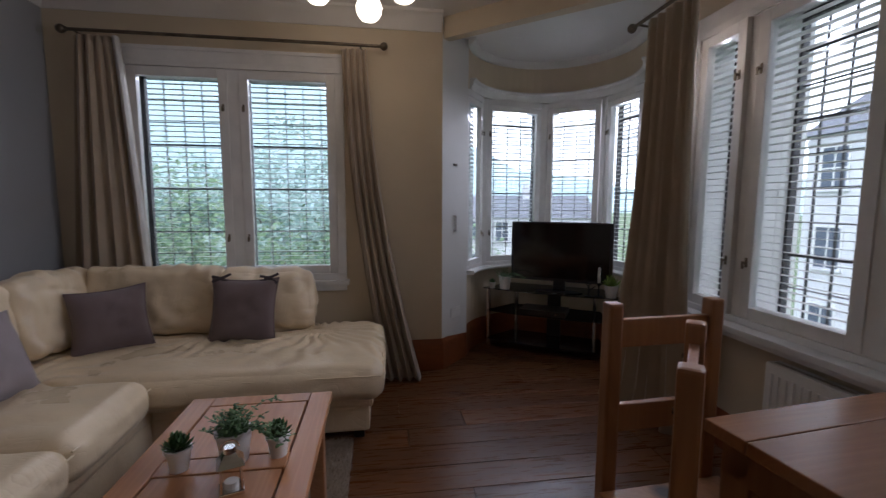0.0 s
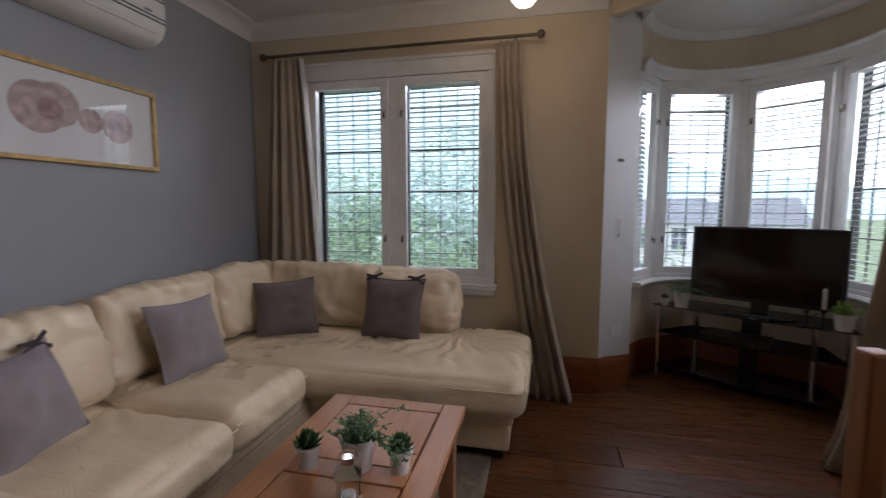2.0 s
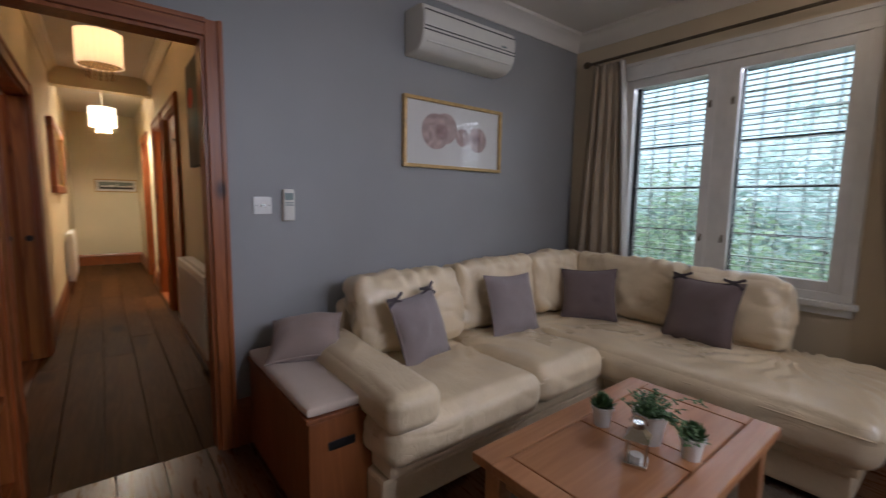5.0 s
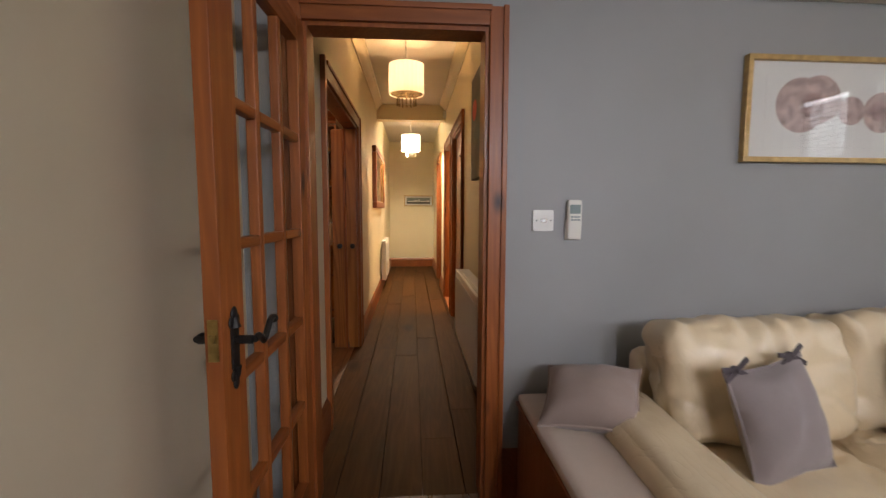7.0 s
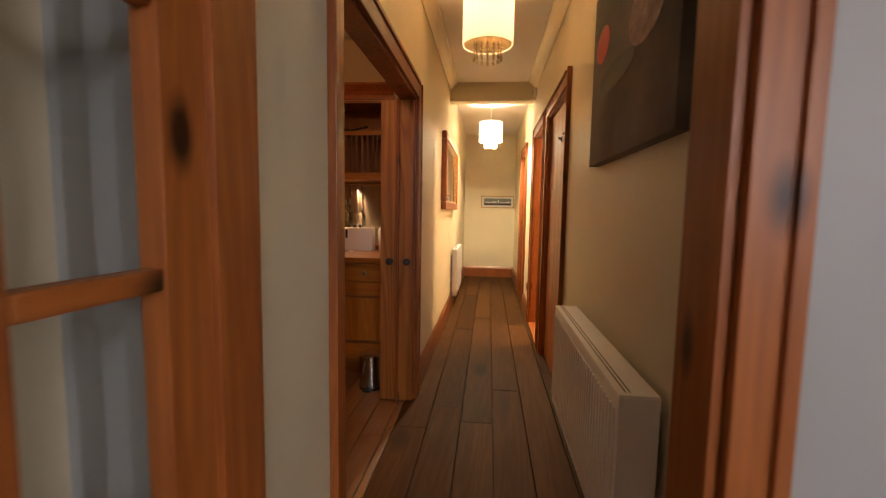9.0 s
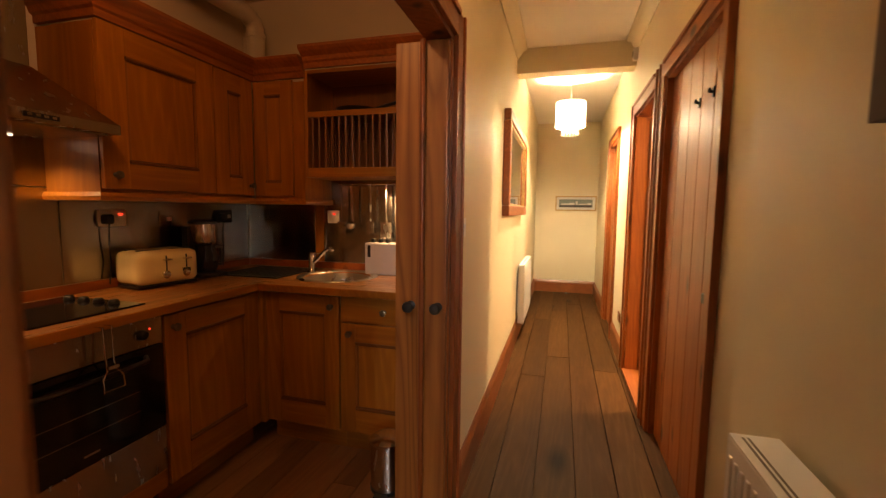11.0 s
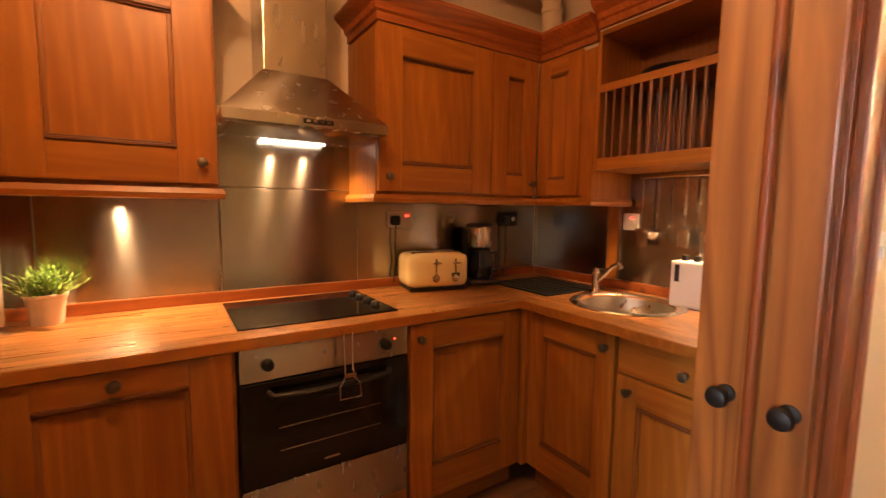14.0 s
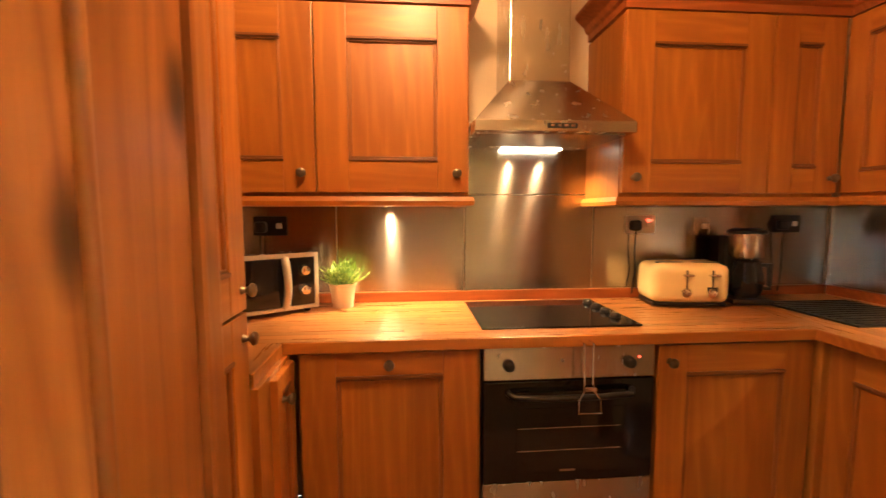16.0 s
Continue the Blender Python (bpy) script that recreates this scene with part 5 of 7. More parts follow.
for k in range(5):
    rod(b2, (0, 0, 0.05 + 0.015 * k), (0.05 * math.cos(k * 2.2), 0.04 * math.sin(k * 2.2), 0.09 + 0.014 * k), 0.003, n=6)
part("branches", b2, M_IRON, orn)
part("foot", lathe(bmesh.new(), [(0.03, 0), (0.03, 0.005), (0.006, 0.012)], n=14), M_IRON, orn)

# ---- fittings on the walls ----
pic = thing("framed_print", "blush circles print in a pale gold wooden frame", "picture", pose(WX, 2.03, 1.71, 0, 0, 90))
PW, PH = 0.855, 0.44
for a, b in (((-PW / 2, -0.032, PH / 2 - 0.022), (PW / 2, 0, PH / 2)), ((-PW / 2, -0.032, -PH / 2), (PW / 2, 0, -PH / 2 + 0.022)), ((-PW / 2, -0.032, -PH / 2 + 0.022), (-PW / 2 + 0.022, 0, PH / 2 - 0.022)), ((PW / 2 - 0.022, -0.032, -PH / 2 + 0.022), (PW / 2, 0, PH / 2 - 0.022))):
    part("frame_bar", boxes((a, b), bevel=0.003), M_GOLD, pic)
part("mount", boxes(((-PW / 2 + 0.02, -0.012, -PH / 2 + 0.02), (PW / 2 - 0.02, -0.006, PH / 2 - 0.02))), M_MOUNT, pic)
pr = part("print", boxes(((-0.33, -0.0135, -0.155), (0.33, -0.012, 0.155))), M_MOUNT, pic)
for x, z, r, mt in ((-0.17, 0.02, 0.115, M_BLUSHPRINT), (-0.09, 0.045, 0.10, M_BLUSHPRINT), (-0.12, 0.02, 0.05, M_BLUSHPRINT2), (0.06, 0.0, 0.06, M_BLUSHPRINT), (0.20, -0.005, 0.085, M_BLUSHPRINT), (0.19, 0.0, 0.042, M_BLUSHPRINT2)):
    i = len(pr.children)
    part("circle", lathe(bmesh.new(), [(r, 0.0136 + 0.0003 * i), (r, 0.0139 + 0.0003 * i)], (x, 0, z), 40, "y"), mt, pr)
pg = part("glass", boxes(((-PW / 2 + 0.02, -0.020, -PH / 2 + 0.02), (PW / 2 - 0.02, -0.018, PH / 2 - 0.02))), M_PICGLASS, pic)
pg.visible_shadow = False

ac = thing("air_conditioner", "ivory wall-mounted air conditioner under the cornice", "air conditioner", pose(WX, 2.005, 2.155, 0, 0, 90))
b2 = bmesh.new()
sec = [(0.0, 0.0), (-0.12, 0.0), (-0.175, 0.035), (-0.20, 0.085), (-0.205, 0.20), (-0.185, 0.25), (-0.14, 0.262), (0.0, 0.262)]
ends = [[b2.verts.new((x, y, z)) for y, z in sec] for x in (-0.385, 0.385)]
for i in range(len(sec)):
    b2.faces.new((ends[0][i], ends[0][(i + 1) % len(sec)], ends[1][(i + 1) % len(sec)], ends[1][i]))
b2.faces.new(ends[0])
b2.faces.new(ends[1])
bmesh.ops.recalc_face_normals(b2, faces=b2.faces[:])
bmesh.ops.bevel(b2, geom=b2.edges[:], offset=0.006, segments=2, affect="EDGES")
part("casing", b2, M_ACPLASTIC, ac, smooth=True)
for z, y in ((0.105, -0.206), (0.125, -0.2065), (0.215, -0.2035)):
    part("seam", boxes(((-0.375, y - 0.002, z), (0.375, y + 0.004, z + 0.004))), M_BLACK, ac)
for k in range(2):
    part("louvre", boxes(((-0.34, -0.192 + 0.035 * k, 0.048 - 0.022 * k), (0.34, -0.160 + 0.035 * k, 0.056 - 0.022 * k)), bevel=0.003), M_ACPLASTIC, ac)
part("badge", boxes(((0.25, -0.2085, 0.14), (0.29, -0.205, 0.15))), M_LCD, ac)

sw = thing("light_switch", "white plastic dimmer switch by the doorway", "switch", pose(WX, 0.76, 1.24, 0, 0, 90))
part("plate", rounded(bmesh.new(), (0, -0.005, 0), (0.088, 0.01, 0.088), 0.004, 3), M_PLASTIC, sw)
part("rocker", boxes(((-0.012, -0.016, -0.008), (0.012, -0.009, 0.008)), bevel=0.003), M_CHROME, sw)
for x in (-0.03, 0.03):
    part("screw", rod(bmesh.new(), (x, -0.0115, 0), (x, -0.009, 0), 0.004, n=10), M_CHROME, sw)
rc = thing("remote_control", "ivory remote control in a wall cradle", "remote control", pose(WX, 0.888, 1.244, 0, 0, 90))
part("body", rounded(bmesh.new(), (0, -0.016, 0), (0.062, 0.024, 0.165), 0.009, 4), M_ACPLASTIC, rc, smooth=True)
part("screen", boxes(((-0.022, -0.030, 0.025), (0.022, -0.0275, 0.062)), bevel=0.001), M_LCD, rc)
part("cradle", boxes(((-0.034, -0.012, -0.085), (0.034, 0, 0.0)), bevel=0.003), M_ACPLASTIC, rc)
for k in range(3):
    for j in range(2):
        part("button", boxes(((-0.018 + 0.014 * k, -0.030, 0.008 - 0.012 * j), (-0.008 + 0.014 * k, -0.0275, 0.015 - 0.012 * j))), M_LCD, rc)
# catch, cleat and socket on the turret's splayed reveal
RM = pose(0.865, 3.515, 0, 0, 0, 47)
kb = thing("blind_cord_hook", "small metal catch on the white reveal", "hook", RM @ pose(0, 0, 1.605))
part("bar", rounded(bmesh.new(), (0, -0.010, 0), (0.05, 0.014, 0.02), 0.005, 3), M_PEWTER, kb)
part("plate", boxes(((-0.02, -0.004, -0.012), (0.02, 0.002, 0.012)), bevel=0.002), M_CHROME, kb)
hd = thing("pull_handle", "white upright pull handle on the reveal", "handle", RM @ pose(0.0, 0, 1.145))
part("grip", boxes(((-0.008, -0.028, -0.06), (0.008, -0.018, 0.06)), bevel=0.004), M_WHITE, hd)
for z in (-0.06, 0.052):
    part("bracket", boxes(((-0.008, -0.020, z), (0.008, 0.002, z + 0.01)), bevel=0.002), M_WHITE, hd)
so = thing("wall_socket", "white plastic double socket above the skirting", "socket", RM @ pose(0.02, 0, 0.42))
part("plate", rounded(bmesh.new(), (0, -0.005, 0), (0.14, 0.012, 0.085), 0.004, 3), M_PLASTIC, so)
part("switch", boxes(((-0.03, -0.014, 0.01), (0.03, -0.010, 0.022))), M_PLASTIC, so)


def radiator(label, m, length, height, z0=0.14, depth=0.075):
    """A panel radiator: ribbed front, grille, side covers, valve; local x along the wall, wall at +y."""
    ra = thing("radiator", label, "radiator", m, "white radiators")
    part("panel", boxes(((0, -depth, z0), (length, -depth + 0.016, z0 + height)), ((0.01, -0.04, z0 + 0.02), (length - 0.01, -0.03, z0 + height - 0.02)), bevel=0.005), M_PLASTIC, ra)
    n = int(length / 0.035)
    for i in range(n):
        x = 0.03 + (length - 0.06) * i / (n - 1)
        part("rib", boxes(((x - 0.008, -depth - 0.006, z0 + 0.04), (x + 0.008, -depth + 0.002, z0 + height - 0.04)), bevel=0.004), M_PLASTIC, ra)
    part("top_grille", boxes(((0, -depth, z0 + height), (length, -0.02, z0 + height + 0.006)), bevel=0.002), M_PLASTIC, ra)
    for y in (-depth + 0.024, -depth + 0.036):
        part("grille_slot", boxes(((0.02, y - 0.0025, z0 + height + 0.0045), (length - 0.02, y + 0.0025, z0 + height + 0.0072))), M_PEWTER, ra)
    for x in (-0.004, length - 0.002):
        part("side_cover", boxes(((x, -depth, z0 + 0.01), (x + 0.006, -0.02, z0 + height)), bevel=0.002), M_PLASTIC, ra)
    for x in (0.08, length - 0.08):
        part("bracket", boxes(((x, -0.03, z0 + 0.1), (x + 0.03, 0.004, z0 + height - 0.1))), M_PLASTIC, ra)
    b2 = rod(bmesh.new(), (length + 0.02, -0.045, z0 + 0.05), (length + 0.02, -0.045, 0.0), 0.007, n=10)
    rod(b2, (length, -0.045, z0 + 0.04), (length + 0.02, -0.045, z0 + 0.04), 0.012, n=10)
    rod(b2, (length + 0.02, -0.045, z0 + 0.03), (length + 0.02, -0.045, z0 + 0.09), 0.016, n=12)
    part("valve", b2, M_CHROME, ra)
    return ra


radiator("white ribbed panel radiator under the east window", pose(EX, 1.78, 0, 0, 0, -90), 0.85, 0.46, 0.13, 0.09)

cl = thing("ceiling_light", "glass-globed ceiling light with lit bulbs", "ceiling light", pose(0.19, 2.6, CEIL))
part("rose", lathe(bmesh.new(), [(0.07, -0.03), (0.07, 0)], n=24), M_BRONZE, cl, smooth=True)
for x, y in ((-0.23, 0.04), (0.23, -0.04), (0.04, 0.23), (-0.04, -0.23)):
    part("arm", rod(bmesh.new(), (0, 0, -0.02), (x, y, -0.15), 0.008, n=8), M_BRONZE, cl)
    b2 = lathe(bmesh.new(), [(0.03, -0.15), (0.062, -0.17), (0.078, -0.21), (0.070, -0.25), (0.045, -0.28)], (x, y, 0), 20)
    part("glass_shade", b2, M_BULB, cl, smooth=True)

# ---- dining set ----
DM = pose(1.11, 1.085, 0, 0, 0, 6)
dt = thing("dining_table", "waxed pine dining table with a plank joint", "dining table", DM)
part("tabletop", boxes(((0.0, -0.115, 0.715), (0.85, 0.0, 0.75)), bevel=0.004), M_DTABLE, dt)
part("tabletop", boxes(((0.0, -0.95, 0.715), (0.85, -0.118, 0.75)), bevel=0.004), M_DTABLE, dt)
part("apron", boxes(((0.03, -0.92, 0.62), (0.055, -0.03, 0.714)), ((0.055, -0.055, 0.62), (0.80, -0.03, 0.714)), bevel=0.003), M_CHAIR, dt)
for x in (0.03, 0.74):
    for y in (-0.92, -0.11):
        part("leg", boxes(((x, y, 0), (x + 0.08, y + 0.08, 0.714)), bevel=0.006), M_CHAIR, dt)


def dining_chair(label, m):
    """A pine ladder-back chair; local -y is its front, the back stands at y = 0."""
    ch = thing("dining_chair", label, "chair", m, "pine dining chairs")
    for x in (-0.19, 0.15):
        b2 = bmesh.new()
        box(b2, (x, -0.02, 0), (x + 0.045, 0.025, 1.02), 0.008)
        part("back_post", b2, M_CHAIR, ch)
        for z in (0.93, 0.67):
            part("bolt", rod(bmesh.new(), (x + 0.022, 0.024, z), (x + 0.022, 0.028, z), 0.006, n=10), M_IRON, ch)
    for z in (0.885, 0.625):
        part("back_rail", boxes(((-0.146, -0.008, z), (0.151, 0.014, z + 0.085)), bevel=0.004), M_CHAIR, ch)
    for x in (-0.19, 0.15):
        part("front_leg", boxes(((x, -0.42, 0), (x + 0.045, -0.375, 0.43)), bevel=0.006), M_CHAIR, ch)
        part("side_rail", boxes(((x + 0.01, -0.376, 0.36), (x + 0.035, -0.02, 0.43)), bevel=0.003), M_CHAIR, ch)
    for k in range(4):
        part("seat_slat", boxes(((-0.205, -0.435 + 0.104 * k, 0.43), (0.21, -0.335 + 0.104 * k, 0.452)), bevel=0.004), M_CHAIR, ch)
    part("stretcher", boxes(((-0.146, -0.41, 0.2), (0.151, -0.385, 0.23)), bevel=0.003), M_CHAIR, ch)
    return ch


dining_chair("waxed pine ladder-back chair at the table's end", pose(1.115, 1.275, 0, 0, 0, 3))
dining_chair("waxed pine ladder-back chair pushed under the table", pose(0.93, 0.917, 0, 0, 0, 50))

# ---- glazed door, open into the sitting room ----
gd = thing("glazed_door", "open stained pine door with fifteen glass panes", "door", pose(-1.885, -0.205, 0.01, 0, 0, -1.5))
GW, GH = 0.785, 1.985
xs = [0.105, 0.297, 0.502, GW - 0.125]
zs = [0.17, 0.50, 0.84, 1.185, 1.54, 1.895]
part("stile", boxes(((0, -0.04, 0), (0.105, 0, GH)), bevel=0.003), M_PINE, gd)
part("stile", boxes(((GW - 0.125, -0.04, 0), (GW, 0, GH)), bevel=0.003), M_PINE, gd)
part("bottom_rail", boxes(((0.105, -0.04, 0), (GW - 0.125, 0, 0.17)), bevel=0.003), M_PINE_X, gd)
part("top_rail", boxes(((0.105, -0.04, 1.895), (GW - 0.125, 0, GH)), bevel=0.003), M_PINE_X, gd)
for x in xs[1:3]:
    part("muntin", boxes(((x - 0.015, -0.036, 0.17), (x + 0.015, -0.004, 1.895)), bevel=0.005), M_PINE, gd)
for z in zs[1:5]:
    for x0, x1 in ((xs[0], xs[1] - 0.015), (xs[1] + 0.015, xs[2] - 0.015), (xs[2] + 0.015, xs[3])):
        part("muntin", boxes(((x0, -0.036, z - 0.015), (x1, -0.004, z + 0.015)), bevel=0.005), M_PINE_X, gd)
for j in range(5):
    for i in range(3):
        pa = part("pane", boxes(((xs[i] - 0.004, -0.022, zs[j] - 0.004), (xs[i + 1] + 0.004, -0.018, zs[j + 1] + 0.004))), M_GLASS, gd)
        pa.visible_shadow = False
for s, y in ((1, 0.0), (-1, -0.04)):
    hx, hz = GW - 0.06, 0.945
    pl = bmesh.new()
    box(pl, (hx - 0.02, min(y, y + s * 0.006), hz - 0.06), (hx + 0.02, max(y, y + s * 0.006), hz + 0.045), 0.003)
    rod(pl, (hx, y + s * 0.003, hz + 0.042), (hx, y + s * 0.003, hz + 0.07), 0.016, 0.005, 10)
    rod(pl, (hx, y + s * 0.003, hz - 0.058), (hx, y + s * 0.003, hz - 0.092), 0.014, 0.005, 10)
    for dx, dz, rr in ((0, 0.075, 0.016), (-0.016, 0.056, 0.013), (0.016, 0.056, 0.013), (0, -0.098, 0.015), (-0.014, -0.078, 0.012), (0.014, -0.078, 0.012)):
        bmesh.ops.create_uvsphere(pl, u_segments=12, v_segments=8, radius=rr, matrix=pose(hx + dx, y + s * 0.003, hz + dz) @ Matrix.Diagonal((1, 0.35, 1.15, 1)))
    hb = part("handle_plate", pl, M_IRON, gd, "black iron handle plate")
    lv = bmesh.new()
    rod(lv, (hx, y, hz + 0.01), (hx, y + s * 0.045, hz + 0.01), 0.011, n=10)
    pts = [(0, 0.01), (0.028, 0.012), (0.045, 0.002), (0.058, -0.010), (0.074, -0.004), (0.09, 0.012), (0.108, 0.028), (0.124, 0.034), (0.136, 0.028)]
    pts = [(hx - px, y + s * 0.05, hz + pz) for px, pz in pts]
    for p, q in zip(pts, pts[1:]):
        rod(lv, p, q, 0.0085, n=10)
        bmesh.ops.create_uvsphere(lv, u_segments=10, v_segments=6, radius=0.0085, matrix=Matrix.Translation(q))
    bmesh.ops.create_uvsphere(lv, u_segments=12, v_segments=8, radius=0.0125, matrix=Matrix.Translation(pts[-1]))
    part("lever", lv, M_IRON, hb, "curled black iron lever")
part("lock_plate", boxes(((GW - 0.001, -0.032, 0.92), (GW + 0.003, -0.008, 1.02)), bevel=0.001), M_BRASS, gd, "brass lock plate")
part("latch_bolt", boxes(((GW + 0.002, -0.026, 0.965), (GW + 0.012, -0.014, 0.985)), bevel=0.002), M_BRASS, gd)
for z in (0.22, 1.0, 1.72):
    part("hinge", rod(bmesh.new(), (-0.004, 0.004, z), (-0.004, 0.004, z + 0.08), 0.006, n=8), M_BRASS, gd)


# ---- hall ----
def pendant(label, m, shade_mat, r=0.152, drop=0.165, dimming_disc=False):
    """A drum shade on a flex with a ring of crystal drops under it; local z = 0 at the ceiling."""
    pe = thing("pendant_light", label, "pendant light", m, "hall pendants")
    part("ceiling_rose", lathe(bmesh.new(), [(0.05, -0.022), (0.045, -0.005), (0.05, 0)], n=20), M_PLASTIC, pe, smooth=True)
    part("flex", rod(bmesh.new(), (0, 0, -0.02), (0, 0, -drop - 0.06), 0.004, n=8), M_PLASTIC, pe)
    sh = bmesh.new()
    n = 48
    for z0, z1, rr in ((-drop, -drop - 0.25, r),):
        ring = []
        for k, (z, rad) in enumerate(((z0, rr), (z1, rr), (z1, rr - 0.004), (z0, rr - 0.004))):
            ring.append([sh.verts.new((rad * (1 + 0.012 * (i % 2)) * math.cos(2 * math.pi * i / n), rad * (1 + 0.012 * (i % 2)) * math.sin(2 * math.pi * i / n), z)) for i in range(n)])
        for a, b in zip(ring, ring[1:] + ring[:1]):
            for i in range(n):
                sh.faces.new((a[i], a[(i + 1) % n], b[(i + 1) % n], b[i]))
    part("shade", sh, shade_mat, pe, "lit pleated drum shade")
    part("fitter", boxes(((-r, -0.003, -drop - 0.004), (r, 0.003, -drop)), ((-0.003, -r, -drop - 0.004), (0.003, r, -drop))), M_CHROME, pe)
    wire = bmesh.new()
    for i in range(28):
        a, a2 = 2 * math.pi * i / 28, 2 * math.pi * (i + 1) / 28
        rod(wire, (0.075 * math.cos(a), 0.075 * math.sin(a), -drop - 0.006), (0.075 * math.cos(a2), 0.075 * math.sin(a2), -drop - 0.006), 0.0022, n=6)
        rod(wire, (0.075 * math.cos(a), 0.075 * math.sin(a), -drop - 0.006), (r * math.cos(a), r * math.sin(a), -drop - 0.006), 0.0018, n=5)
    part("shade_ring", wire, M_CHROME, pe)
    # unseen disc, added to hold the bulb's light off the floor
    if dimming_disc:
        part("dimming_disc", lathe(bmesh.new(), [(0.002, -drop - 0.242), (r - 0.006, -drop - 0.242), (r - 0.006, -drop - 0.239), (0.002, -drop - 0.239)], n=32), M_OPAL, pe, "added disc that dims the light below the bulb")
    for i in range(14):
        a = 2 * math.pi * i / 14
        x, y = 0.082 * math.cos(a), 0.082 * math.sin(a)
        b2 = rod(bmesh.new(), (x, y, -drop - 0.20), (x, y, -drop - 0.335), 0.001, n=4)
        for k in range(3):
            bmesh.ops.create_icosphere(b2, subdivisions=1, radius=0.010 + 0.002 * (k == 2), matrix=pose(x, y, -drop - 0.268 - 0.03 * k) @ Matrix.Diagonal((1, 1, 1.4, 1)))
        part("crystal_string", b2, M_CRYSTAL, pe)
    return pe


pendant("lit pleated drum pendant with crystal drops", pose(-3.95, 0.17, HCEIL), M_SHADE, 0.150, 0.235, True)
pendant("lit white drum pendant at the hall's far end", pose(-7.2, 0.2, HCEIL), M_SHADE2, 0.152, 0.285)

mi = thing("wall_mirror", "wide mirror in a moulded brown wooden frame", "mirror", pose(-6.35, HL, 1.69, 0, 0, 180))
for a, b in (((-0.78, -0.055, 0.31), (0.78, 0, 0.39)), ((-0.78, -0.055, -0.39), (0.78, 0, -0.31)), ((-0.78, -0.055, -0.31), (-0.70, 0, 0.31)), ((0.70, -0.055, -0.31), (0.78, 0, 0.31))):
    part("frame_bar", boxes((a, b), bevel=0.012), M_PINE_X, mi)
for a, b in (((-0.70, -0.04, 0.295), (0.70, -0.02, 0.31)), ((-0.70, -0.04, -0.31), (0.70, -0.02, -0.295)), ((-0.70, -0.04, -0.295), (-0.685, -0.02, 0.295)), ((0.685, -0.04, -0.295), (0.70, -0.02, 0.295))):
    part("inner_bead", boxes((a, b), bevel=0.004), M_GOLD, mi)
part("mirror_glass", boxes(((-0.70, -0.024, -0.31), (0.70, -0.018, 0.31))), M_MIRROR, mi)

radiator("white ribbed panel radiator under the mirror", pose(-6.85, HL, 0, 0, 0, 180), 0.95, 0.62, 0.16, 0.08)
radiator("white ribbed panel radiator by the doorway", pose(-3.58, HR, 0), 1.13, 0.515, 0.275, 0.13)

hs = thing("light_switch", "white plastic switch on the hall wall", "switch", pose(-4.27, HL, 1.265, 0, 0, 180))
part("plate", rounded(bmesh.new(), (0, -0.005, 0), (0.086, 0.01, 0.086), 0.004, 3), M_PLASTIC, hs)
part("rocker", boxes(((-0.006, -0.018, -0.012), (0.006, -0.009, 0.012)), bevel=0.002), M_PLASTIC, hs)
hk = thing("wall_socket", "dark brown socket above the hall skirting", "socket", pose(-6.62, HR, 0.37))
part("plate", rounded(bmesh.new(), (0, -0.006, 0), (0.14, 0.012, 0.086), 0.004, 3), M_CHEST, hk)
part("switch", boxes(((-0.03, -0.015, 0.01), (0.03, -0.011, 0.022))), M_BLACK, hk)
al = thing("door_sensor", "small white sensor box by the beam", "sensor", pose(-6.30, HR, 2.62))
part("case", rounded(bmesh.new(), (0, -0.02, 0), (0.05, 0.04, 0.10), 0.008, 3), M_PLASTIC, al)
part("lens", boxes(((-0.012, -0.043, -0.02), (0.012, -0.039, 0.02))), M_LCD, al)

ep = thing("framed_print", "wide landscape print in a thin gold frame on the end wall", "picture", pose(HEND, 0.36, 1.47, 0, 0, 90))
for a, b in (((-0.32, -0.02, 0.10), (0.32, 0, 0.12)), ((-0.32, -0.02, -0.12), (0.32, 0, -0.10)), ((-0.32, -0.02, -0.10), (-0.30, 0, 0.10)), ((0.30, -0.02, -0.10), (0.32, 0, 0.10))):
    part("frame_bar", boxes((a, b), bevel=0.003), M_GOLD, ep)
part("mount", boxes(((-0.30, -0.008, -0.10), (0.30, -0.004, 0.10))), M_MOUNT, ep)
sk = part("print", boxes(((-0.26, -0.0095, -0.065), (0.26, -0.0081, 0.065))), M_LCD, ep)
part("shoreline", boxes(((-0.255, -0.0112, -0.06), (0.255, -0.0096, -0.025))), M_LEAD, sk)
for x0, x1, z1 in ((-0.23, -0.12, 0.0), (-0.11, -0.02, 0.012), (0.0, 0.03, 0.035), (0.05, 0.16, -0.002), (0.17, 0.24, 0.008)):
    part("building", boxes(((x0, -0.0112, -0.0245), (x1, -0.0096, z1))), M_MOUNT, sk)
ep_g = part("glass", boxes(((-0.30, -0.015, -0.10), (0.30, -0.013, 0.10))), M_PICGLASS, ep)
ep_g.visible_shadow = False

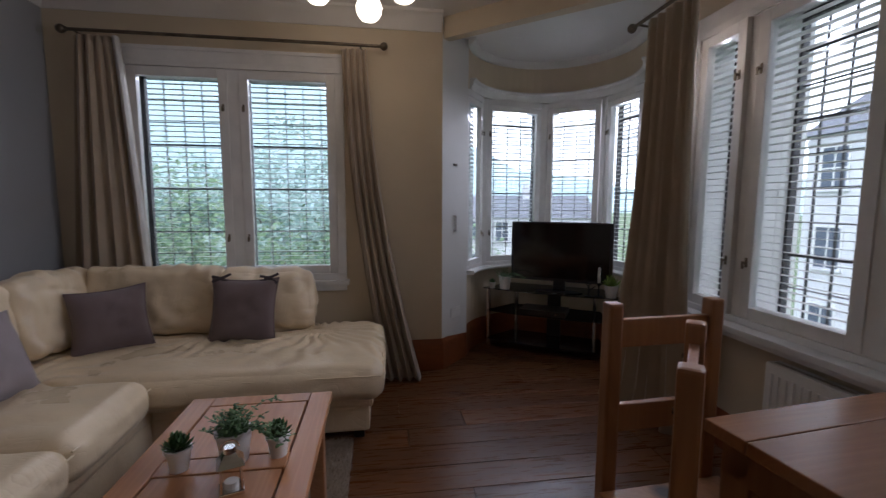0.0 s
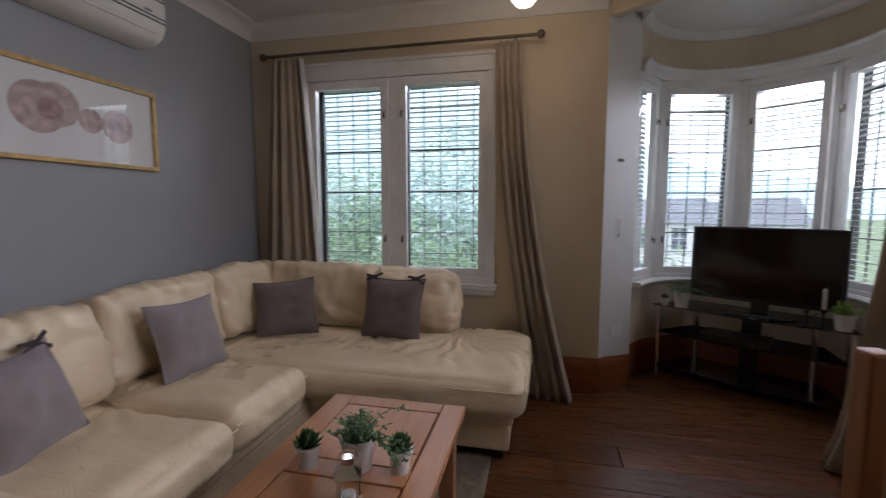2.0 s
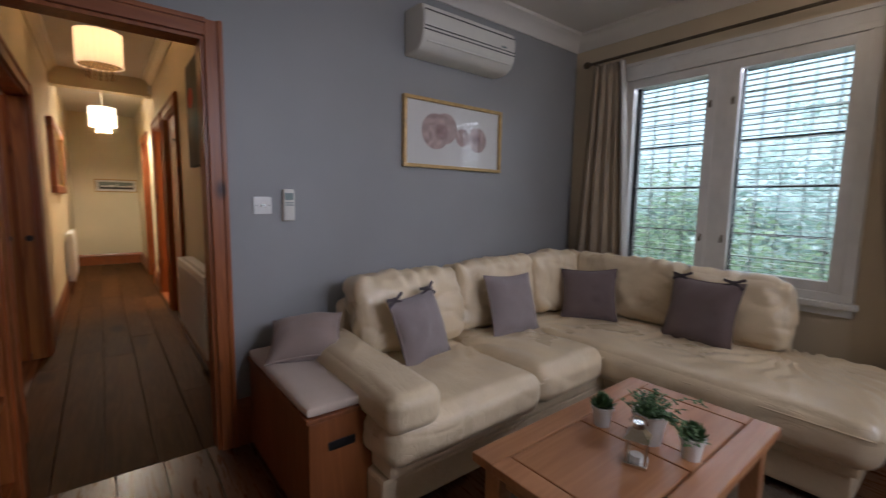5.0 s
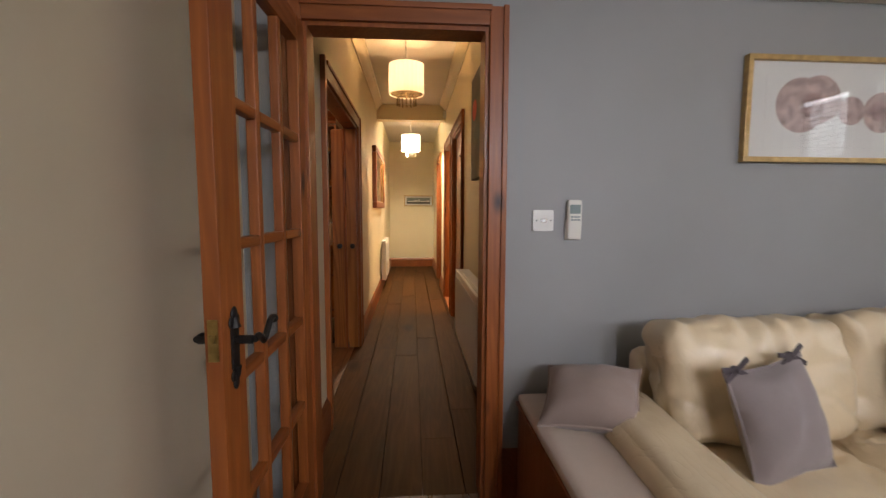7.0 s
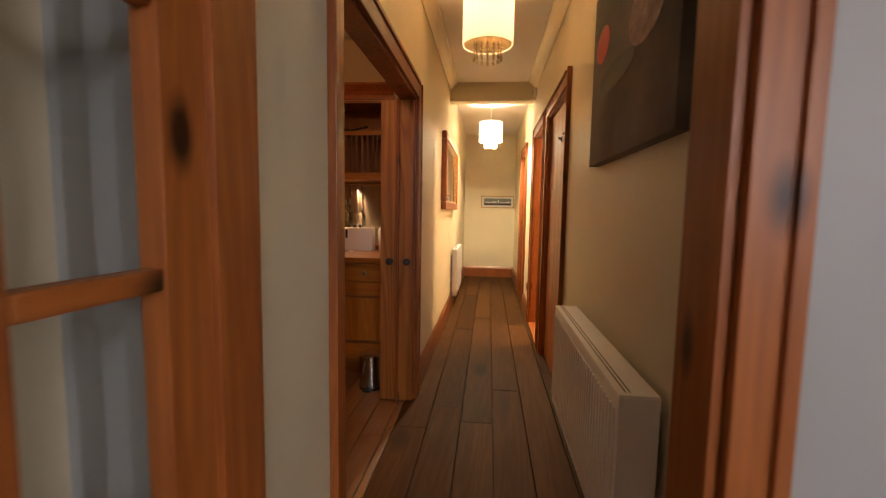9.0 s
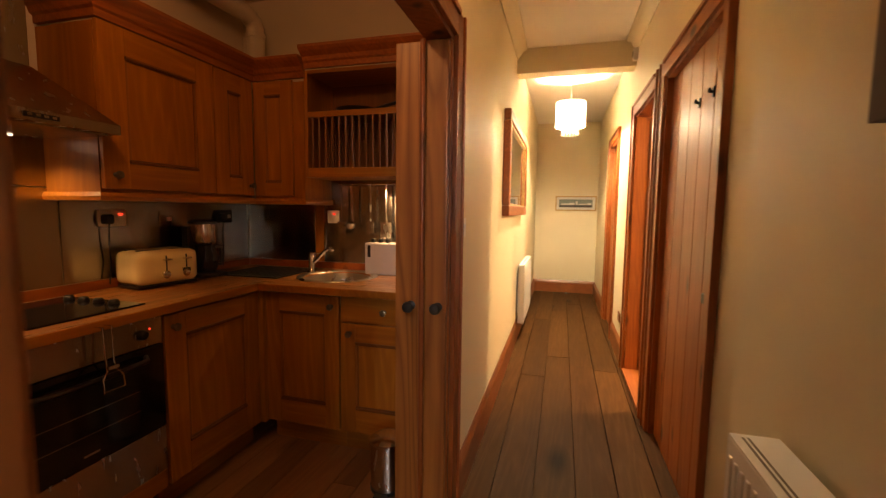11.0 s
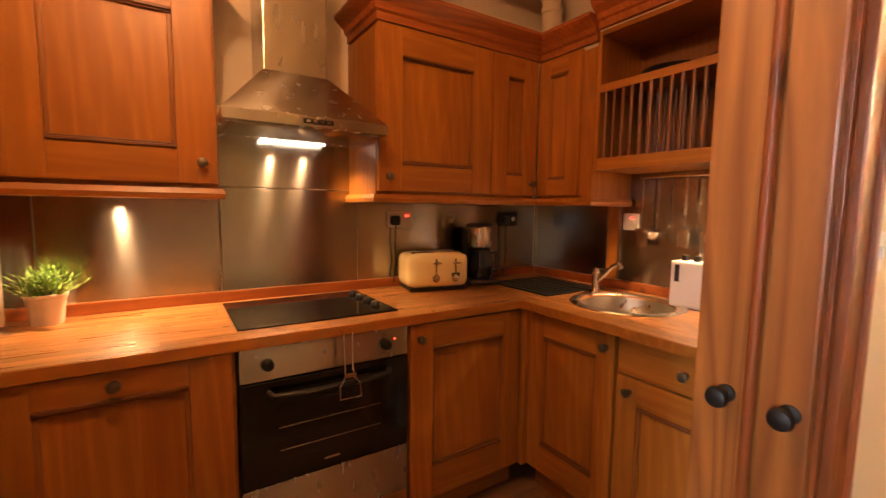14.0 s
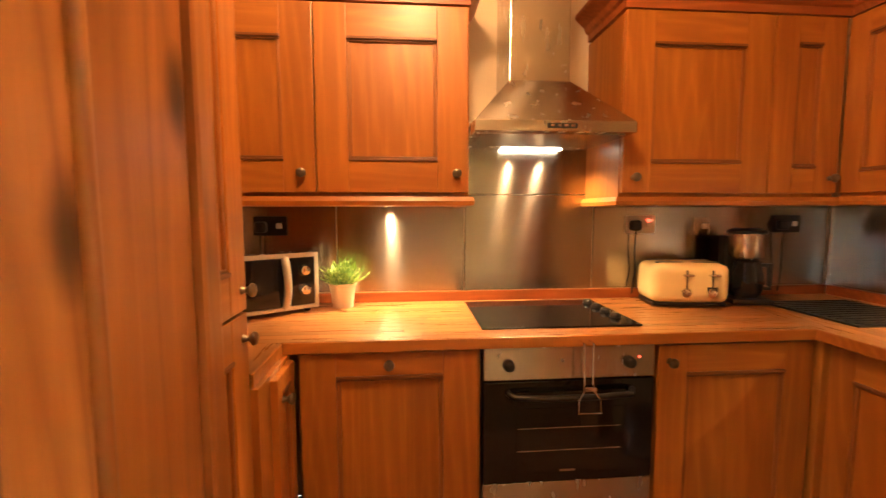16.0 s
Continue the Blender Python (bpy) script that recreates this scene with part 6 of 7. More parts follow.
cv = thing("canvas_print", "unframed grey and red canvas on the hall wall", "picture", pose(-2.87, HR, 1.86))
part("stretcher", boxes(((-0.46, -0.045, -0.36), (0.46, 0, 0.36)), bevel=0.003), paint("canvas_grey_wash", (0.17, 0.145, 0.14), 0.8, 0.25, 0, 3), cv)
for x, z, sx, sz, mt in ((-0.3, 0.12, 0.10, 0.07, M_REDCLOTH), (-0.1, -0.05, 0.22, 0.05, M_LEAD), (0.2, 0.05, 0.16, 0.10, M_BLUSHPRINT2)):
    b2 = bmesh.new()
    lathe(b2, [(1, 0.0452), (1, 0.0462)], (0, 0, 0), 22, "y")
    bmesh.ops.scale(b2, vec=(sx, 1, sz), verts=b2.verts[:])
    bmesh.ops.translate(b2, vec=(x, 0, z), verts=b2.verts[:])
    part("paint_stroke", b2, mt, cv)


def plank_door(name, label, m, w, h, hooks=False, glow_side=False):
    """A ledged door of upright pine boards; local x along it, -y to the hall."""
    dr = thing(name, label, "door", m)
    n = 5
    for k in range(n):
        part("board", boxes(((w * k / n + 0.001, 0, 0), (w * (k + 1) / n - 0.001, 0.035, h)), bevel=0.003), M_PINE, dr)
    for z in (0.25, 1.0, 1.75):
        part("ledge", boxes(((0.02, 0.035, z), (w - 0.02, 0.055, z + 0.12)), bevel=0.003), M_PINE_X, dr)
    part("thumb_latch", boxes(((w - 0.12, -0.02, 0.97), (w - 0.05, 0.0, 1.01)), bevel=0.004), M_IRON, dr)
    if hooks:
        for x, z in ((0.53, 1.83), (0.72, 1.83)):
            b2 = rod(bmesh.new(), (x, 0.0, z), (x, -0.018, z + 0.003), 0.006, n=8)
            rod(b2, (x, -0.018, z), (x, -0.018, z + 0.015), 0.008, 0.005, 8)
            box(b2, (x - 0.012, -0.006, z - 0.02), (x + 0.012, 0, z + 0.02), 0.002)
            part("coat_hook", b2, M_IRON, dr, "small black coat hook")
    return dr


plank_door("panel_door", "closed stained pine door with black coat hooks", pose(HD[0][0] + 0.025, HR + 0.03, 0.005), HD[0][1] - HD[0][0] - 0.05, 2.085, True)
plank_door("panel_door", "open stained pine door into a lit room", pose(HD[1][0] + 0.03, HR + 0.105, 0.005, 0, 0, 82), HD[1][1] - HD[1][0] - 0.05, 2.085)
plank_door("panel_door", "closed stained pine door at the hall's far end", pose(HD[2][0] + 0.025, HR + 0.03, 0.005), HD[2][1] - HD[2][0] - 0.05, 2.085)
solid("door_threshold", boxes(((HD[1][0] + 0.023, HR - 0.02, 0.0), (HD[1][1] - 0.023, HR + 0.12, 0.028)), bevel=0.004), M_PINE_X, "light pine threshold of the lit room", "threshold", "structure")

# folded leaves of the kitchen doors at the far jamb
fd = thing("folding_door", "stained pine folding kitchen door, folded back", "door", pose(KD0 + 0.024, HL, 0.008))


def leaf_panel(x0, x1, y0, y1, knob_y):
    lf = part("leaf", boxes(((x0, y0, 0), (x1, y1, 1.98)), bevel=0.006), M_FOLD, fd)
    kn = bmesh.new()
    m = pose(x1, knob_y, 0.945, 0, 90, 0)
    lathe(kn, [(0.019, 0.0), (0.019, 0.005), (0.008, 0.009), (0.007, 0.024), (0.017, 0.032), (0.023, 0.042), (0.020, 0.052), (0.010, 0.056)], n=18)
    bmesh.ops.transform(kn, matrix=m, verts=kn.verts[:])
    part("knob", kn, M_IRON, lf, "black iron knob", True)
    return lf


leaf_panel(0.0, 0.032, -0.098, -0.006, -0.039)
leaf_panel(0.0, 0.030, -0.222, -0.108, -0.153)
part("edge_bead", rod(bmesh.new(), (0.040, -0.105, 0.0), (0.040, -0.105, 1.98), 0.012, n=10), M_PINE, fd, smooth=True)
fn = thing("folding_door", "stained pine folding kitchen door at the near jamb", "door", pose(KD1 - 0.024, HL - 0.10, 0.008))
part("leaf", boxes(((-0.012, -0.285, 0), (0.022, -0.003, 1.98)), bevel=0.005), M_FOLD, fn)
part("edge_stile", boxes(((-0.022, -0.345, 0), (0.022, -0.287, 1.98)), bevel=0.010), M_FOLD, fn)
part("stop_bead", rod(bmesh.new(), (-0.012, -0.10, 0.0), (-0.012, -0.10, 1.98), 0.010, n=10), M_FOLD, fn, smooth=True)
part("floor_bolt", boxes(((0.03, -0.10, 0.0), (0.045, -0.085, 0.06)), bevel=0.003), M_CHROME, fd)

# ---- kitchen ----
CT = 0.928          # worktop height


def cab_knob(parent, x, z, y=0.0):
    kn = lathe(bmesh.new(), [(0.011, 0.0), (0.009, 0.004), (0.0065, 0.012), (0.011, 0.018), (0.0175, 0.024), (0.0165, 0.031), (0.009, 0.035)], (x, y, z), 16, "y")
    part("knob", kn, M_PEWTER, parent, "round pewter knob", True)


def cab_door(parent, x0, x1, z0, z1, knob=None, name="door", frame_w=0.085, rails=None):
    """A framed door with a sunk panel, its head and foot beads coloured dark as shade; its face at y = -0.022."""
    fw = min(frame_w, (x1 - x0) * 0.34)
    r0, r1 = rails or (fw, fw)
    a0, a1, b0, b1 = x0 + fw, x1 - fw, z0 + r0, z1 - r1
    d = part(name, boxes(((a0 - 0.004, -0.011, b0 - 0.004), (a1 + 0.004, -0.003, b1 + 0.004))), M_OAKY, parent)
    for a, b in ((x0, a0), (a1, x1)):
        part("stile", boxes(((a, -0.022, z0), (b, 0, z1)), bevel=0.003), M_OAKY, d)
    for a, b in ((z0, b0), (b1, z1)):
        part("rail", boxes(((a0, -0.0215, a), (a1, 0, b)), bevel=0.002), M_OAKX, d)
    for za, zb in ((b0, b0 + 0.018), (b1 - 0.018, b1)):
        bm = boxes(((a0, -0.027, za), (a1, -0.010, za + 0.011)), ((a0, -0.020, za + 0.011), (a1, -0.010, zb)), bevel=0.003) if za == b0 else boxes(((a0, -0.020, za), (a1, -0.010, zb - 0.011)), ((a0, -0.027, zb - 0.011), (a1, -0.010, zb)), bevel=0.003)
        part("bead", bm, M_OAKDARK, d, "dark moulding with shade in its colour")
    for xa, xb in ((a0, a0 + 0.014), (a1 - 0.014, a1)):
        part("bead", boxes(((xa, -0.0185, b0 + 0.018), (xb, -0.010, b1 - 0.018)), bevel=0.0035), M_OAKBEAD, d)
    if knob:
        cab_knob(d, knob[0], knob[1], -0.022)
    return d


def drawer(parent, x0, x1, z0, z1):
    d = part("drawer", boxes(((x0, -0.022, z0), (x1, 0, z1)), bevel=0.004), M_OAKX, parent)
    cab_knob(d, (x0 + x1) / 2, (z0 + z1) / 2, -0.022)
    return d


def base_unit(label, m, w, depth=0.55, fill=None, cut=0.0):
    """A base cabinet; local x from its left end, front at y = 0, wall at +y."""
    un = thing("base_cabinet", label, "cabinet", m, "kitchen base cabinets")
    part("carcass", boxes(((0, 0.0, 0.12), (w, depth, CT - 0.042 - cut))), M_OAKY, un)
    part("plinth", boxes(((0, 0.05, 0.0), (w, 0.07, 0.12))), M_OAKX, un)
    if fill:
        fill(un)
    return un


FY = -1.478
R180 = lambda x: pose(x, FY, 0, 0, 0, 180)
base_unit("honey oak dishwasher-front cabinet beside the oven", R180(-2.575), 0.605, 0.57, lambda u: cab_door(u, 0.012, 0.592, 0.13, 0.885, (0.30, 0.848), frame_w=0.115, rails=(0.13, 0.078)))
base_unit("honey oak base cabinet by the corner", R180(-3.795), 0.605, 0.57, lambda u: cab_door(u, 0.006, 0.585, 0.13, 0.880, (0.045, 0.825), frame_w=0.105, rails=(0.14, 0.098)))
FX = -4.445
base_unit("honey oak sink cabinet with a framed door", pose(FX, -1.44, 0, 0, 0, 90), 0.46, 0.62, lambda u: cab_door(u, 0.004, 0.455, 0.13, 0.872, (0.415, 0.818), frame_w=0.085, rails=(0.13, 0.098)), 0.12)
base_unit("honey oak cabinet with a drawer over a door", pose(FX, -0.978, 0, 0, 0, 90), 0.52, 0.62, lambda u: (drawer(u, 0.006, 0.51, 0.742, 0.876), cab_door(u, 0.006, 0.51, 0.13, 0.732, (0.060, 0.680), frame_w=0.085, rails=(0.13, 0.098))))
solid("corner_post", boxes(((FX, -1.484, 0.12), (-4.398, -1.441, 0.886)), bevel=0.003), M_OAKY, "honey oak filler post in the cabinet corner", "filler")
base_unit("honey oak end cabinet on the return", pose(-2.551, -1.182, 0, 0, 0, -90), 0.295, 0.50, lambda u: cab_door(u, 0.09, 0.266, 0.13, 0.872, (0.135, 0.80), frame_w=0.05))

# worktops: strips of butcher block
wt = thing("worktop", "oiled butcher-block worktop round three sides", "worktop")
rnd = random.Random(12)
strip_cache = {}


def strips(x0, x1, y0, y1, along):
    """Staves 4 cm wide with staggered joints."""
    w = 0.041
    c0, c1, l0, l1 = (y0, y1, x0, x1) if along == "x" else (x0, x1, y0, y1)
    n = round((c1 - c0) / w)
    w = (c1 - c0) / n
    for i in range(n):
        p = l0
        first = True
        while p < l1 - 0.02:
            L = rnd.choice((0.35, 0.5, 0.65)) * (0.6 if first else 1)
            first = False
            q = min(p + L, l1)
            if l1 - q < 0.08:
                q = l1
            key = (along, round(q - p, 2), round(w, 3))
            if key not in strip_cache:
                h = (q - p) / 2
                a = (-h + 0.0004, -w / 2 + 0.0004, -0.038) if along == "x" else (-w / 2 + 0.0004, -h + 0.0004, -0.038)
                strip_cache[key] = mesh_of("stave", box(bmesh.new(), a, (-a[0], -a[1], 0), 0.0006), M_BLOCK if along == "x" else M_BLOCKY)
            c = (c0 + w * (i + 0.5))
            piece("stave", strip_cache[key], wt, pose((p + q) / 2, c, CT) if along == "x" else pose(c, (p + q) / 2, CT))
            p = q


M_BLOCKY = wood("butcher_block_crosswise", (0.26, 0.082, 0.018), (0.64, 0.30, 0.085), "y", 0.28, 0, 14, 0.45, 0.35)
strips(-4.372, -2.02, KY, FY + 0.030, "x")
# the sink arm, left open where the bowl drops in
SKC = (-4.735, -1.16)
strips(-5.05, SKC[0] - 0.20, KY, -0.45, "y")
strips(SKC[0] + 0.20, -4.372, KY, -0.45, "y")
strips(SKC[0] - 0.20, SKC[0] + 0.20, KY, SKC[1] - 0.20, "y")
strips(SKC[0] - 0.20, SKC[0] + 0.20, SKC[1] + 0.20, -0.45, "y")
strips(-2.534, -2.02, FY + 0.030, -1.182, "y")
part("front_edge", boxes(((-4.374, FY + 0.030, CT - 0.038), (-2.541, FY + 0.036, CT - 0.001)), ((-4.372, FY + 0.038, CT - 0.038), (-4.366, -0.45, CT - 0.001)), ((-2.5405, FY + 0.0365, CT - 0.038), (-2.5345, -1.182, CT - 0.001)), bevel=0.002), M_OAKX, wt, "worn oak front edge")
part("upstand", boxes(((-5.03, KY, CT), (-2.02, KY + 0.02, CT + 0.045)), ((KX0, KY + 0.02, CT), (KX0 + 0.02, -0.45, CT + 0.045)), bevel=0.003), M_PINE_X, wt, "red-brown timber upstand")

# splashbacks
for nm, a, b, lb in (("splashback", (-3.20, KY, CT + 0.047), (-2.62, KY + 0.006, 1.40), "brushed steel splashback panel under the cabinets"), ("splashback", (-2.617, KY, CT + 0.047), (-2.02, KY + 0.006, 1.40), "brushed steel splashback panel by the microwave"),
                     ("splashback", (-3.815, KY, CT + 0.047), (-3.204, KY + 0.008, 1.418), "brushed steel splashback behind the hob"), ("splashback", (-3.815, KY, 1.423), (-3.204, KY + 0.008, 1.75), "brushed steel panel under the hood"),
                     ("splashback", (-5.03, KY, CT + 0.047), (-3.82, KY + 0.006, 1.40), "brushed steel splashback behind the toaster")):
    solid(nm, boxes((a, b), bevel=0.0015), M_SPLASH, lb, "splashback", group="steel splashbacks")
solid("splashback", boxes(((KX0, -1.50, CT + 0.047), (KX0 + 0.006, KY + 0.01, 1.40)), bevel=0.0015), M_SPLASH, "dark steel splashback beside the sink", "splashback", group="steel splashbacks")
solid("splashback", boxes(((KX0, -0.45, CT + 0.047), (KX0 + 0.006, -1.42, 1.56)), bevel=0.0015), M_SPLASH, "dark steel splashback behind the hanging utensils", "splashback", group="steel splashbacks")
for y in (-1.515, -1.432):
    solid("joint_strip", boxes(((KX0 + 0.001, y, CT + 0.047), (KX0 + 0.010, y + 0.014, 1.40)), bevel=0.002), M_CHROME, "bright metal joint strip on the splashback", "trim strip")
solid("joint_strip", boxes(((KX0 + 0.001, KY + 0.006, CT + 0.047), (KX0 + 0.014, KY + 0.02, 1.40)), bevel=0.002), M_CHROME, "bright metal corner strip on the splashback", "trim strip")

solid("joint_batten", boxes(((KX0 + 0.0005, -1.500, CT + 0.047), (KX0 + 0.008, -1.433, 1.40)), bevel=0.002), M_OAKY, "honey oak batten between two metal joint strips", "trim strip")

# ---- wall cabinets ----
CORN = [(0, 0), (0.0, 0.03), (0.012, 0.038), (0.02, 0.06), (0.05, 0.085), (0.062, 0.10), (0.062, 0.115), (-0.02, 0.115), (-0.02, 0.0)]


def wall_unit(label, m, w, fill, depth=0.30, z0=1.40, z1=2.10):
    un = thing("wall_cabinet", label, "cabinet", m, "kitchen wall cabinets")
    part("carcass", boxes(((0, 0, z0), (w, depth, z1))), M_OAKY, un)
    fill(un)
    return un


UY = -1.735
UX = -4.73
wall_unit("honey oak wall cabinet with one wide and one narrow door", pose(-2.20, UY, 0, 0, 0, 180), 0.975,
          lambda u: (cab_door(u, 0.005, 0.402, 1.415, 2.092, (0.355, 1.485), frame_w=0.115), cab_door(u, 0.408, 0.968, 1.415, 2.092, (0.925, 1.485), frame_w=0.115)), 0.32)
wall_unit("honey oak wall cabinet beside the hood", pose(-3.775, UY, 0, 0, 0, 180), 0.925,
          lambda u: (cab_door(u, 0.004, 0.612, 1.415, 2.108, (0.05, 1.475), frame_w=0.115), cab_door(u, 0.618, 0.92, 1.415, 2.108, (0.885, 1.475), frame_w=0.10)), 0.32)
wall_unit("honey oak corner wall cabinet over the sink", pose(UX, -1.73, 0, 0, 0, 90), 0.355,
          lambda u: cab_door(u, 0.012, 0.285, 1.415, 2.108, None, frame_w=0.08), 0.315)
# plate rack
pr_ = thing("plate_rack", "honey oak open plate rack with a shelf above", "plate rack", pose(UX, -1.372, 0, 0, 0, 90), "kitchen wall cabinets")
PRW = 0.80
part("side", boxes(((0, 0, 1.53), (0.022, 0.315, 2.16)), bevel=0.002), M_OAKY, pr_)
part("side", boxes(((PRW - 0.022, 0, 1.53), (PRW, 0.315, 2.16)), bevel=0.002), M_OAKY, pr_)
part("back", boxes(((0.022, 0.30, 1.53), (PRW - 0.022, 0.315, 2.16))), M_SPINDLE, pr_)
part("bottom_rail", boxes(((0.022, 0, 1.53), (PRW - 0.022, 0.02, 1.585)), bevel=0.003), M_OAKX, pr_)
part("floor", boxes(((0.022, 0.02, 1.53), (PRW - 0.022, 0.30, 1.545))), M_OAKX, pr_)
part("shelf_rail", boxes(((0.022, 0, 1.885), (PRW - 0.022, 0.02, 1.92)), bevel=0.003), M_OAKX, pr_)
part("shelf", boxes(((0.022, 0.02, 1.90), (PRW - 0.022, 0.30, 1.918))), M_OAKX, pr_)
part("top", boxes(((0.022, 0, 2.14), (PRW - 0.022, 0.30, 2.16))), M_OAKX, pr_)
for k in range(17):
    x = 0.05 + k * (PRW - 0.10) / 16
    part("spindle", rod(bmesh.new(), (x, 0.012, 1.58), (x, 0.012, 1.89), 0.0065, n=8), M_SPINDLE, pr_, smooth=True)
    part("spindle", rod(bmesh.new(), (x, 0.20, 1.545), (x, 0.20, 1.90), 0.0055, n=6), M_SPINDLE, pr_, smooth=True)
pan = thing("frying_pan", "black frying pan stored on the plate-rack shelf", "pan", pose(-4.90, -1.10, 1.918))
part("bowl", lathe(bmesh.new(), [(0.10, 0), (0.13, 0.035), (0.134, 0.035), (0.106, 0.004)], n=28), M_BLACK, pan, smooth=True)
part("handle", rod(bmesh.new(), (0.03, 0.12, 0.03), (0.06, 0.28, 0.055), 0.010, n=8), M_BLACK, pan)

for nm, pts in (("cabinet_cornice", [(-2.20, UY + 0.022, 2.10), (-3.178, UY + 0.022, 2.10), (-3.178, KY, 2.10)]), ("cabinet_cornice", [(-3.772, KY, 2.115), (-3.772, UY + 0.022, 2.115), (UX + 0.022, UY + 0.022, 2.115), (UX + 0.022, -1.36, 2.115)]),
                ("cabinet_cornice", [(UX + 0.022, -1.358, 2.165), (UX + 0.022, -0.57, 2.165)])):
    solid(nm, profile_run(bmesh.new(), pts, [(-o, u) for o, u in CORN]), M_PINE_X, "dark stained moulded cornice along the cabinet tops", "cornice")
PEL = [(0, 0), (0.022, 0.004), (0.026, 0.02), (0.018, 0.038), (-0.02, 0.038), (-0.02, 0)]
for nm, pts in (("cabinet_pelmet", [(-2.20, UY + 0.0, 1.362), (-3.170, UY, 1.362), (-3.170, KY, 1.362)]), ("cabinet_pelmet", [(-3.780, KY, 1.362), (-3.780, UY, 1.362), (UX, UY, 1.362), (UX, -1.378, 1.362), (KX0 + 0.02, -1.378, 1.362)])):
    solid(nm, profile_run(bmesh.new(), pts, [(-o, u) for o, u in PEL]), M_OAKX, "moulded timber pelmet under the wall cabinets", "pelmet")

# tall unit beside the doorway
tu = thing("tall_cabinet", "tall honey oak larder cabinet with two doors", "cabinet", pose(-2.512, -0.42, 0, 0, 0, -90), "kitchen base cabinets")
part("carcass", boxes(((0, 0, 0.12), (0.76, 0.50, 2.25))), M_OAKY, tu)
part("plinth", boxes(((0, 0.05, 0), (0.76, 0.07, 0.12))), M_OAKX, tu)
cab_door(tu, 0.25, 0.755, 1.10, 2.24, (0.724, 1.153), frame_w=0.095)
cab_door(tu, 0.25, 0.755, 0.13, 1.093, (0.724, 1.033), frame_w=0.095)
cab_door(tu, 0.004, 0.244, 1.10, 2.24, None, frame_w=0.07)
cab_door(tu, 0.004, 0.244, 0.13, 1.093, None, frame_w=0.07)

# ---- oven, hob, hood ----
ov = thing("oven", "built-in steel and black glass oven under the hob", "oven", R180(-3.184))
part("body", boxes(((0.004, 0, 0.13), (0.601, 0.52, 0.884))), M_BLACK, ov)
part("control_panel", boxes(((0.003, -0.024, 0.775), (0.602, 0, 0.888)), bevel=0.003), M_STEEL, ov)
part("door", boxes(((0.003, -0.026, 0.412), (0.602, 0, 0.771)), bevel=0.004), M_BLACKGLASS, ov)
part("window", boxes(((0.115, -0.0275, 0.445), (0.49, -0.0255, 0.675))), M_OVENGLASS, ov)
part("lower_panel", boxes(((0.003, -0.022, 0.215), (0.602, 0, 0.409)), bevel=0.003), M_STEEL, ov)
part("kick_panel", boxes(((0.003, -0.02, 0.13), (0.602, 0, 0.212)), bevel=0.003), M_OAKX, ov)
for z in (0.525, 0.605):
    part("oven_shelf", rod(bmesh.new(), (0.12, -0.0278, z), (0.485, -0.0278, z), 0.0016, n=6), M_CHROME, ov)
for x in (0.088, 0.508):
    kn = lathe(bmesh.new(), [(0.021, 0), (0.021, 0.006), (0.017, 0.022), (0.012, 0.025)], (x, -0.024, 0.829), 18, "y")
    part("dial", kn, M_BLACK, ov, smooth=True)
b2 = bmesh.new()
hp = [(0.085, -0.027, 0.735), (0.10, -0.058, 0.729), (0.20, -0.064, 0.725), (0.405, -0.064, 0.725), (0.505, -0.058, 0.729), (0.52, -0.027, 0.735)]
tube(b2, hp, 0.010, 10)
part("handle", b2, M_BLACK, ov, smooth=True)
part("badge", boxes(((0.27, -0.0285, 0.448), (0.325, -0.0272, 0.456))), M_CHROME, ov)
part("pilot_light", rod(bmesh.new(), (0.545, -0.026, 0.845), (0.545, -0.023, 0.845), 0.004, n=8), M_RED, ov)
tg = thing("oven_rack_lifter", "bent chrome wire grill handle hanging on the oven", "grill handle", R180(-3.184) @ pose(0.345, -0.08, 0.682))
b2 = bmesh.new()
wire = [(-0.016, 0.05, 0.227), (-0.016, 0.01, 0.227), (-0.014, 0.006, 0.10), (-0.016, 0.0, 0.07), (-0.036, -0.006, 0.045), (-0.038, -0.01, 0.0), (0.038, -0.01, 0.0), (0.036, -0.006, 0.045), (0.016, 0.0, 0.07), (0.014, 0.006, 0.10), (0.016, 0.01, 0.227), (0.016, 0.05, 0.227)]
tube(b2, wire, 0.0035, 8)
part("wire", b2, M_CHROME, tg, smooth=True)
part("clip", boxes(((-0.02, -0.014, 0.075), (0.02, -0.006, 0.088)), bevel=0.002), M_CHROME, tg)

hob = thing("hob", "black glass ceramic hob set in the worktop", "hob")
part("glass_top", boxes(((-3.785, -1.985, CT), (-3.195, -1.535, CT + 0.007)), bevel=0.003), M_BLACKGLASS, hob)
for x, y, r in ((-3.36, -1.88, 0.09), (-3.36, -1.68, 0.075), (-3.60, -1.88, 0.075), (-3.60, -1.68, 0.09)):
    part("cooking_zone", lathe(bmesh.new(), [(r, CT + 0.0068), (r, CT + 0.0074)], (x, y, 0), 36), M_BLACKGLASS, hob)
for k in range(4):
    part("control_knob", lathe(bmesh.new(), [(0.021, 0), (0.021, 0.006), (0.016, 0.017), (0.012, 0.019)], (-3.735, -1.90 + 0.085 * k, CT + 0.007), 16), M_BLACK, hob, smooth=True)

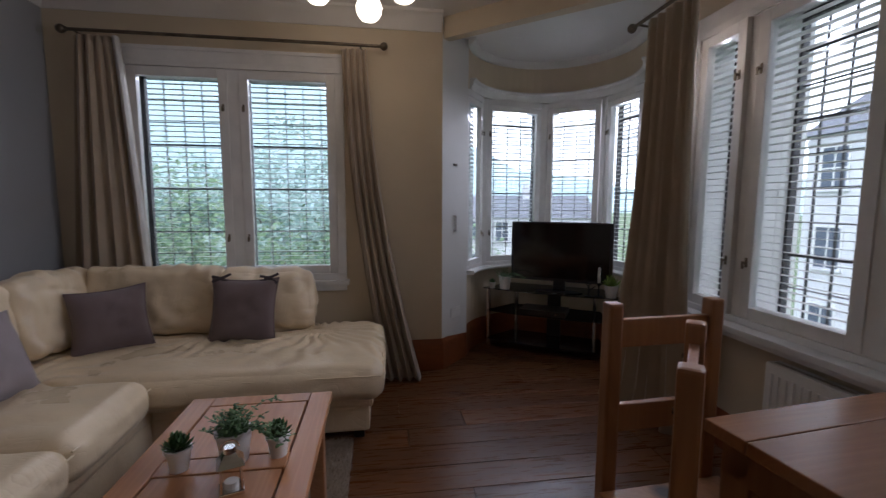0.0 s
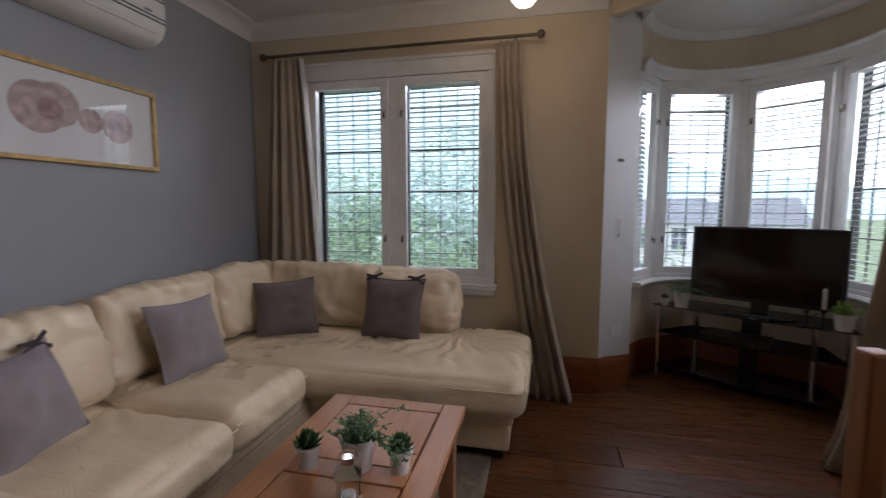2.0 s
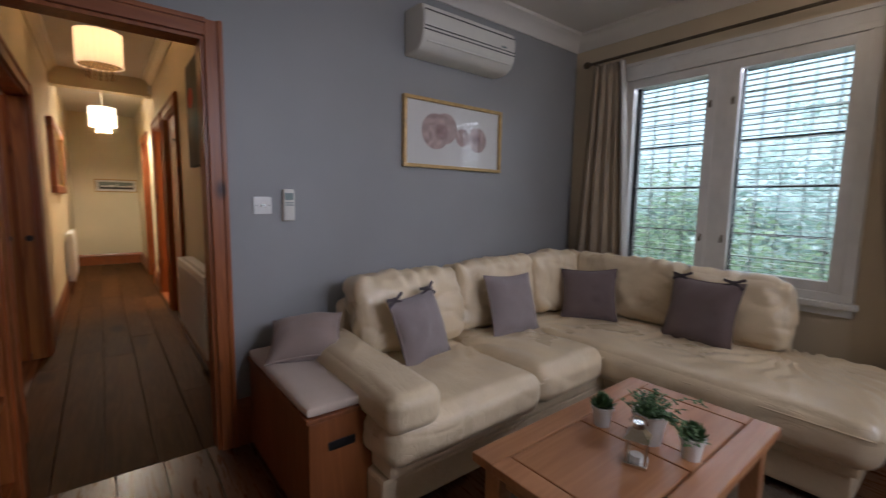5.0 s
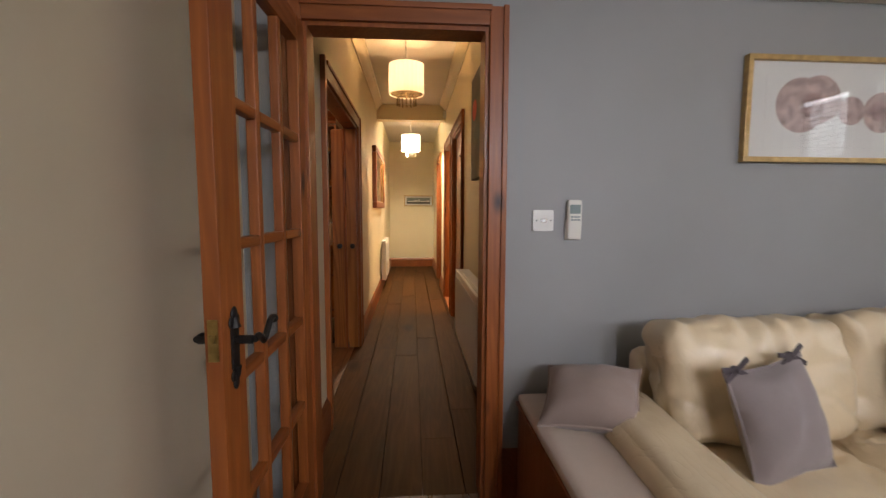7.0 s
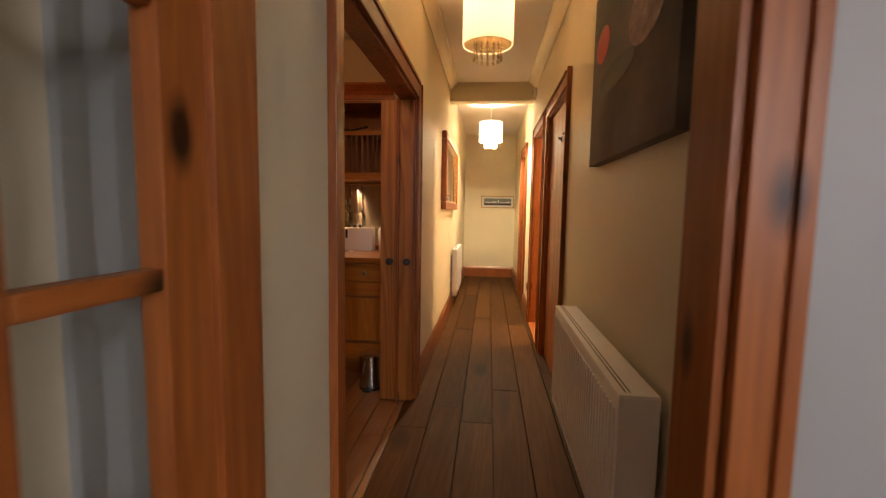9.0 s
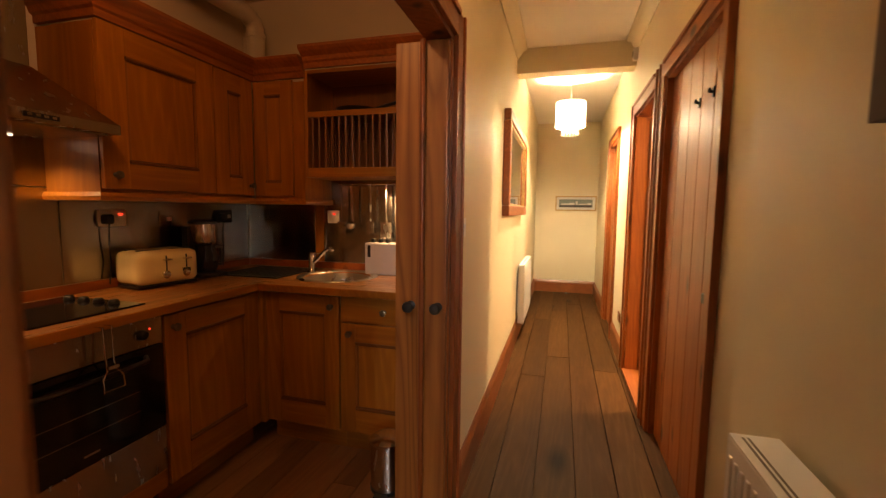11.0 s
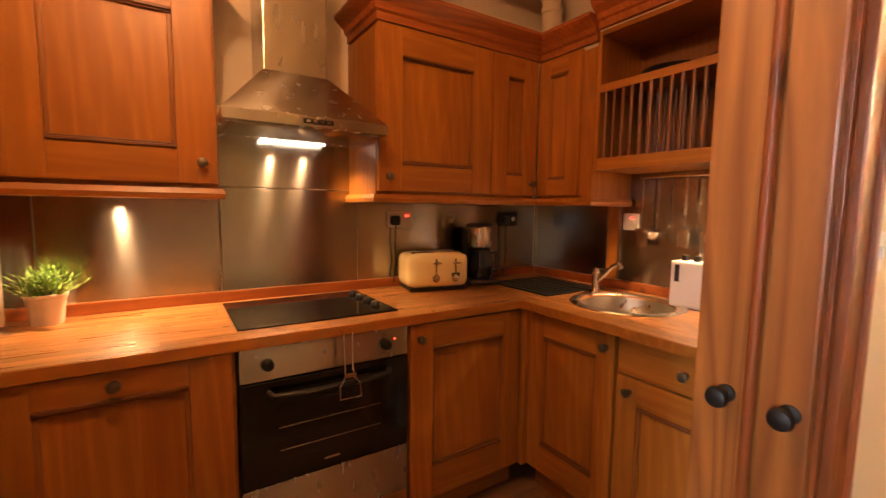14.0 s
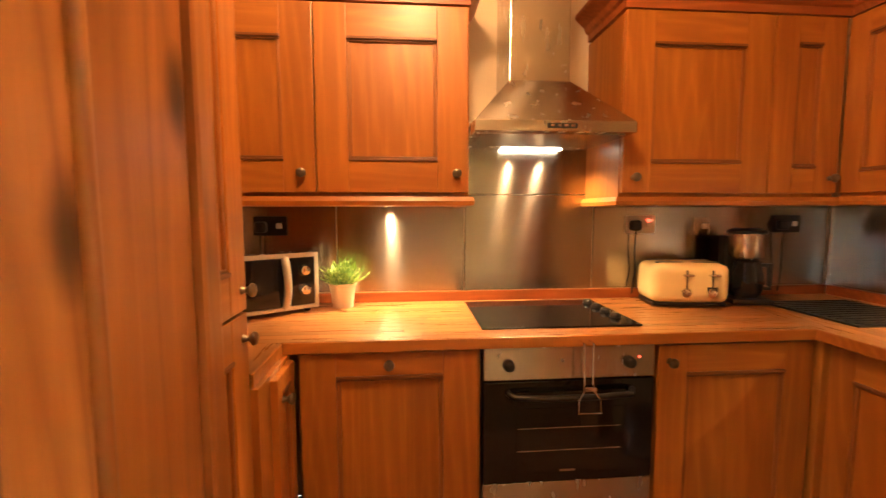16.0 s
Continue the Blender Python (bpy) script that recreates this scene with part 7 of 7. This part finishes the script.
hood = thing("cooker_hood", "brushed steel pyramid cooker hood with a chimney", "cooker hood")
HX0, HX1, HYF, HYB = -3.775, -3.178, -1.605, KY
part("canopy_rim", boxes(((HX0, HYB, 1.628), (HX1, HYF, 1.668)), bevel=0.003), M_STEEL, hood)
b2 = bmesh.new()
lo = [b2.verts.new(p) for p in ((HX0 + 0.002, HYF - 0.002, 1.668), (HX1 - 0.002, HYF - 0.002, 1.668), (HX1 - 0.002, HYB, 1.668), (HX0 + 0.002, HYB, 1.668))]
hi = [b2.verts.new(p) for p in ((-3.595, -1.80, 1.86), (-3.345, -1.80, 1.86), (-3.345, HYB, 1.86), (-3.595, HYB, 1.86))]
for i in range(4):
    b2.faces.new((lo[i], lo[(i + 1) % 4], hi[(i + 1) % 4], hi[i]))
b2.faces.new(lo)
b2.faces.new(hi)
bmesh.ops.recalc_face_normals(b2, faces=b2.faces[:])
part("canopy", b2, M_STEEL, hood)
part("chimney", boxes(((-3.592, HYB, 1.86), (-3.348, -1.803, HCEIL)), bevel=0.003), M_STEEL, hood)
part("control_strip", boxes(((-3.55, HYF - 0.001, 1.640), (-3.44, HYF + 0.003, 1.657)), bevel=0.001), M_BLACK, hood)
for k in range(4):
    part("button", boxes(((-3.54 + 0.025 * k, HYF + 0.002, 1.644), (-3.525 + 0.025 * k, HYF + 0.006, 1.653)), bevel=0.001), M_CHROME, hood)
part("grease_filter", boxes(((HX0 + 0.03, HYB + 0.14, 1.622), (HX1 - 0.03, HYF - 0.03, 1.629))), M_SPLASH, hood)
part("lamp_lens", boxes(((-3.645, HYB + 0.03, 1.620), (-3.365, HYB + 0.046, 1.6279)), bevel=0.002), M_STRIP, hood, "lit hood lamp")

# ---- on the worktop ----
to = thing("toaster", "cream enamel four-slice toaster with chrome levers", "toaster", pose(-4.165, -1.895, CT + 0.008, 0, 0, 170))
part("body", rounded(bmesh.new(), (0, 0, 0.095), (0.325, 0.20, 0.175), 0.038, 7, (0.004, 0.003, 0.004)), M_CREAMENAMEL, to, smooth=True)
part("base", rounded(bmesh.new(), (0, 0, 0.006), (0.305, 0.18, 0.018), 0.006, 3), M_BLACK, to)
for x in (-0.075, 0.075):
    part("slot", boxes(((x - 0.055, -0.06, 0.180), (x + 0.055, -0.035, 0.1865))), M_BLACK, to)
    part("slot", boxes(((x - 0.055, 0.035, 0.180), (x + 0.055, 0.06, 0.1865))), M_BLACK, to)
for x in (-0.02, 0.085):
    part("lever_track", boxes(((x - 0.003, -0.1045, 0.075), (x + 0.003, -0.099, 0.155))), M_BLACK, to)
    b2 = rounded(bmesh.new(), (x, -0.112, 0.135), (0.042, 0.022, 0.010), 0.004, 3)
    part("lever", b2, M_CHROME, to, smooth=True)
    part("browning_dial", lathe(bmesh.new(), [(0.021, 0), (0.021, 0.004), (0.014, 0.014), (0.011, 0.015)], (x, -0.100, 0.058), 18, "y"), M_CHROME, to, smooth=True)
    part("dial_scale", boxes(((x - 0.022, -0.1025, 0.062), (x + 0.022, -0.0995, 0.083))), M_BLACK, to)
part("side_handle", boxes(((-0.1655, -0.02, 0.10), (-0.160, 0.025, 0.122)), bevel=0.003), M_BLACK, to)

cm = thing("coffee_maker", "black filter coffee maker with a steel collar", "coffee maker", pose(-4.47, -1.90, CT + 0.001, 0, 0, 165))
part("base", rounded(bmesh.new(), (0, 0, 0.015), (0.17, 0.20, 0.03), 0.012, 3), M_BLACK, cm)
part("column", boxes(((-0.075, 0.03, 0.025), (0.075, 0.095, 0.30)), bevel=0.014), M_BLACK, cm)
part("filter_basket", lathe(bmesh.new(), [(0.055, 0.20), (0.07, 0.215), (0.072, 0.295), (0.068, 0.315)], (0, -0.01, 0), 24), M_STEEL, cm, "steel filter collar", True)
part("lid", lathe(bmesh.new(), [(0.078, 0.312), (0.078, 0.325), (0.05, 0.335)], (0, 0.0, 0), 24), M_BLACK, cm, smooth=True)
jug = part("jug", lathe(bmesh.new(), [(0.05, 0.03), (0.066, 0.06), (0.068, 0.12), (0.052, 0.175), (0.055, 0.19)], (0, -0.02, 0), 24), M_BLACKGLASS, cm, "dark glass jug", True)
part("jug_handle", boxes(((0.06, -0.035, 0.06), (0.10, -0.015, 0.075)), ((0.085, -0.035, 0.075), (0.10, -0.015, 0.17)), ((0.055, -0.035, 0.165), (0.10, -0.015, 0.18)), bevel=0.004), M_BLACK, jug)

mw = thing("microwave", "black and silver microwave oven with two dials", "microwave", pose(-2.30, -1.885, CT + 0.012, 0, 0, 214))
part("case", rounded(bmesh.new(), (0, -0.065, 0.12), (0.46, 0.13, 0.235), 0.010, 3), M_STEEL, mw)
part("front_frame", boxes(((-0.229, -0.134, 0.004), (-0.212, -0.126, 0.236)), ((0.212, -0.134, 0.004), (0.229, -0.126, 0.236)), ((-0.212, -0.134, 0.004), (0.212, -0.126, 0.020)), ((-0.212, -0.134, 0.218), (0.212, -0.126, 0.236)), bevel=0.003), M_SILVER, mw, "silver front surround")
part("door", boxes(((-0.211, -0.136, 0.021), (0.11, -0.128, 0.217)), bevel=0.003), M_BLACKGLASS, mw)
part("control_panel", boxes(((0.113, -0.136, 0.021), (0.211, -0.128, 0.217)), bevel=0.003), M_BLACKGLASS, mw)
b2 = bmesh.new()
tube(b2, [(0.088, -0.142 - 0.030 * math.sin(math.pi * k / 10), 0.02 + 0.02 * k) for k in range(11)], 0.015, 10)
part("handle", b2, M_SILVER, mw, smooth=True)
for z in (0.165, 0.085):
    part("dial", lathe(bmesh.new(), [(0.024, 0), (0.024, 0.006), (0.018, 0.022), (0.013, 0.024)], (0.167, -0.136, z), 20, "y"), M_CHROME, mw, smooth=True)
for x in (-0.19, 0.19):
    for y in (-0.10, -0.03):
        part("foot", rod(bmesh.new(), (x, y, -0.012), (x, y, 0.005), 0.012, n=10), M_BLACK, mw)

bushy("bright green grassy plant in a pale pot", pose(-2.655, -1.965, CT), 0.044, 0.056, 0.105, M_PINKPOT, M_LIME, 110, 0.105, 31, 0, True)

# sink
sn = thing("sink", "round stainless steel sink bowl", "sink", pose(SKC[0], SKC[1], CT))
part("bowl", lathe(bmesh.new(), [(0.03, -0.15), (0.15, -0.148), (0.185, -0.12), (0.195, -0.02), (0.205, 0.0), (0.218, 0.007), (0.240, 0.005), (0.243, 0.0005), (0.20, -0.004), (0.19, -0.03), (0.18, -0.125), (0.03, -0.156)], n=40), M_SINK, sn, smooth=True)
b2 = bmesh.new()
for sx, sy in ((1, 1), (-1, 1), (-1, -1), (1, -1)):
    arc = [(sx * 0.198 * math.cos(radians(9 * k)), sy * 0.198 * math.sin(radians(9 * k))) for k in range(11)]
    prism(b2, arc + [(sx * 0.2, sy * 0.2)], -0.03, -0.002)
part("corner_filler", b2, M_BLOCK, sn)
part("drain", lathe(bmesh.new(), [(0.035, -0.149), (0.035, -0.146), (0.02, -0.147)], n=20), M_CHROME, sn, smooth=True)
tap = thing("mixer_tap", "chrome mixer tap beside the sink", "tap", pose(-4.83, -1.40, CT))
part("base", lathe(bmesh.new(), [(0.028, 0), (0.028, 0.006), (0.021, 0.014), (0.019, 0.085), (0.022, 0.10), (0.018, 0.125)], n=20), M_CHROME, tap, smooth=True)
b2 = bmesh.new()
sp = [(0, 0.01, 0.06), (0.012, 0.06, 0.10), (0.025, 0.11, 0.145), (0.035, 0.15, 0.165), (0.04, 0.17, 0.15)]
for p, q in zip(sp, sp[1:]):
    rod(b2, p, q, 0.011, n=12)
part("spout", b2, M_CHROME, tap, smooth=True)
part("lever", boxes(((-0.008, -0.012, 0.118), (0.008, 0.07, 0.130)), bevel=0.004, ), M_CHROME, tap)
dm = thing("drainer_mat", "black ridged draining mat beside the sink", "draining mat", pose(-4.74, -1.66, CT))
part("mat", boxes(((-0.21, -0.21, 0), (0.21, 0.22, 0.008)), bevel=0.003), M_BLACK, dm)
for k in range(12):
    part("ridge", boxes(((-0.19, -0.19 + 0.034 * k, 0.008), (0.19, -0.18 + 0.034 * k, 0.012)), bevel=0.001), M_BLACK, dm)
kb_ = thing("knife_block", "white plastic utensil block with dark slots", "utensil block", pose(-4.93, -0.92, CT, 0, 0, 90))
b2 = boxes(((-0.13, -0.05, 0), (0.13, 0.05, 0.20)), bevel=0.008)
part("body", b2, M_PLASTIC, kb_)
part("slot", boxes(((-0.11, -0.052, 0.11), (-0.09, -0.048, 0.185)), bevel=0.001), M_BLACK, kb_)
for x in (-0.10, -0.05, 0.0):
    part("knife_handle", boxes(((x, -0.02, 0.20), (x + 0.02, 0.01, 0.225)), bevel=0.004), M_BLACK, kb_)
jg = thing("measuring_jug", "pale plastic jug standing behind the utensil block", "jug", pose(-4.95, -0.70, CT))
part("body", lathe(bmesh.new(), [(0.05, 0), (0.06, 0.17), (0.05, 0.20), (0.03, 0.21)], n=20), M_PLASTIC, jg, smooth=True)
part("handle", boxes(((0.05, -0.01, 0.08), (0.09, 0.01, 0.2)), bevel=0.006), M_PLASTIC, jg)

# utensil rail with hanging tools
ur = thing("utensil_rail", "steel utensil rail on the splashback", "rail", pose(KX0, 0, 1.505))
part("rail", rod(bmesh.new(), (0.04, -1.30, 0), (0.04, -0.62, 0), 0.007, n=12), M_CHROME, ur, smooth=True)
for y in (-1.28, -0.66):
    part("bracket", rod(bmesh.new(), (0.006, y, 0), (0.04, y, 0), 0.006, n=10), M_CHROME, ur)
for k, (y, kind) in enumerate(((-1.27, "fish_slice"), (-1.19, "ladle"), (-1.06, "serving_spoon"), (-0.95, "spatula"))):
    ut = thing(kind, "steel %s hanging from the utensil rail" % kind.replace("_", " "), "utensil", pose(KX0 + 0.048, y, 1.505, 0, 0, 90), "hanging kitchen utensils")
    b2 = bmesh.new()
    hk_ = [(0, 0.006, 0.006), (0, -0.006, 0.012), (0, -0.014, 0.0), (0, -0.012, -0.03)]
    for p, q in zip(hk_, hk_[1:]):
        rod(b2, p, q, 0.0028, n=8)
    part("hook", b2, M_CHROME, ut)
    part("handle", boxes(((-0.006, -0.0145, -0.25), (0.006, -0.0105, -0.03)), bevel=0.0015), M_STEEL, ut)
    b2 = bmesh.new()
    if kind == "ladle":
        lathe(b2, [(0.012, -0.30), (0.035, -0.285), (0.043, -0.262), (0.040, -0.262), (0.032, -0.281), (0.01, -0.296)], (0, -0.045, 0), 18)
    elif kind == "fish_slice":
        box(b2, (-0.032, -0.015, -0.34), (0.032, -0.012, -0.25), 0.001)
    elif kind == "serving_spoon":
        rounded(b2, (0, -0.016, -0.285), (0.055, 0.012, 0.085), 0.005, 4)
    else:
        box(b2, (-0.038, -0.015, -0.36), (0.038, -0.011, -0.25), 0.001)
    part("head", b2, M_STEEL, ut, smooth=True)


def kitchen_socket(label, m, mt, neon=False, plug=False, double=True):
    so_ = thing("wall_socket", label, "socket", m, "kitchen sockets")
    w = 0.145 if double else 0.086
    part("plate", rounded(bmesh.new(), (0, -0.005, 0), (w, 0.011, 0.086), 0.004, 3), mt, so_)
    part("switch", boxes(((w / 2 - 0.045, -0.015, -0.012), (w / 2 - 0.02, -0.010, 0.012)), bevel=0.002), M_PLASTIC, so_)
    if neon:
        part("neon", boxes(((w / 2 - 0.042, -0.0165, 0.014), (w / 2 - 0.022, -0.0105, 0.024)), bevel=0.001), M_RED, so_, "lit red neon")
    if plug:
        part("plug", rounded(bmesh.new(), (-0.035, -0.025, -0.005), (0.05, 0.04, 0.05), 0.012, 3), M_BLACK, so_)
        b2 = bmesh.new()
        pts = [(-0.035, -0.035, -0.02), (-0.038, -0.03, -0.12), (-0.03, -0.025, -0.22), (-0.045, -0.03, -0.33)]
        for p, q in zip(pts, pts[1:]):
            rod(b2, p, q, 0.0035, n=8)
        part("cable", b2, M_BLACK, so_)
    return so_


kitchen_socket("double socket with a red neon and a black plug", pose(-4.05, KY + 0.006, 1.28, 0, 0, 180), M_PLASTIC, True, True)
kitchen_socket("steel socket plate behind the coffee maker", pose(-4.36, KY + 0.006, 1.27, 0, 0, 180), M_STEEL, False, False, False)
kitchen_socket("black socket with a plug in the corner", pose(-4.80, KY + 0.006, 1.28, 0, 0, 180), M_BLACK, False, True)
kitchen_socket("dark double socket above the microwave", pose(-2.33, KY + 0.006, 1.28, 0, 0, 180), M_BLACK, False, True)
kitchen_socket("small fused switch with a red neon by the rail", pose(KX0 + 0.006, -1.36, 1.285, 0, 0, 90), M_PLASTIC, True, False, False)

# bin
bn = thing("pedal_bin", "small brushed steel pedal bin by the drawers", "bin", pose(-4.235, -0.62, 0))
part("body", lathe(bmesh.new(), [(0.082, 0.012), (0.085, 0.22), (0.085, 0.235)], n=28), M_STEEL, bn, smooth=True)
part("base", lathe(bmesh.new(), [(0.086, 0), (0.086, 0.018)], n=28), M_BLACK, bn)
part("lid", lathe(bmesh.new(), [(0.088, 0.235), (0.088, 0.247), (0.06, 0.264), (0.02, 0.27)], n=28), M_CHROME, bn, smooth=True)
part("pedal", boxes(((0.07, -0.03, 0.004), (0.115, 0.03, 0.014)), bevel=0.003), M_BLACK, bn)

# boiler flue above the wall cabinets
fl_ = thing("flue_duct", "cream painted flue duct rising from the cabinets", "duct")
b2 = bmesh.new()
rod(b2, (-4.93, -1.86, 2.12), (-4.93, -1.86, 2.50), 0.055, n=20)
pts = [(-4.93, -1.86, 2.50), (-4.92, -1.86, 2.54), (-4.89, -1.86, 2.575), (-4.84, -1.865, 2.59), (-4.40, -1.90, 2.60)]
for p, q in zip(pts, pts[1:]):
    rod(b2, p, q, 0.055, n=20)
part("pipe", b2, M_KWALL, fl_, smooth=True)
part("collar", lathe(bmesh.new(), [(0.062, 2.46), (0.062, 2.49)], (-4.93, -1.86, 0), 20), M_KWALL, fl_)
kc = thing("ceiling_light", "plain opal ceiling light over the kitchen floor", "ceiling light", pose(-2.98, -0.78, HCEIL))
part("base", lathe(bmesh.new(), [(0.12, -0.02), (0.12, 0)], n=24), M_PLASTIC, kc)
part("opal_shade", lathe(bmesh.new(), [(0.05, -0.075), (0.09, -0.062), (0.112, -0.022)], n=24), M_GLASS, kc, smooth=True)

# ---- outside: ground far below, trees, neighbouring house, hill ----
GZ = -5.2
solid("ground", boxes(((-900, -900, GZ - 0.5), (900, 900, GZ))), M_GRASS, "grass and gardens below the flat", "ground", "structure")
b2 = bmesh.new()
rnd = random.Random(21)
n = 60
for j in range(n):
    a = radians(200 - 260 * j / (n - 1))
    r0, r1 = 330, 520
    # the valley side rises to the north and falls away eastwards
    h = 30 + 125 * math.exp(-((math.degrees(a) - 112) / 34) ** 2) + 26 * noise.noise(Vector((j * 0.17, 1.7, 0))) + 12 * noise.noise(Vector((j * 0.6, 4, 0)))
    b2.verts.new((r0 * math.cos(a), r0 * math.sin(a), GZ - 1))
    b2.verts.new((0.5 * (r0 + r1) * math.cos(a), 0.5 * (r0 + r1) * math.sin(a), GZ + max(6, h * 0.8)))
    b2.verts.new((r1 * math.cos(a), r1 * math.sin(a), GZ + max(10, h)))
    b2.verts.new((r1 * 1.1 * math.cos(a), r1 * 1.1 * math.sin(a), GZ - 1))
b2.verts.ensure_lookup_table()
for j in range(n - 1):
    for k in range(3):
        b2.faces.new((b2.verts[4 * j + k], b2.verts[4 * j + k + 1], b2.verts[4 * j + 5 + k], b2.verts[4 * j + 4 + k]))
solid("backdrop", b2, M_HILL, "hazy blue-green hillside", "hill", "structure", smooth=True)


def tree(label, x, y, top, r, seed, leaf=None):
    tr = thing("tree", label, "tree", pose(x, y, GZ), "garden trees")
    rn = random.Random(seed)
    big = 1.0 if leaf is None else 1.7
    h = top - GZ
    st = rod(bmesh.new(), (0, 0, -0.3), (0.1, 0.05, h * 0.55), 0.20, 0.11, 10)
    tips = []
    for k in range(9):
        a, e = k * 2.4, rn.uniform(0.35, 1.1)
        p = Vector((0.1 * k / 9, 0.05, h * (0.34 + 0.03 * k)))
        q = p + Vector((math.cos(a) * math.cos(e), math.sin(a) * math.cos(e), math.sin(e))) * r * rn.uniform(0.7, 1.0)
        rod(st, p, q, 0.06, 0.02, 6)
        tips.append(q)
    part("trunk", st, M_BARK, tr)
    lf = bmesh.new()
    clumps = tips + [Vector((rn.gauss(0, r * 0.42), rn.gauss(0, r * 0.42), h * 0.72 + rn.gauss(0, h * 0.13))) for _ in range(26)]
    for c in clumps:
        cr = r * rn.uniform(0.22, 0.4)
        for _ in range(95 if leaf is None else 120):
            d = Vector((rn.gauss(0, 1), rn.gauss(0, 1), rn.gauss(0, 0.8)))
            p = c + d.normalized() * cr * rn.random() ** 0.4
            u = Vector((rn.uniform(-1, 1), rn.uniform(-1, 1), rn.uniform(-0.5, 0.5))).normalized()
            v = u.cross(Vector((rn.uniform(-1, 1), rn.uniform(-1, 1), 1))).normalized()
            s = rn.uniform(0.05 * big, 0.10 * big)
            lf.faces.new([lf.verts.new(p + q) for q in (u * s, v * s * 0.55, -u * s, -v * s * 0.55)])
    part("crown", lf, leaf or M_TREE, tr, "loose leafy crown")
    return tr


for i, (x, y, top, r) in enumerate(((-2.6, 9.5, 1.3, 2.2), (0.4, 10.5, 1.0, 2.3), (-5.8, 12.0, 1.9, 2.6), (3.0, 15.5, -0.6, 2.4), (-1.4, 16.0, 1.8, 2.9))):
    tree("broad leafy garden tree below the windows", x, y, top, r, 40 + i)


# farther trees, their leaf colour paled to carry the haze
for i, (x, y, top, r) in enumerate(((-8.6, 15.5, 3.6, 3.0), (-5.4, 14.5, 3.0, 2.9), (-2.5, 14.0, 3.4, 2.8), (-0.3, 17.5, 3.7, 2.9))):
    tree("tall leafy garden tree, paled by haze in its colour", x, y, top, r, 60 + i, M_PALETREE)


def house(label, m, w, d, h, floors, cols, roof_h):
    """A rendered terrace house; local -y is its front."""
    ho = thing("house", label, "house", m, "houses across the street")
    part("wall", boxes(((0, 0, 0), (w, d, h))), M_RENDER, ho)
    b3 = bmesh.new()
    vs = [b3.verts.new(p) for p in ((-0.3, -0.3, h), (w + 0.3, -0.3, h), (w + 0.3, d + 0.3, h), (-0.3, d + 0.3, h), (-0.3, d / 2, h + roof_h), (w + 0.3, d / 2, h + roof_h))]
    for q in ((0, 1, 5, 4), (2, 3, 4, 5), (0, 4, 3), (1, 2, 5), (0, 3, 2, 1)):
        b3.faces.new([vs[i] for i in q])
    rf = part("roof", b3, M_ROOF, ho)
    part("chimney", boxes(((w * 0.48, d * 0.4, h + roof_h * 0.5), (w * 0.56, d * 0.6, h + roof_h + 0.9)), bevel=0.02), M_RENDER, rf)
    part("string_course", boxes(((-0.02, -0.08, h - 0.35), (w + 0.02, 0, h - 0.15)), bevel=0.02), M_RENDER, ho)
    for f in range(floors):
        for c in range(cols):
            x, z = w * (c + 0.5) / cols, h * (f + 0.32) / floors
            wi = part("window", boxes(((x - 0.55, -0.05, z - 0.05), (x - 0.47, 0.0, z + 1.65)), ((x + 0.47, -0.05, z - 0.05), (x + 0.55, 0.0, z + 1.65)), ((x - 0.47, -0.05, z + 1.57), (x + 0.47, 0.0, z + 1.65)), ((x - 0.03, -0.04, z), (x + 0.03, 0, z + 1.57)), ((x - 0.47, -0.04, z + 0.75), (x + 0.47, 0, z + 0.81))), M_WHITE, ho)
            part("pane", boxes(((x - 0.47, -0.02, z), (x + 0.47, -0.01, z + 1.57))), M_DARKWIN, wi)
            part("sill", boxes(((x - 0.62, -0.14, z - 0.12), (x + 0.62, 0, z - 0.05)), bevel=0.01), M_RENDER, wi)
    return ho


house("white rendered terrace house with sash windows", pose(17.5, 15.5, GZ, 0, 0, -90), 11, 8, 9.2, 3, 5, 2.6)
house("white rendered corner house with sash windows", pose(18.5, 3.5, GZ, 0, 0, -90), 10, 8, 7.8, 3, 5, 2.6)
house("pale rendered house beyond the turret", pose(7.0, 34.0, GZ, 0, 0, -15), 10, 8, 5.4, 2, 5, 1.8)
sg = thing("street_banner", "red banner hanging across the street", "banner", pose(16.6, 9.2, GZ + 3.5))
part("cloth", boxes(((-0.03, -0.45, 1.1), (0.03, 0.25, 1.65)), ((-0.03, -0.35, 0.1), (0.03, 0.1, 0.4)), bevel=0.01), M_REDCLOTH, sg)
part("pole", rod(bmesh.new(), (0, 0.3, -3.5), (0, 0.3, 2.4), 0.05, n=10), M_LEAD, sg)

# ---- floorboards ----
boards("floor", "dark red-brown polished old floorboards", WX - 0.06, 2.5, SY, 4.3, 0.185, M_FLOOR, 3, (2.4, 3.1, 3.8, 4.4))
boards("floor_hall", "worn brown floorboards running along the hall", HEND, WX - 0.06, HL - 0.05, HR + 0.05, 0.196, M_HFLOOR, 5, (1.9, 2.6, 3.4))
boards("floor_kitchen", "warm brown wood-effect kitchen planks", KX0, KX1, KY, HL - 0.05, 0.13, M_KFLOOR, 8, (0.9, 1.2, 1.5))
boards("floor_side_room", "light wood planks of the lit side room", -6.9, -3.9, HR + 0.05, 3.0, 0.19, M_KFLOOR, 9, (1.6, 2.2))
